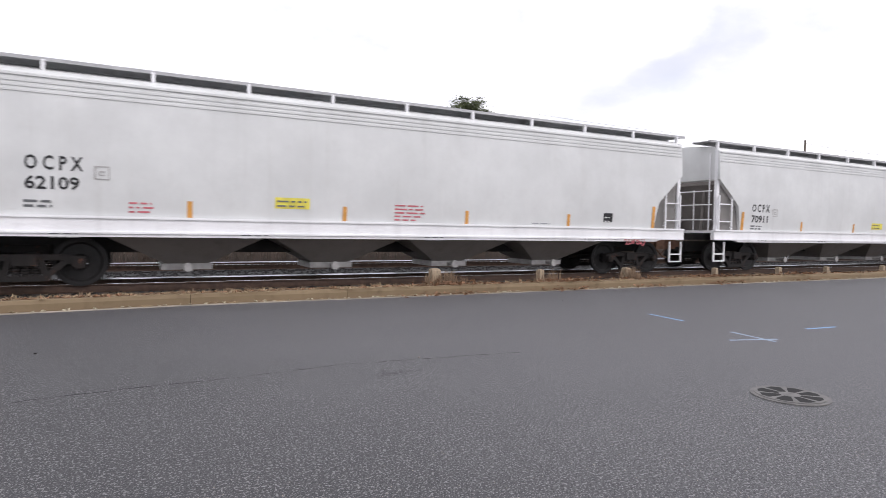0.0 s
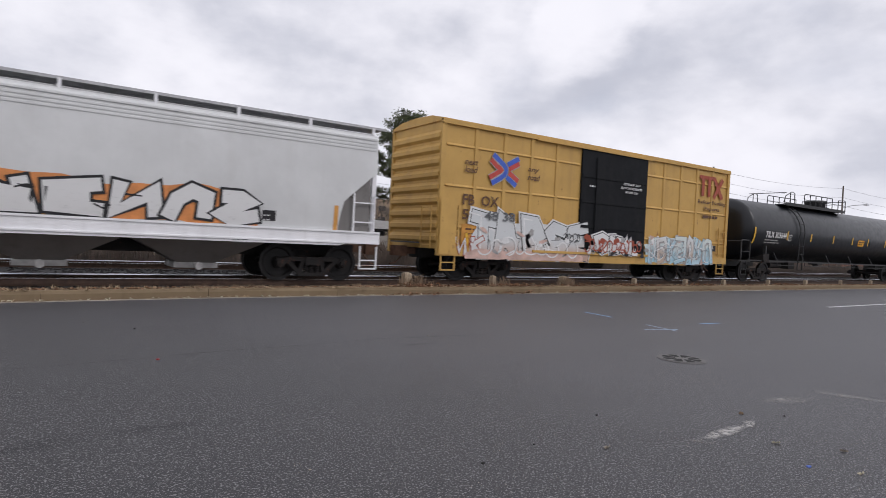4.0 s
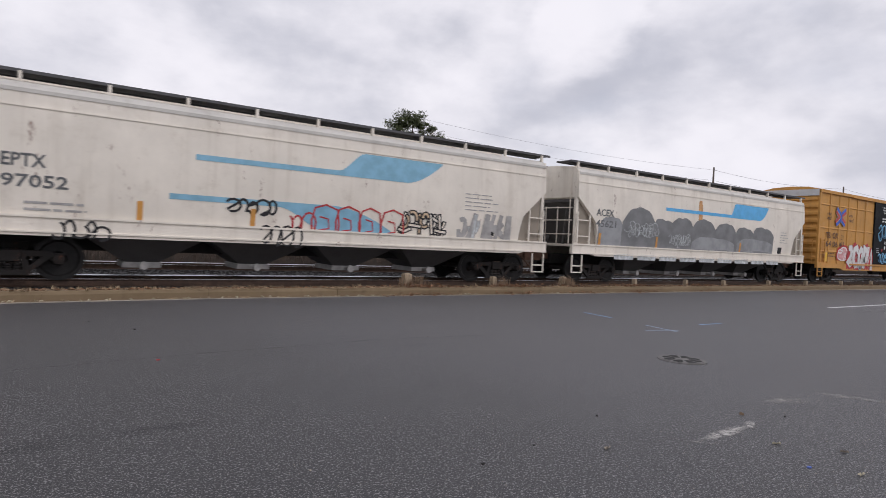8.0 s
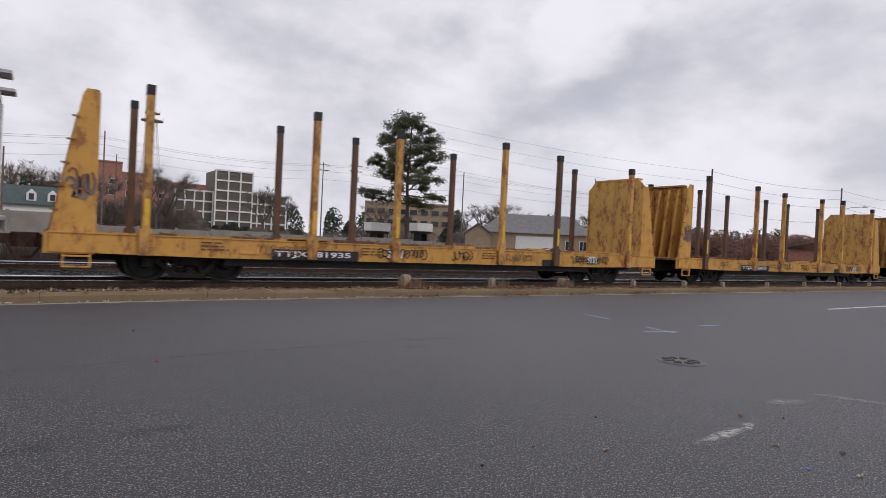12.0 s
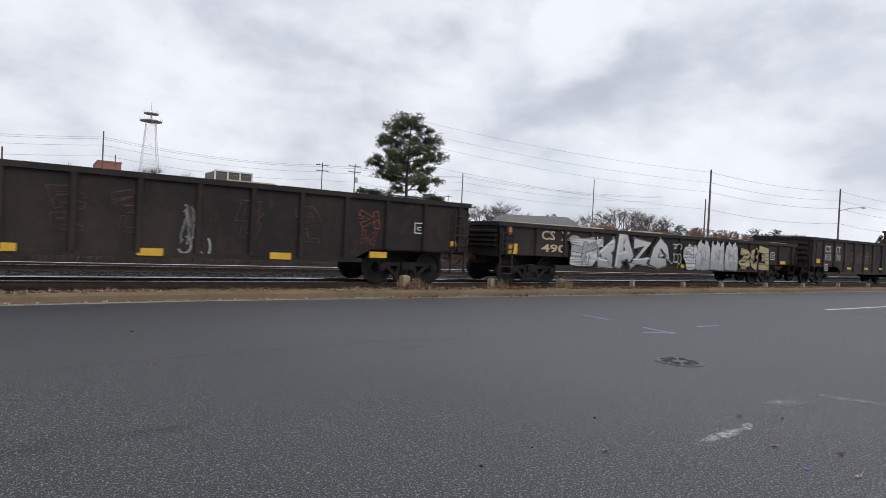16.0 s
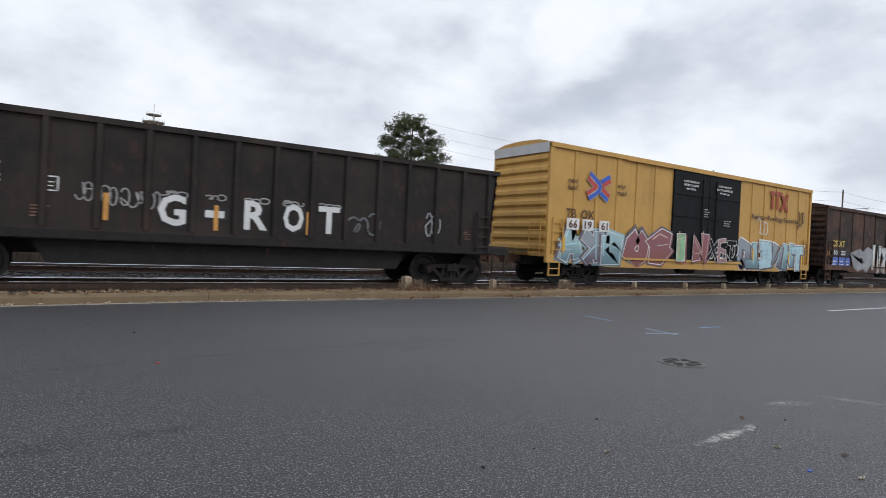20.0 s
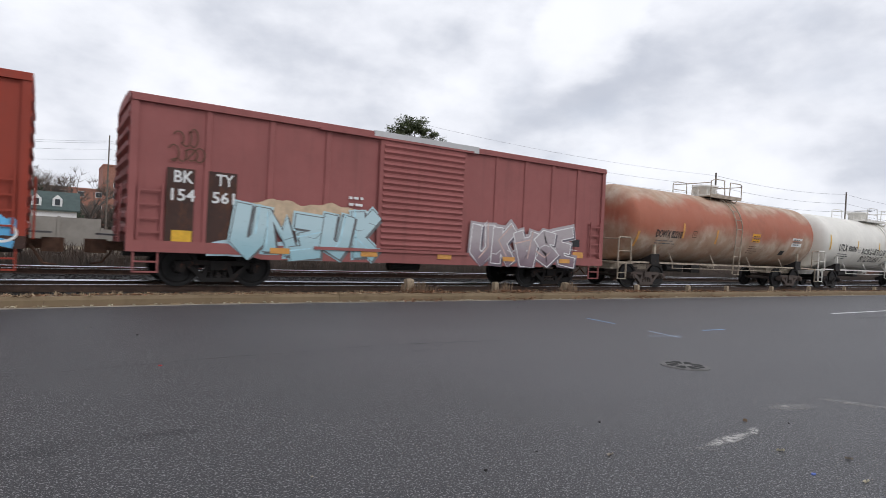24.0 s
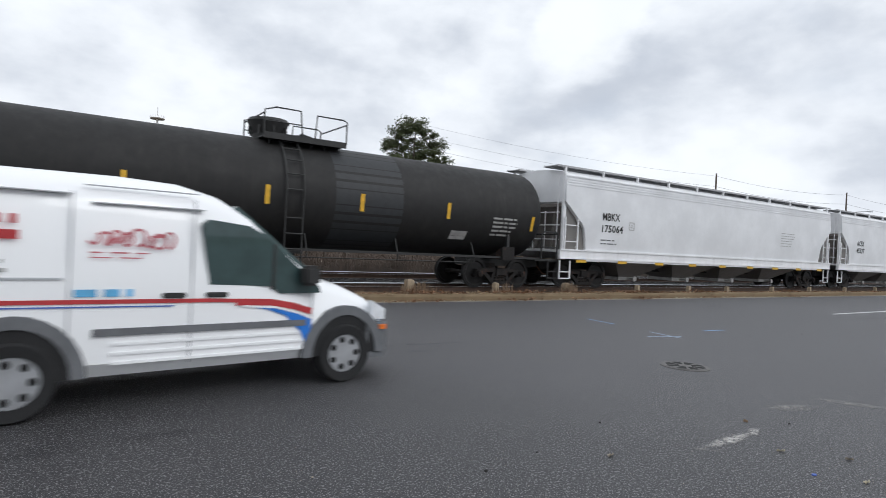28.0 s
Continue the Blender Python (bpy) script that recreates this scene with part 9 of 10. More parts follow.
burner("IN", 6.86, .92, 2.4, 1.36, dside, ["paint_lime", "fade_wine"], "paint_white", car, 163, .38, .03, "", .1, "paint_wine", (.10, -.06), "paint_rosy", 1.15)
burner("XET", 9.3, 1.0, 2.1, 1.0, dside, ["box_black", "paint_mauve"], "paint_white", car, 166, .22, .02)
tag(9.4, 1.05, 1.3, .7, dside, "paint_white", car, 167, .045)
tag(10.8, 1.2, .8, .8, dside, "paint_white", car, 168, .035)
burner("OTENHT", 11.6, .74, 6.1, 1.42, bside, ["fade_violet", "fade_teal", "paint_frost"], "paint_black", car, 164, .36, .02, "paint_white", .06, "paint_violet", (.10, -.05), "paint_ice", 1.2)
tag(13.3, 2.3, .9, .9, side, "paint_white", car, 169, .04, 3)
door_words(7.3, 3.95, 1.2, dside, car, 1.0, ("CLOSE THIS DOOR", "BEFORE CLOSING", "MAIN DOOR"))
door_words(9.75, 3.95, 1.2, dside, car)
bars(8.9, 3.2, .4, 4, dside, "paint_dim", car, .1, .04, 8)
bars(10.4, 2.8, .7, 3, dside, "paint_dim", car, .1, .04, 9)
reflectors(car, [(.7, 1.2), (12.9, 1.2), (16.2, 1.1), (17.5, 1.0)], lambda z: side(z) - .05, "reflector_yellow", .5, .12)
tag(17.0, 2.9, .7, .9, side, "paint_brown", car, 165, .06, 3)

# rusty box car
car, side = box_car("box_car", "rust-brown box car with faded markings and pale graffiti", 18.4, "box_rust", 4.25, .85, (7.7, 10.7), 1, "box_rust", 1.5, "gon_brown", rows=False)
ride(car, 385.2)
words("CS XT", .7, 2.12, 1.55, .34, side, "paint_yellow", car)
panel("number_patch", .68, 1.62, .85, .36, side, "paint_black", car)
panel("number_patch", 1.75, 1.62, 1.15, .36, side, "paint_black", car)
words("150", .74, 1.68, .62, .24, lambda z: side(z) - .008, "paint_white", car)
words("222", 1.80, 1.68, .52, .24, lambda z: side(z) - .008, "paint_white", car)
for x, w in ((.72, .75), (1.6, .7), (2.4, .55)):
    panel("blue_patch", x, 1.05, w, .5, side, "paint_blue", car)
    bars(x + .06, 1.3, w - .15, 2, lambda z: side(z) - .008, "paint_white", car, .16, .06, int(x * 9))
panel("orange_mark", .18, 1.6, .26, .32, side, "paint_orange", car)
burner("CS", 3.2, .74, 2.5, 1.45, bside, ["paint_pale_over"], "paint_over", car, 171, .42, .02, "paint_pale_over", .03, squeeze=1.2)
burner("INK", 5.6, .74, 2.1, 1.58, bside, ["fade_chrome"], "paint_black", car, 172, .32, .03, "paint_chrome", .05)
piece(7.8, .95, 2.7, 1.4, 4, lambda z: side(z) - .10, ["paint_chrome", "gon_brown"], "paint_white", car, 173, .3, .04)
burner("LOUSE", 10.9, .74, 4.9, 1.46, bside, ["fade_chrome", "paint_chrome"], "paint_darkgrey", car, 174, .32, .03, "paint_chrome", .07, "paint_umber", (.08, -.05), "paint_white")
words("CS", 14.3, 2.85, 1.4, .85, side, "paint_ochre", car)
words("X", 15.9, 2.85, .75, .85, side, "paint_ochre", car)
reflectors(car, [(4.9, 1.3), (12.6, 1.2), (16.4, 1.1)], lambda z: side(z) - .03, "reflector_yellow", .18, .5)

# orange-red box car with a big colour piece
car, side = box_car("box_car", "orange-red box car with ribbed door and large multicolour graffiti", 15.2, "box_red", 4.33, .78, (6.4, 9.2), 1, "box_red", 1.3, "box_red", door_style="ribbed", rows=False, sill_mat="gon_brown")
ride(car, 405.4)
block_row(9.05, .74, 5.3, 1.2, 5, bside, car, 181, "paint_white", "paint_umber", "paint_sand", ["paint_orange", "paint_sky", "paint_orange"], "paint_navy")
blob(9.6, 1.75, 1.5, .65, side, "paint_green", car, 31, .004)
blob(9.2, 1.9, 1.0, .5, side, "paint_orange", car, 37, .0035)
blob(13.6, .78, 1.5, .75, side, "paint_sky", car, 38, .0045)
xside = lambda z: side(z) - .10
patches(3.6, .82, 3.0, 1.0, bside, ["paint_green", "paint_olive", "paint_umber", "paint_orange", "paint_green", "paint_black"], car, 33, 22, .42)
patches(6.3, .82, 3.0, 1.05, xside, ["paint_green", "paint_olive", "paint_umber", "paint_grey", "paint_green", "paint_orange", "paint_black"], car, 32, 26, .40)
patches(4.4, 1.5, .8, .85, bside, ["paint_sand", "paint_black", "paint_dim", "paint_sand"], car, 35, 7, .26, .010)
patches(7.9, .85, .9, 1.2, xside, ["paint_grey", "paint_dim", "paint_black", "paint_grey"], car, 34, 12, .34, .012)
patches(7.3, 2.05, 1.2, .35, xside, ["paint_navy", "paint_grey", "paint_dim"], car, 40, 5, .36, .012)
patches(8.6, 1.2, .7, .9, xside, ["paint_teal", "paint_sky", "paint_white"], car, 41, 8, .20, .018)
patches(6.9, .95, 1.6, .7, xside, ["paint_white", "paint_black", "paint_white"], car, 42, 9, .15, .020)
tag(7.2, 1.2, 1.6, .7, lambda z: xside(z) - .016, "paint_white", car, 43, .05, 4)
tag(6.5, 1.0, 2.4, .9, lambda z: xside(z) - .014, "paint_black", car, 44, .035, 6)
patches(9.1, 1.95, 1.0, .25, side, ["paint_brownred", "paint_orange"], car, 45, 4, .34)
p, f = ribbon(arc(10.05, 1.16, 1.15, .36, 200, 340, 14), .13)
on_side("graffiti", p, f, 0, 0, bside, "paint_white", car, .019)
p, f = ribbon(arc(12.0, 1.16, 1.0, .36, 195, 330, 14), .12)
on_side("graffiti", p, f, 0, 0, bside, "paint_white", car, .019)
p, f = ribbon([(13.9, 1.45), (14.25, 1.15), (14.6, .95), (15.0, .86)], .16)
on_side("graffiti", p, f, 0, 0, bside, "paint_sky", car, .019)
tag(13.7, .8, 1.3, .5, lambda z: bside(z) - .01, "paint_white", car, 46, .05, 3)
burner("BUNK", .8, .74, 4.0, 1.42, bside, ["fade_white", "fade_chrome"], "paint_brown", car, 182, .34, .035, "paint_white", .05)
for q in range(6):
    panel("sill_reflector", .8 + 2.5 * q, .80, .6, .16, lambda z: side(z) - .055, "reflector_orange", car)
panel("label_plate", 13.6, 1.5, .4, .26, side, "paint_black", car)
tag(.5, 2.0, .9, .5, side, "paint_white", car, 183, .04)

# faded red box car
car, side = box_car("box_car", "faded dusty-red box car with light blue and white graffiti", 15.4, "box_faded_red", 4.30, .80, (6.15, 9.15), 1, "box_faded_red", 1.3, "box_faded_red", door_style="ribbed", rows=False)
ride(car, 422.4)
panel("dark_panel", .78, .95, .60, 1.8, side, "gon_brown", car, .003)
panel("dark_panel", 1.68, .95, .66, 1.8, side, "gon_brown", car, .003)
words("BK", .93, 2.42, .42, .28, side, "paint_white", car)
words("TY", 1.86, 2.42, .40, .28, side, "paint_white", car)
words("154", .88, 2.0, .52, .28, side, "paint_white", car)
words("561", 1.78, 2.0, .52, .28, side, "paint_white", car)
panel("yellow_mark", .92, 1.06, .44, .26, side, "reflector_yellow", car)
burner("UMEUK", 2.3, .70, 3.85, 1.40, bside, ["fade_frost"], "paint_darkgrey", car, 191, .40, .02, "fade_frost", .05, "paint_darkgrey", (.05, -.04), "paint_ice", 1.25)
blob(2.5, 1.5, 3.4, .75, side, "paint_sand", car, 195, .0022, "graffiti_ground")
blob(1.7, .74, 4.5, .45, side, "paint_frost", car, 39, .0035)
burner("UKASE", 9.4, .70, 4.5, 1.32, bside, ["fade_lilac"], "paint_white", car, 192, .34, .03, "fade_lilac", .07, "paint_violet", (.07, -.05), "paint_rosy", 1.15)
tag(.8, 2.85, .75, .4, side, "paint_brown", car, 193, .03, 4)
tag(.9, 3.2, .5, .5, side, "paint_brown", car, 194, .03, 3)
bm = BM()
bx(bm, 5.95, 9.55, -1.585, -1.40, 4.15, 4.345)
part("roof_patch", bm, "roof_silver", car)
bars(5.3, 2.4, .6, 5, side, "paint_white", car, .18, .07, 4)
for q in range(5):
    panel("sill_reflector", 3.2 + 2.5 * q, .86, .5, .14, lambda z: side(z) - .055, "reflector_orange", car)
panel("yellow_mark", 13.9, 1.0, .5, .26, side, "reflector_orange", car)
panel("label_plate", 13.8, 1.45, .4, .26, side, "paint_black", car)

# rusty tank car
car, side = tank_car("tank_car", "rust-streaked tan tank car with a single ladder", 14.75, "tank_rusty", 1.53, 2.56, "frame_tan", .475, .478, (.405, .57), "short", "truck_pale", "frame_white")
ride(car, 439.3)
words("DOWX 82210", 1.62, 2.02, 1.66, .30, side, "paint_black", car)
bars(1.7, 1.88, 1.5, 2, side, "paint_darkgrey", car, .11, .03, 3)
panel("warning_sign", 8.56, 2.12, .68, .38, side, "sign_orange", car)
bars(8.62, 2.36, .55, 3, lambda z: side(z) - .014, "paint_brown", car, .11, .04, 2)
panel("placard_board", 12.2, 2.05, .95, .42, side, "placard_white", car)
bars(12.26, 2.36, .8, 3, lambda z: side(z) - .014, "paint_darkgrey", car, .12, .05, 3)
reflectors(car, [(.5, 1.6), (3.3, 2.05), (5.7, 1.9)], side, "reflector_orange", .6, .12)
boxmark(4.0, 2.1, .28, side, "paint_brown", car)
bars(8.5, 1.9, .9, 4, side, "paint_brown", car, .1, .03, 4)
panel("label_plate", 11.4, 1.6, .4, .22, side, "paint_black", car)
# white tank car
car, side = tank_car("tank_car", "white tank car with black sprayed scrawl and white frame", 16.3, "tank_white", 1.5, 2.5, "frame_white", .455, .465, (.385, .575), "short", "truck_iron", "frame_white")
ride(car, 454.97)
words("UTLX", 1.67, 2.02, .98, .38, side, "paint_black", car)
words("930343", 2.82, 2.04, 1.0, .30, side, "paint_black", car)
bars(1.7, 1.85, 1.5, 3, side, "paint_darkgrey", car, .12, .04, 3)
burner("ACOTMBENTH", 4.5, 1.92, 3.2, .36, side, ["paint_black"], "paint_black", car, 201, .12, .005, squeeze=.85)
burner("BUZSORUL", 4.7, 1.50, 2.9, .36, side, ["paint_black"], "paint_black", car, 202, .12, .005, squeeze=.85)
p, f = ribbon(arc(8.22, 1.80, .24, .22, 170, -50, 10) + [(8.02, 1.42), (8.16, 1.36), (8.30, 1.44)], .055)
on_side("scrawl", p, f, 0, 0, side, "paint_black", car, .011)
tag(8.42, 1.36, .32, .24, side, "paint_black", car, 203, .03, 3)
boxmark(4.02, 2.02, .28, side, "paint_dim", car)
reflectors(car, [(.56, 2.05)], side, "reflector_yellow", .8, .13)
reflectors(car, [(3.86, 2.22), (6.67, 2.22), (9.02, 2.2), (11.92, 2.2), (14.6, 2.2)], side, "reflector_yellow", .44, .10)
panel("warning_sign", 9.8, 1.70, .66, .28, side, "reflector_yellow", car)
bars(11.0, 1.75, 1.0, 3, side, "paint_darkgrey", car, .12, .05, 3)
bars(13.6, 2.3, .9, 5, side, "paint_dim", car, .12, .03, 5)
# slate tank car
car, side = tank_car("tank_car", "slate-grey tank car with yellow reflectors", 15.1, "tank_slate", 1.48, 2.5, "frame_black", .459, .43, (.417, .541), "hoops")
ride(car, 472.1)
words("GATX 210559", 1.54, 2.12, 2.1, .33, side, "paint_white", car)
bars(1.55, 1.9, 1.7, 2, side, "paint_dim", car, .13, .05, 3)
reflectors(car, [(.44, 2.0)], side, "reflector_yellow", .85, .14)
reflectors(car, [(3.74, 2.2), (5.97, 2.2), (8.9, 2.2), (11.5, 2.2), (14.3, 1.9)], side, "reflector_yellow", .45, .13)
panel("warning_sign", 4.85, 1.6, .7, .28, side, "reflector_orange", car)
panel("label_plate", 7.1, 1.55, .36, .30, side, "sign_yellow", car)
bars(12.9, 2.6, 1.1, 4, side, "paint_dim", car, .13, .06, 5)
bars(7.6, 1.75, 1.0, 4, side, "paint_dim", car, .1, .03, 5)
bars(9.6, 1.75, 1.0, 4, side, "paint_dim", car, .1, .03, 6)
# dull black tank car
car, side = tank_car("tank_car", "dull black tank car with a faded grey band", 17.0, "tank_dull", 1.47, 2.47, "frame_black", .455, .46, (.432, .567), "short")
ride(car, 488.3)
words("SHQX", 2.27, 1.74, .95, .26, side, "paint_white", car)
words("9998", 3.45, 1.74, .88, .26, side, "paint_white", car)
boxmark(4.75, 1.74, .28, side, "paint_dim", car)
bars(2.3, 1.6, 1.9, 2, side, "paint_dim", car, .12, .04, 3)
reflectors(car, [(.8, 1.85)], side, "reflector_yellow", .85, .14)
reflectors(car, [(4.1, 2.12), (7.3, 2.11), (9.92, 2.11), (12.8, 2.1), (16.2, 1.9)], lambda z: side(z) - .008, "reflector_yellow", .48, .12)
bm = BM()
n = 32
loft(bm, [[(9.2 + d, 1.474 * math.cos(2 * math.pi * i / n), 2.47 + 1.474 * math.sin(2 * math.pi * i / n)) for i in range(n)] for d in (0, 2.1)], caps=False)
part("faded_band", bm, "band_dull", car, smooth=60)
bars(14.6, 2.2, 1.1, 5, side, "paint_dim", car, .13, .06, 5)
panel("label_plate", 13.1, 1.5, .6, .26, side, "paint_dim", car)

# grey hoppers at the tail
car, side = covered_hopper("covered_hopper", "pale grey covered hopper with yellow dashes on the sill", 19.8, "hopper_pale", "hopper_sill")
ride(car, 505.8)
words("MBKX", 2.02, 2.48, .95, .28, side, "paint_black", car)
words("175064", 2.02, 2.05, 1.15, .28, side, "paint_black", car)
boxmark(3.5, 2.2, .3, side, "paint_dim", car)
bars(2.0, 1.75, 1.0, 2, side, "paint_darkgrey", car, .13, .04, 3)
bars(14.6, 2.65, 1.4, 6, side, "paint_dim", car, .12, .03, 5)
for q in range(9):
    panel("sill_reflector", .8 + 2.2 * q, .92, .5, .1, lambda z: -1.535, "reflector_yellow", car)
car, side = covered_hopper("covered_hopper", "pale grey covered hopper at the tail", 18.9, "hopper_pale", "hopper_sill")
ride(car, 526.6)
words("ACFX", 2.0, 2.4, .9, .28, side, "paint_black", car)
words("45337", 2.0, 2.0, 1.0, .28, side, "paint_black", car)

# scrap loads riding in two gondolas
for s, L, zt in GON_LOADS:
    load = tagged(new("slab_load"), "pale tan rough slabs heaped to the gondola rim", "cargo")
    rng = random.Random(int(s))
    for i in range(11):
        x0 = .5 + (L - 1) * i / 11
        bm = BM()
        bx(bm, x0, x0 + (L - 1) / 11 * rng.uniform(.8, .98), -1.3, 1.3, 1.025, zt + rng.uniform(.02, .14))
        part("slab", bm, "gon_load", load, bevel=.02)
    ride(load, s)
# ---------- delivery van, in van space: x forward from the rear axle, y to its left, z up ----------
VAN_X, VAN_Y, VAN_TURN, VAN_SPEED = -.16, 6.37, 7.2, 18.2
van = tagged(new("delivery_van"), "white high-roof delivery van with red and blue side stripes", "van")
NOSE, TAIL, HALF = 3.74, -.83, .88


def van_ring(x, z0, z1, half, crown=.12, tuck=.10):
    mid = z0 + (z1 - z0) * .5
    right = [(-half + .10, z0), (-half, z0 + .12), (-half - .01, mid), (-half + tuck * .4, z1 - .35), (-half + tuck, z1 - .16), (-half + tuck + .10, z1 - .05), (-half * .5, z1), (0, z1 + .01)]
    return [(x, y, z) for y, z in right] + [(x, -y, z) for y, z in right[-2::-1]]


bm = BM()
loft(bm, [van_ring(TAIL, .40, 1.86, .84), van_ring(TAIL + .06, .32, 1.93, .87), van_ring(-.3, .28, 1.97, HALF), van_ring(.6, .28, 1.98, HALF), van_ring(1.1, .28, 1.96, HALF), van_ring(1.45, .28, 1.88, HALF, tuck=.12), van_ring(1.75, .28, 1.72, HALF, tuck=.15),
          van_ring(2.12, .28, 1.42, HALF, tuck=.17), van_ring(2.50, .28, 1.12, HALF, tuck=.11), van_ring(2.85, .28, 1.02, .87, tuck=.10), van_ring(3.15, .30, .90, .84, tuck=.10), van_ring(3.34, .32, .78, .76, tuck=.09), van_ring(3.42, .36, .70, .66, tuck=.08)])
part("body", bm, "van_white", van, smooth=38)
vside = lambda z: -HALF - .012
# arches, wheels
for x in (-.15, 2.75):
    for s in (-1, 1):
        bm = BM()
        n = 14
        prism(bm, [((.40) * math.cos(math.pi * i / n) + x, .30 + .43 * math.sin(math.pi * i / n)) for i in range(n + 1)], "y", s * .80, s * (HALF + .014))
        part("wheel_well", bm, "tyre", van)
        bm = BM()
        outer = [((.50) * math.cos(math.pi * i / n) + x, .30 + .52 * math.sin(math.pi * i / n)) for i in range(n + 1)]
        inner = [((.39) * math.cos(math.pi * i / n) + x, .30 + .42 * math.sin(math.pi * i / n)) for i in range(n + 1)]
        for i in range(n):
            ring = [outer[i], outer[i + 1], inner[i + 1], inner[i]]
            prism(bm, ring, "y", s * (HALF - .02), s * (HALF + .03))
        part("arch_trim", bm, "bumper_grey", van)
        wheel = new("wheel", None)
        bm = BM()
        m = 28
        prof = [(.20, -.09), (.29, -.10), (.308, -.07), (.312, 0), (.308, .07), (.29, .10), (.20, .09)]
        vs = [[bm.verts.new((r * math.cos(2 * math.pi * i / m), y, r * math.sin(2 * math.pi * i / m))) for r, y in prof] for i in range(m)]
        for i in range(m):
            a, b2 = vs[i], vs[(i + 1) % m]
            for k in range(len(prof)):
                q = (k + 1) % len(prof)
                bm.faces.new((a[k], a[q], b2[q], b2[k]))
        scene.collection.objects.unlink(wheel)
        bpy.data.objects.remove(wheel)
        tyre = place("wheel", to_mesh("wheel", bm, "tyre", 40), van, (x, s * .83, .312))
        bm = BM()
        rod(bm, (0, -.07, 0), (0, .07, 0), .205, 24)
        part("rim", bm, "hubcap", tyre, smooth=40)
        for i in range(7):
            q = 2 * math.pi * i / 7
            bm = BM()
            rod(bm, (.145 * math.cos(q), s * .068, .145 * math.sin(q)), (.145 * math.cos(q), s * .076, .145 * math.sin(q)), .034, 10)
            part("hubcap_hole", bm, "tyre", tyre)
# glass
bm = BM()
prism(bm, [(1.30, 1.05), (1.22, 1.60), (1.28, 1.64), (1.66, 1.60), (1.80, 1.53), (2.42, 1.02), (2.44, .96), (1.98, .96), (1.92, 1.03)], "y", -HALF - .012, -HALF + .30)
part("door_window", bm, "van_glass", van)
bm = BM()
prism(bm, [(1.30, 1.05), (1.22, 1.60), (1.28, 1.64), (1.66, 1.60), (1.80, 1.53), (2.42, 1.02), (2.44, .96), (1.98, .96), (1.92, 1.03)], "y", HALF - .30, HALF + .012)
part("door_window", bm, "van_glass", van)
bm = BM()
loft(bm, [[(1.60, -.50, 1.74), (1.60, .50, 1.74), (1.68, .50, 1.80), (1.68, -.50, 1.80)], [(2.38, -.60, 1.10), (2.38, .60, 1.10), (2.46, .60, 1.17), (2.46, -.60, 1.17)]])
part("windscreen", bm, "van_glass", van)
bm = BM()
bx(bm, 1.90, 1.93, -HALF - .02, -HALF + .0, 1.0, 1.44)
part("window_bar", bm, "frame_black", van)
for s in (-1, 1):
    bm = BM()
    bx(bm, 2.18, 2.36, s * (HALF + .02) - (.14 if s < 0 else 0), s * (HALF + .02) + (.14 if s > 0 else 0), 1.04, 1.24)
    part("wing_mirror", bm, "frame_black", van, bevel=.03)
# bumpers, lamps, trim
bm = BM()
loft(bm, [[(3.02, -.90, .24), (3.02, .90, .24), (3.02, .90, .62), (3.02, -.90, .62)], [(3.30, -.85, .22), (3.30, .85, .22), (3.30, .85, .60), (3.30, -.85, .60)], [(3.48, -.66, .24), (3.48, .66, .24), (3.48, .66, .58), (3.48, -.66, .58)]])
part("front_bumper", bm, "bumper_grey", van, smooth=30)
bm = BM()
bx(bm, TAIL - .06, TAIL + .3, -.90, .90, .36, .62)
part("rear_bumper", bm, "bumper_grey", van, bevel=.03)
for s in (-1, 1):
    bm = BM()
    loft(bm, [[(3.10, s * .78, .66), (3.10, s * .875, .66), (3.10, s * .86, .86), (3.10, s * .78, .86)], [(3.40, s * .55, .62), (3.40, s * .70, .62), (3.40, s * .70, .74), (3.40, s * .55, .74)]])
    part("headlamp", bm, "lamp_clear", van)
    bm = BM()
    bx(bm, 3.20, 3.29, s * .86 - .03, s * .86 + .03, .54, .59)
    part("side_marker", bm, "lamp_amber", van)
bm = BM()
bx(bm, .38, 2.28, -HALF - .025, -HALF + .01, .63, .69)
part("rub_strip", bm, "bumper_grey", van)
for z in (.56, .48, .40):
    bm = BM()
    bx(bm, .52, 2.28, -HALF - .014, -HALF + .01, z - .012, z + .012)
    part("sill_rib", bm, "van_white", van)
for x in (.90, 1.27):
    bm = BM()
    bx(bm, x, x + .20, -HALF - .035, -HALF + .0, .935, .98)
    part("door_handle", bm, "frame_black", van, bevel=.01)
for x, z0, z1 in ((.20, .36, 1.80), (1.14, .36, 1.80), (2.34, .36, .95)):
    bm = BM()
    bx(bm, x, x + .012, -HALF - .013, -HALF + .0, z0, z1)
    part("door_seam", bm, "seam_grey", van)
bm = BM()
bx(bm, -.75, .16, -HALF - .02, -HALF + .0, 1.09, 1.11)
part("slide_rail", bm, "seam_grey", van)
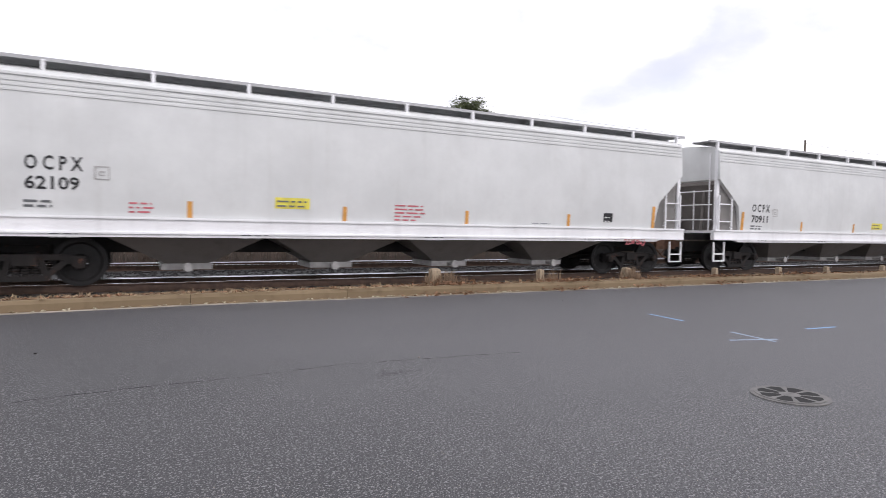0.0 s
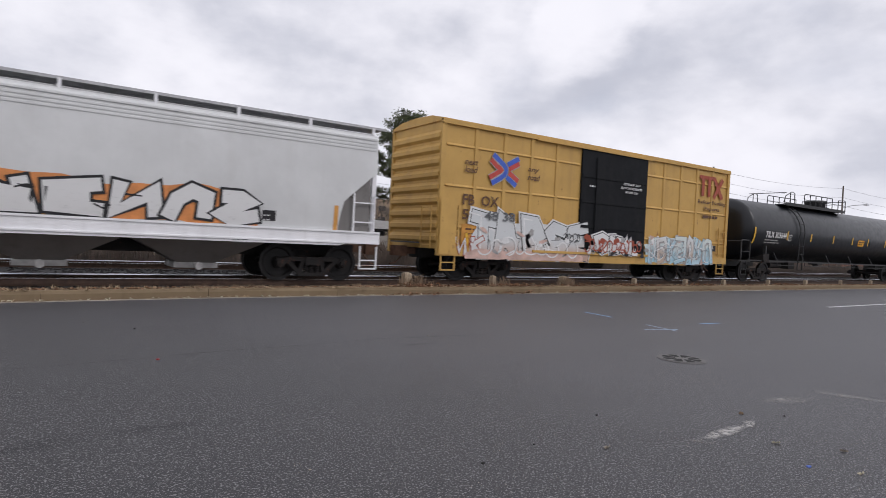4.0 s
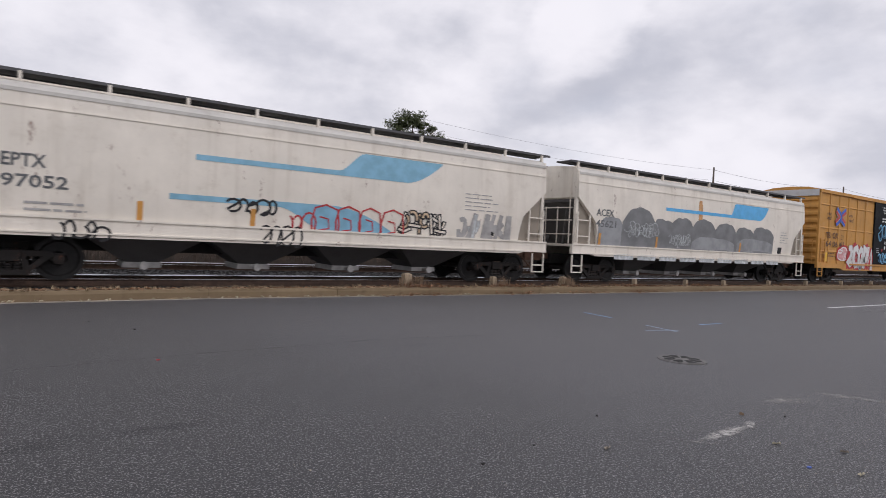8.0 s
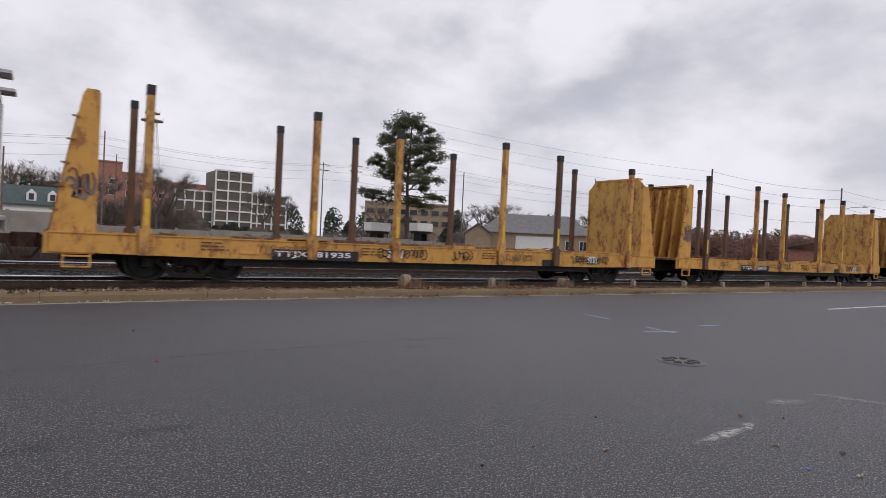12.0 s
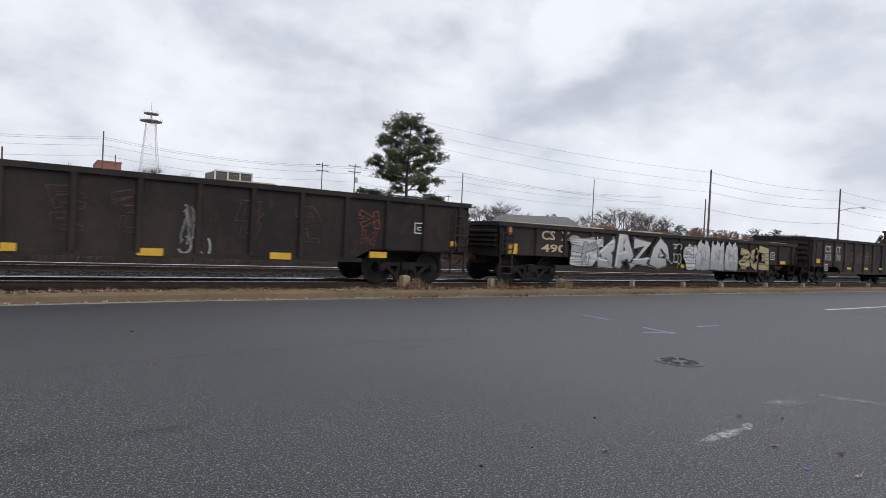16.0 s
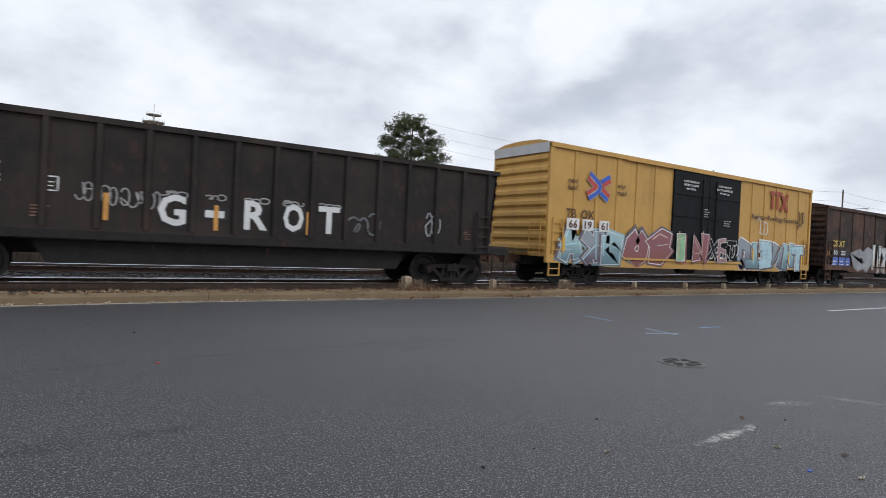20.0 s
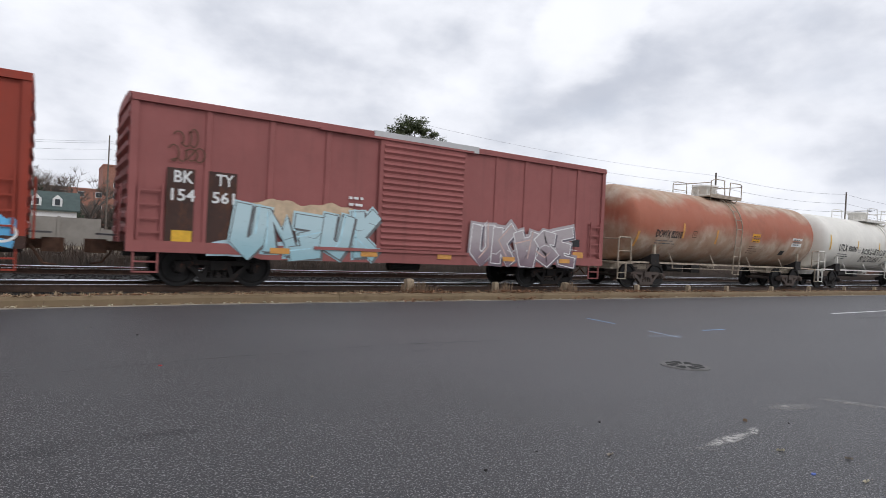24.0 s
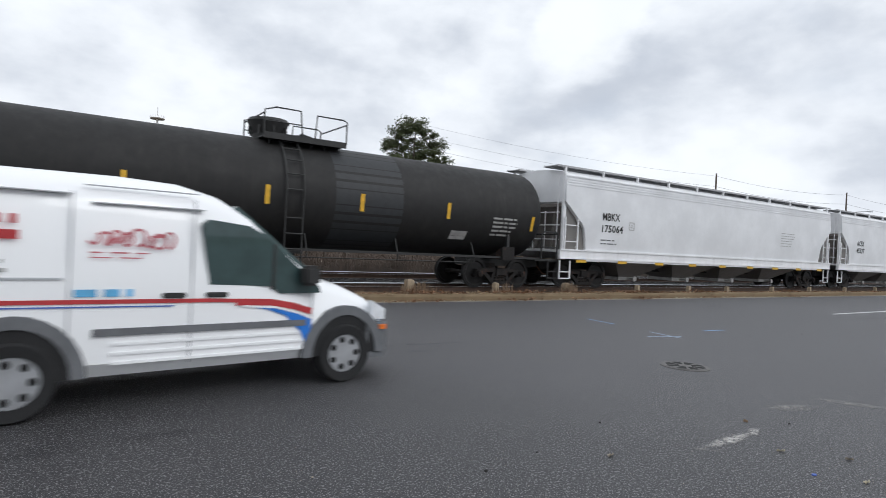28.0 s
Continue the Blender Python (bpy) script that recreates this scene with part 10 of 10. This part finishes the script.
# livery
pts = [(-.80 + 2.9 * i / 20, .925 - .025 * i / 20 - (.05 * ((i - 14) / 6) ** 2 if i > 14 else 0)) for i in range(21)]
p, f = ribbon(pts, .035)
on_side("red_stripe", p, f, 0, 0, vside, "paint_red", van, .006)
p, f = ribbon([(-.80, .885), (1.0, .865)], .012)
on_side("blue_pinstripe", p, f, 0, 0, vside, "paint_blue", van, .006)
p, f = ribbon([(1.55, .885), (1.9, .875), (2.15, .83), (2.34, .77)], .065)
on_side("red_stripe", p, f, 0, 0, vside, "paint_red", van, .008)
on_side("blue_sweep", [(1.60, .845), (1.95, .82), (2.20, .75), (2.34, .69), (2.34, .42), (2.30, .42), (2.22, .58), (2.05, .74), (1.85, .81)], [(0, 8, 1), (1, 8, 7, 2), (2, 7, 6, 3), (3, 6, 5, 4)], 0, 0, vside, "paint_deep_blue", van, .007)
p, f = ribbon([(1.62, .845), (1.95, .825), (2.20, .76), (2.34, .705)], .02)
on_side("white_pinstripe", p, f, 0, 0, vside, "van_white", van, .010)
tag(.32, 1.36, .66, .15, vside, "paint_rose", van, 4, .022, 8, "script_line")
bars(.34, 1.31, .62, 1, vside, "paint_rose", van, .07, .012, 4)
bars(.34, 1.27, .5, 1, vside, "paint_rose", van, .07, .010, 5)
bars(-.80, 1.52, .75, 2, vside, "paint_red", van, .12, .07, 5)
bars(-.75, 1.22, .6, 2, vside, "paint_dim", van, .07, .03, 5)
bars(.24, .955, .46, 1, vside, "paint_sky", van, .1, .06, 6)
bars(3.10, .60, .10, 1, lambda z: -.89, "paint_sky", van, .1, .05, 6)
for x0, z in ((-.7, 1.78), (.35, 1.72), (.3, 1.86)):
    bm = BM()
    bx(bm, x0, x0 + .9, -HALF + .03 if z < 1.8 else -HALF + .07, -HALF + .09, z - .005, z + .005)
    part("body_crease", bm, "seam_grey", van)
# ---------- what moves ----------
SPEED = 17.54


def motions():
    # the train rolls at an even pace with small surges
    surge = {-1: .9, 0: .61, .5: .31, 6: -.22, 11: .12, 19: .12}
    steps = [-1, 0, .5, 1, 2, 4, 5, 5.5, 6, 6.5, 7, 8, 10, 10.5, 11, 11.5, 12, 14, 16, 18, 18.5, 19, 19.5, 20, 22, 24, 26, 28, 29]
    for car, s in TRAIN:
        walk(car, [(t, pose(s - SPEED * t + surge.get(t, 0), TRACK_Y, RAIL_Z)) for t in steps])
    rows = []
    for t in [-1, 0, 5, 10, 15, 20, 24, 26, 27, 27.5, 27.8, 28.0, 29]:
        x = VAN_X + VAN_SPEED * (t - 28)
        y = VAN_Y + (x - VAN_X) * math.tan(radians(VAN_TURN)) if t > 26.9 else VAN_Y - VAN_SPEED * math.tan(radians(VAN_TURN))
        rows.append((t, pose(x, y, 0, 0, 0, VAN_TURN if t > 26.9 else 0)))
    walk(van, rows)


motions()
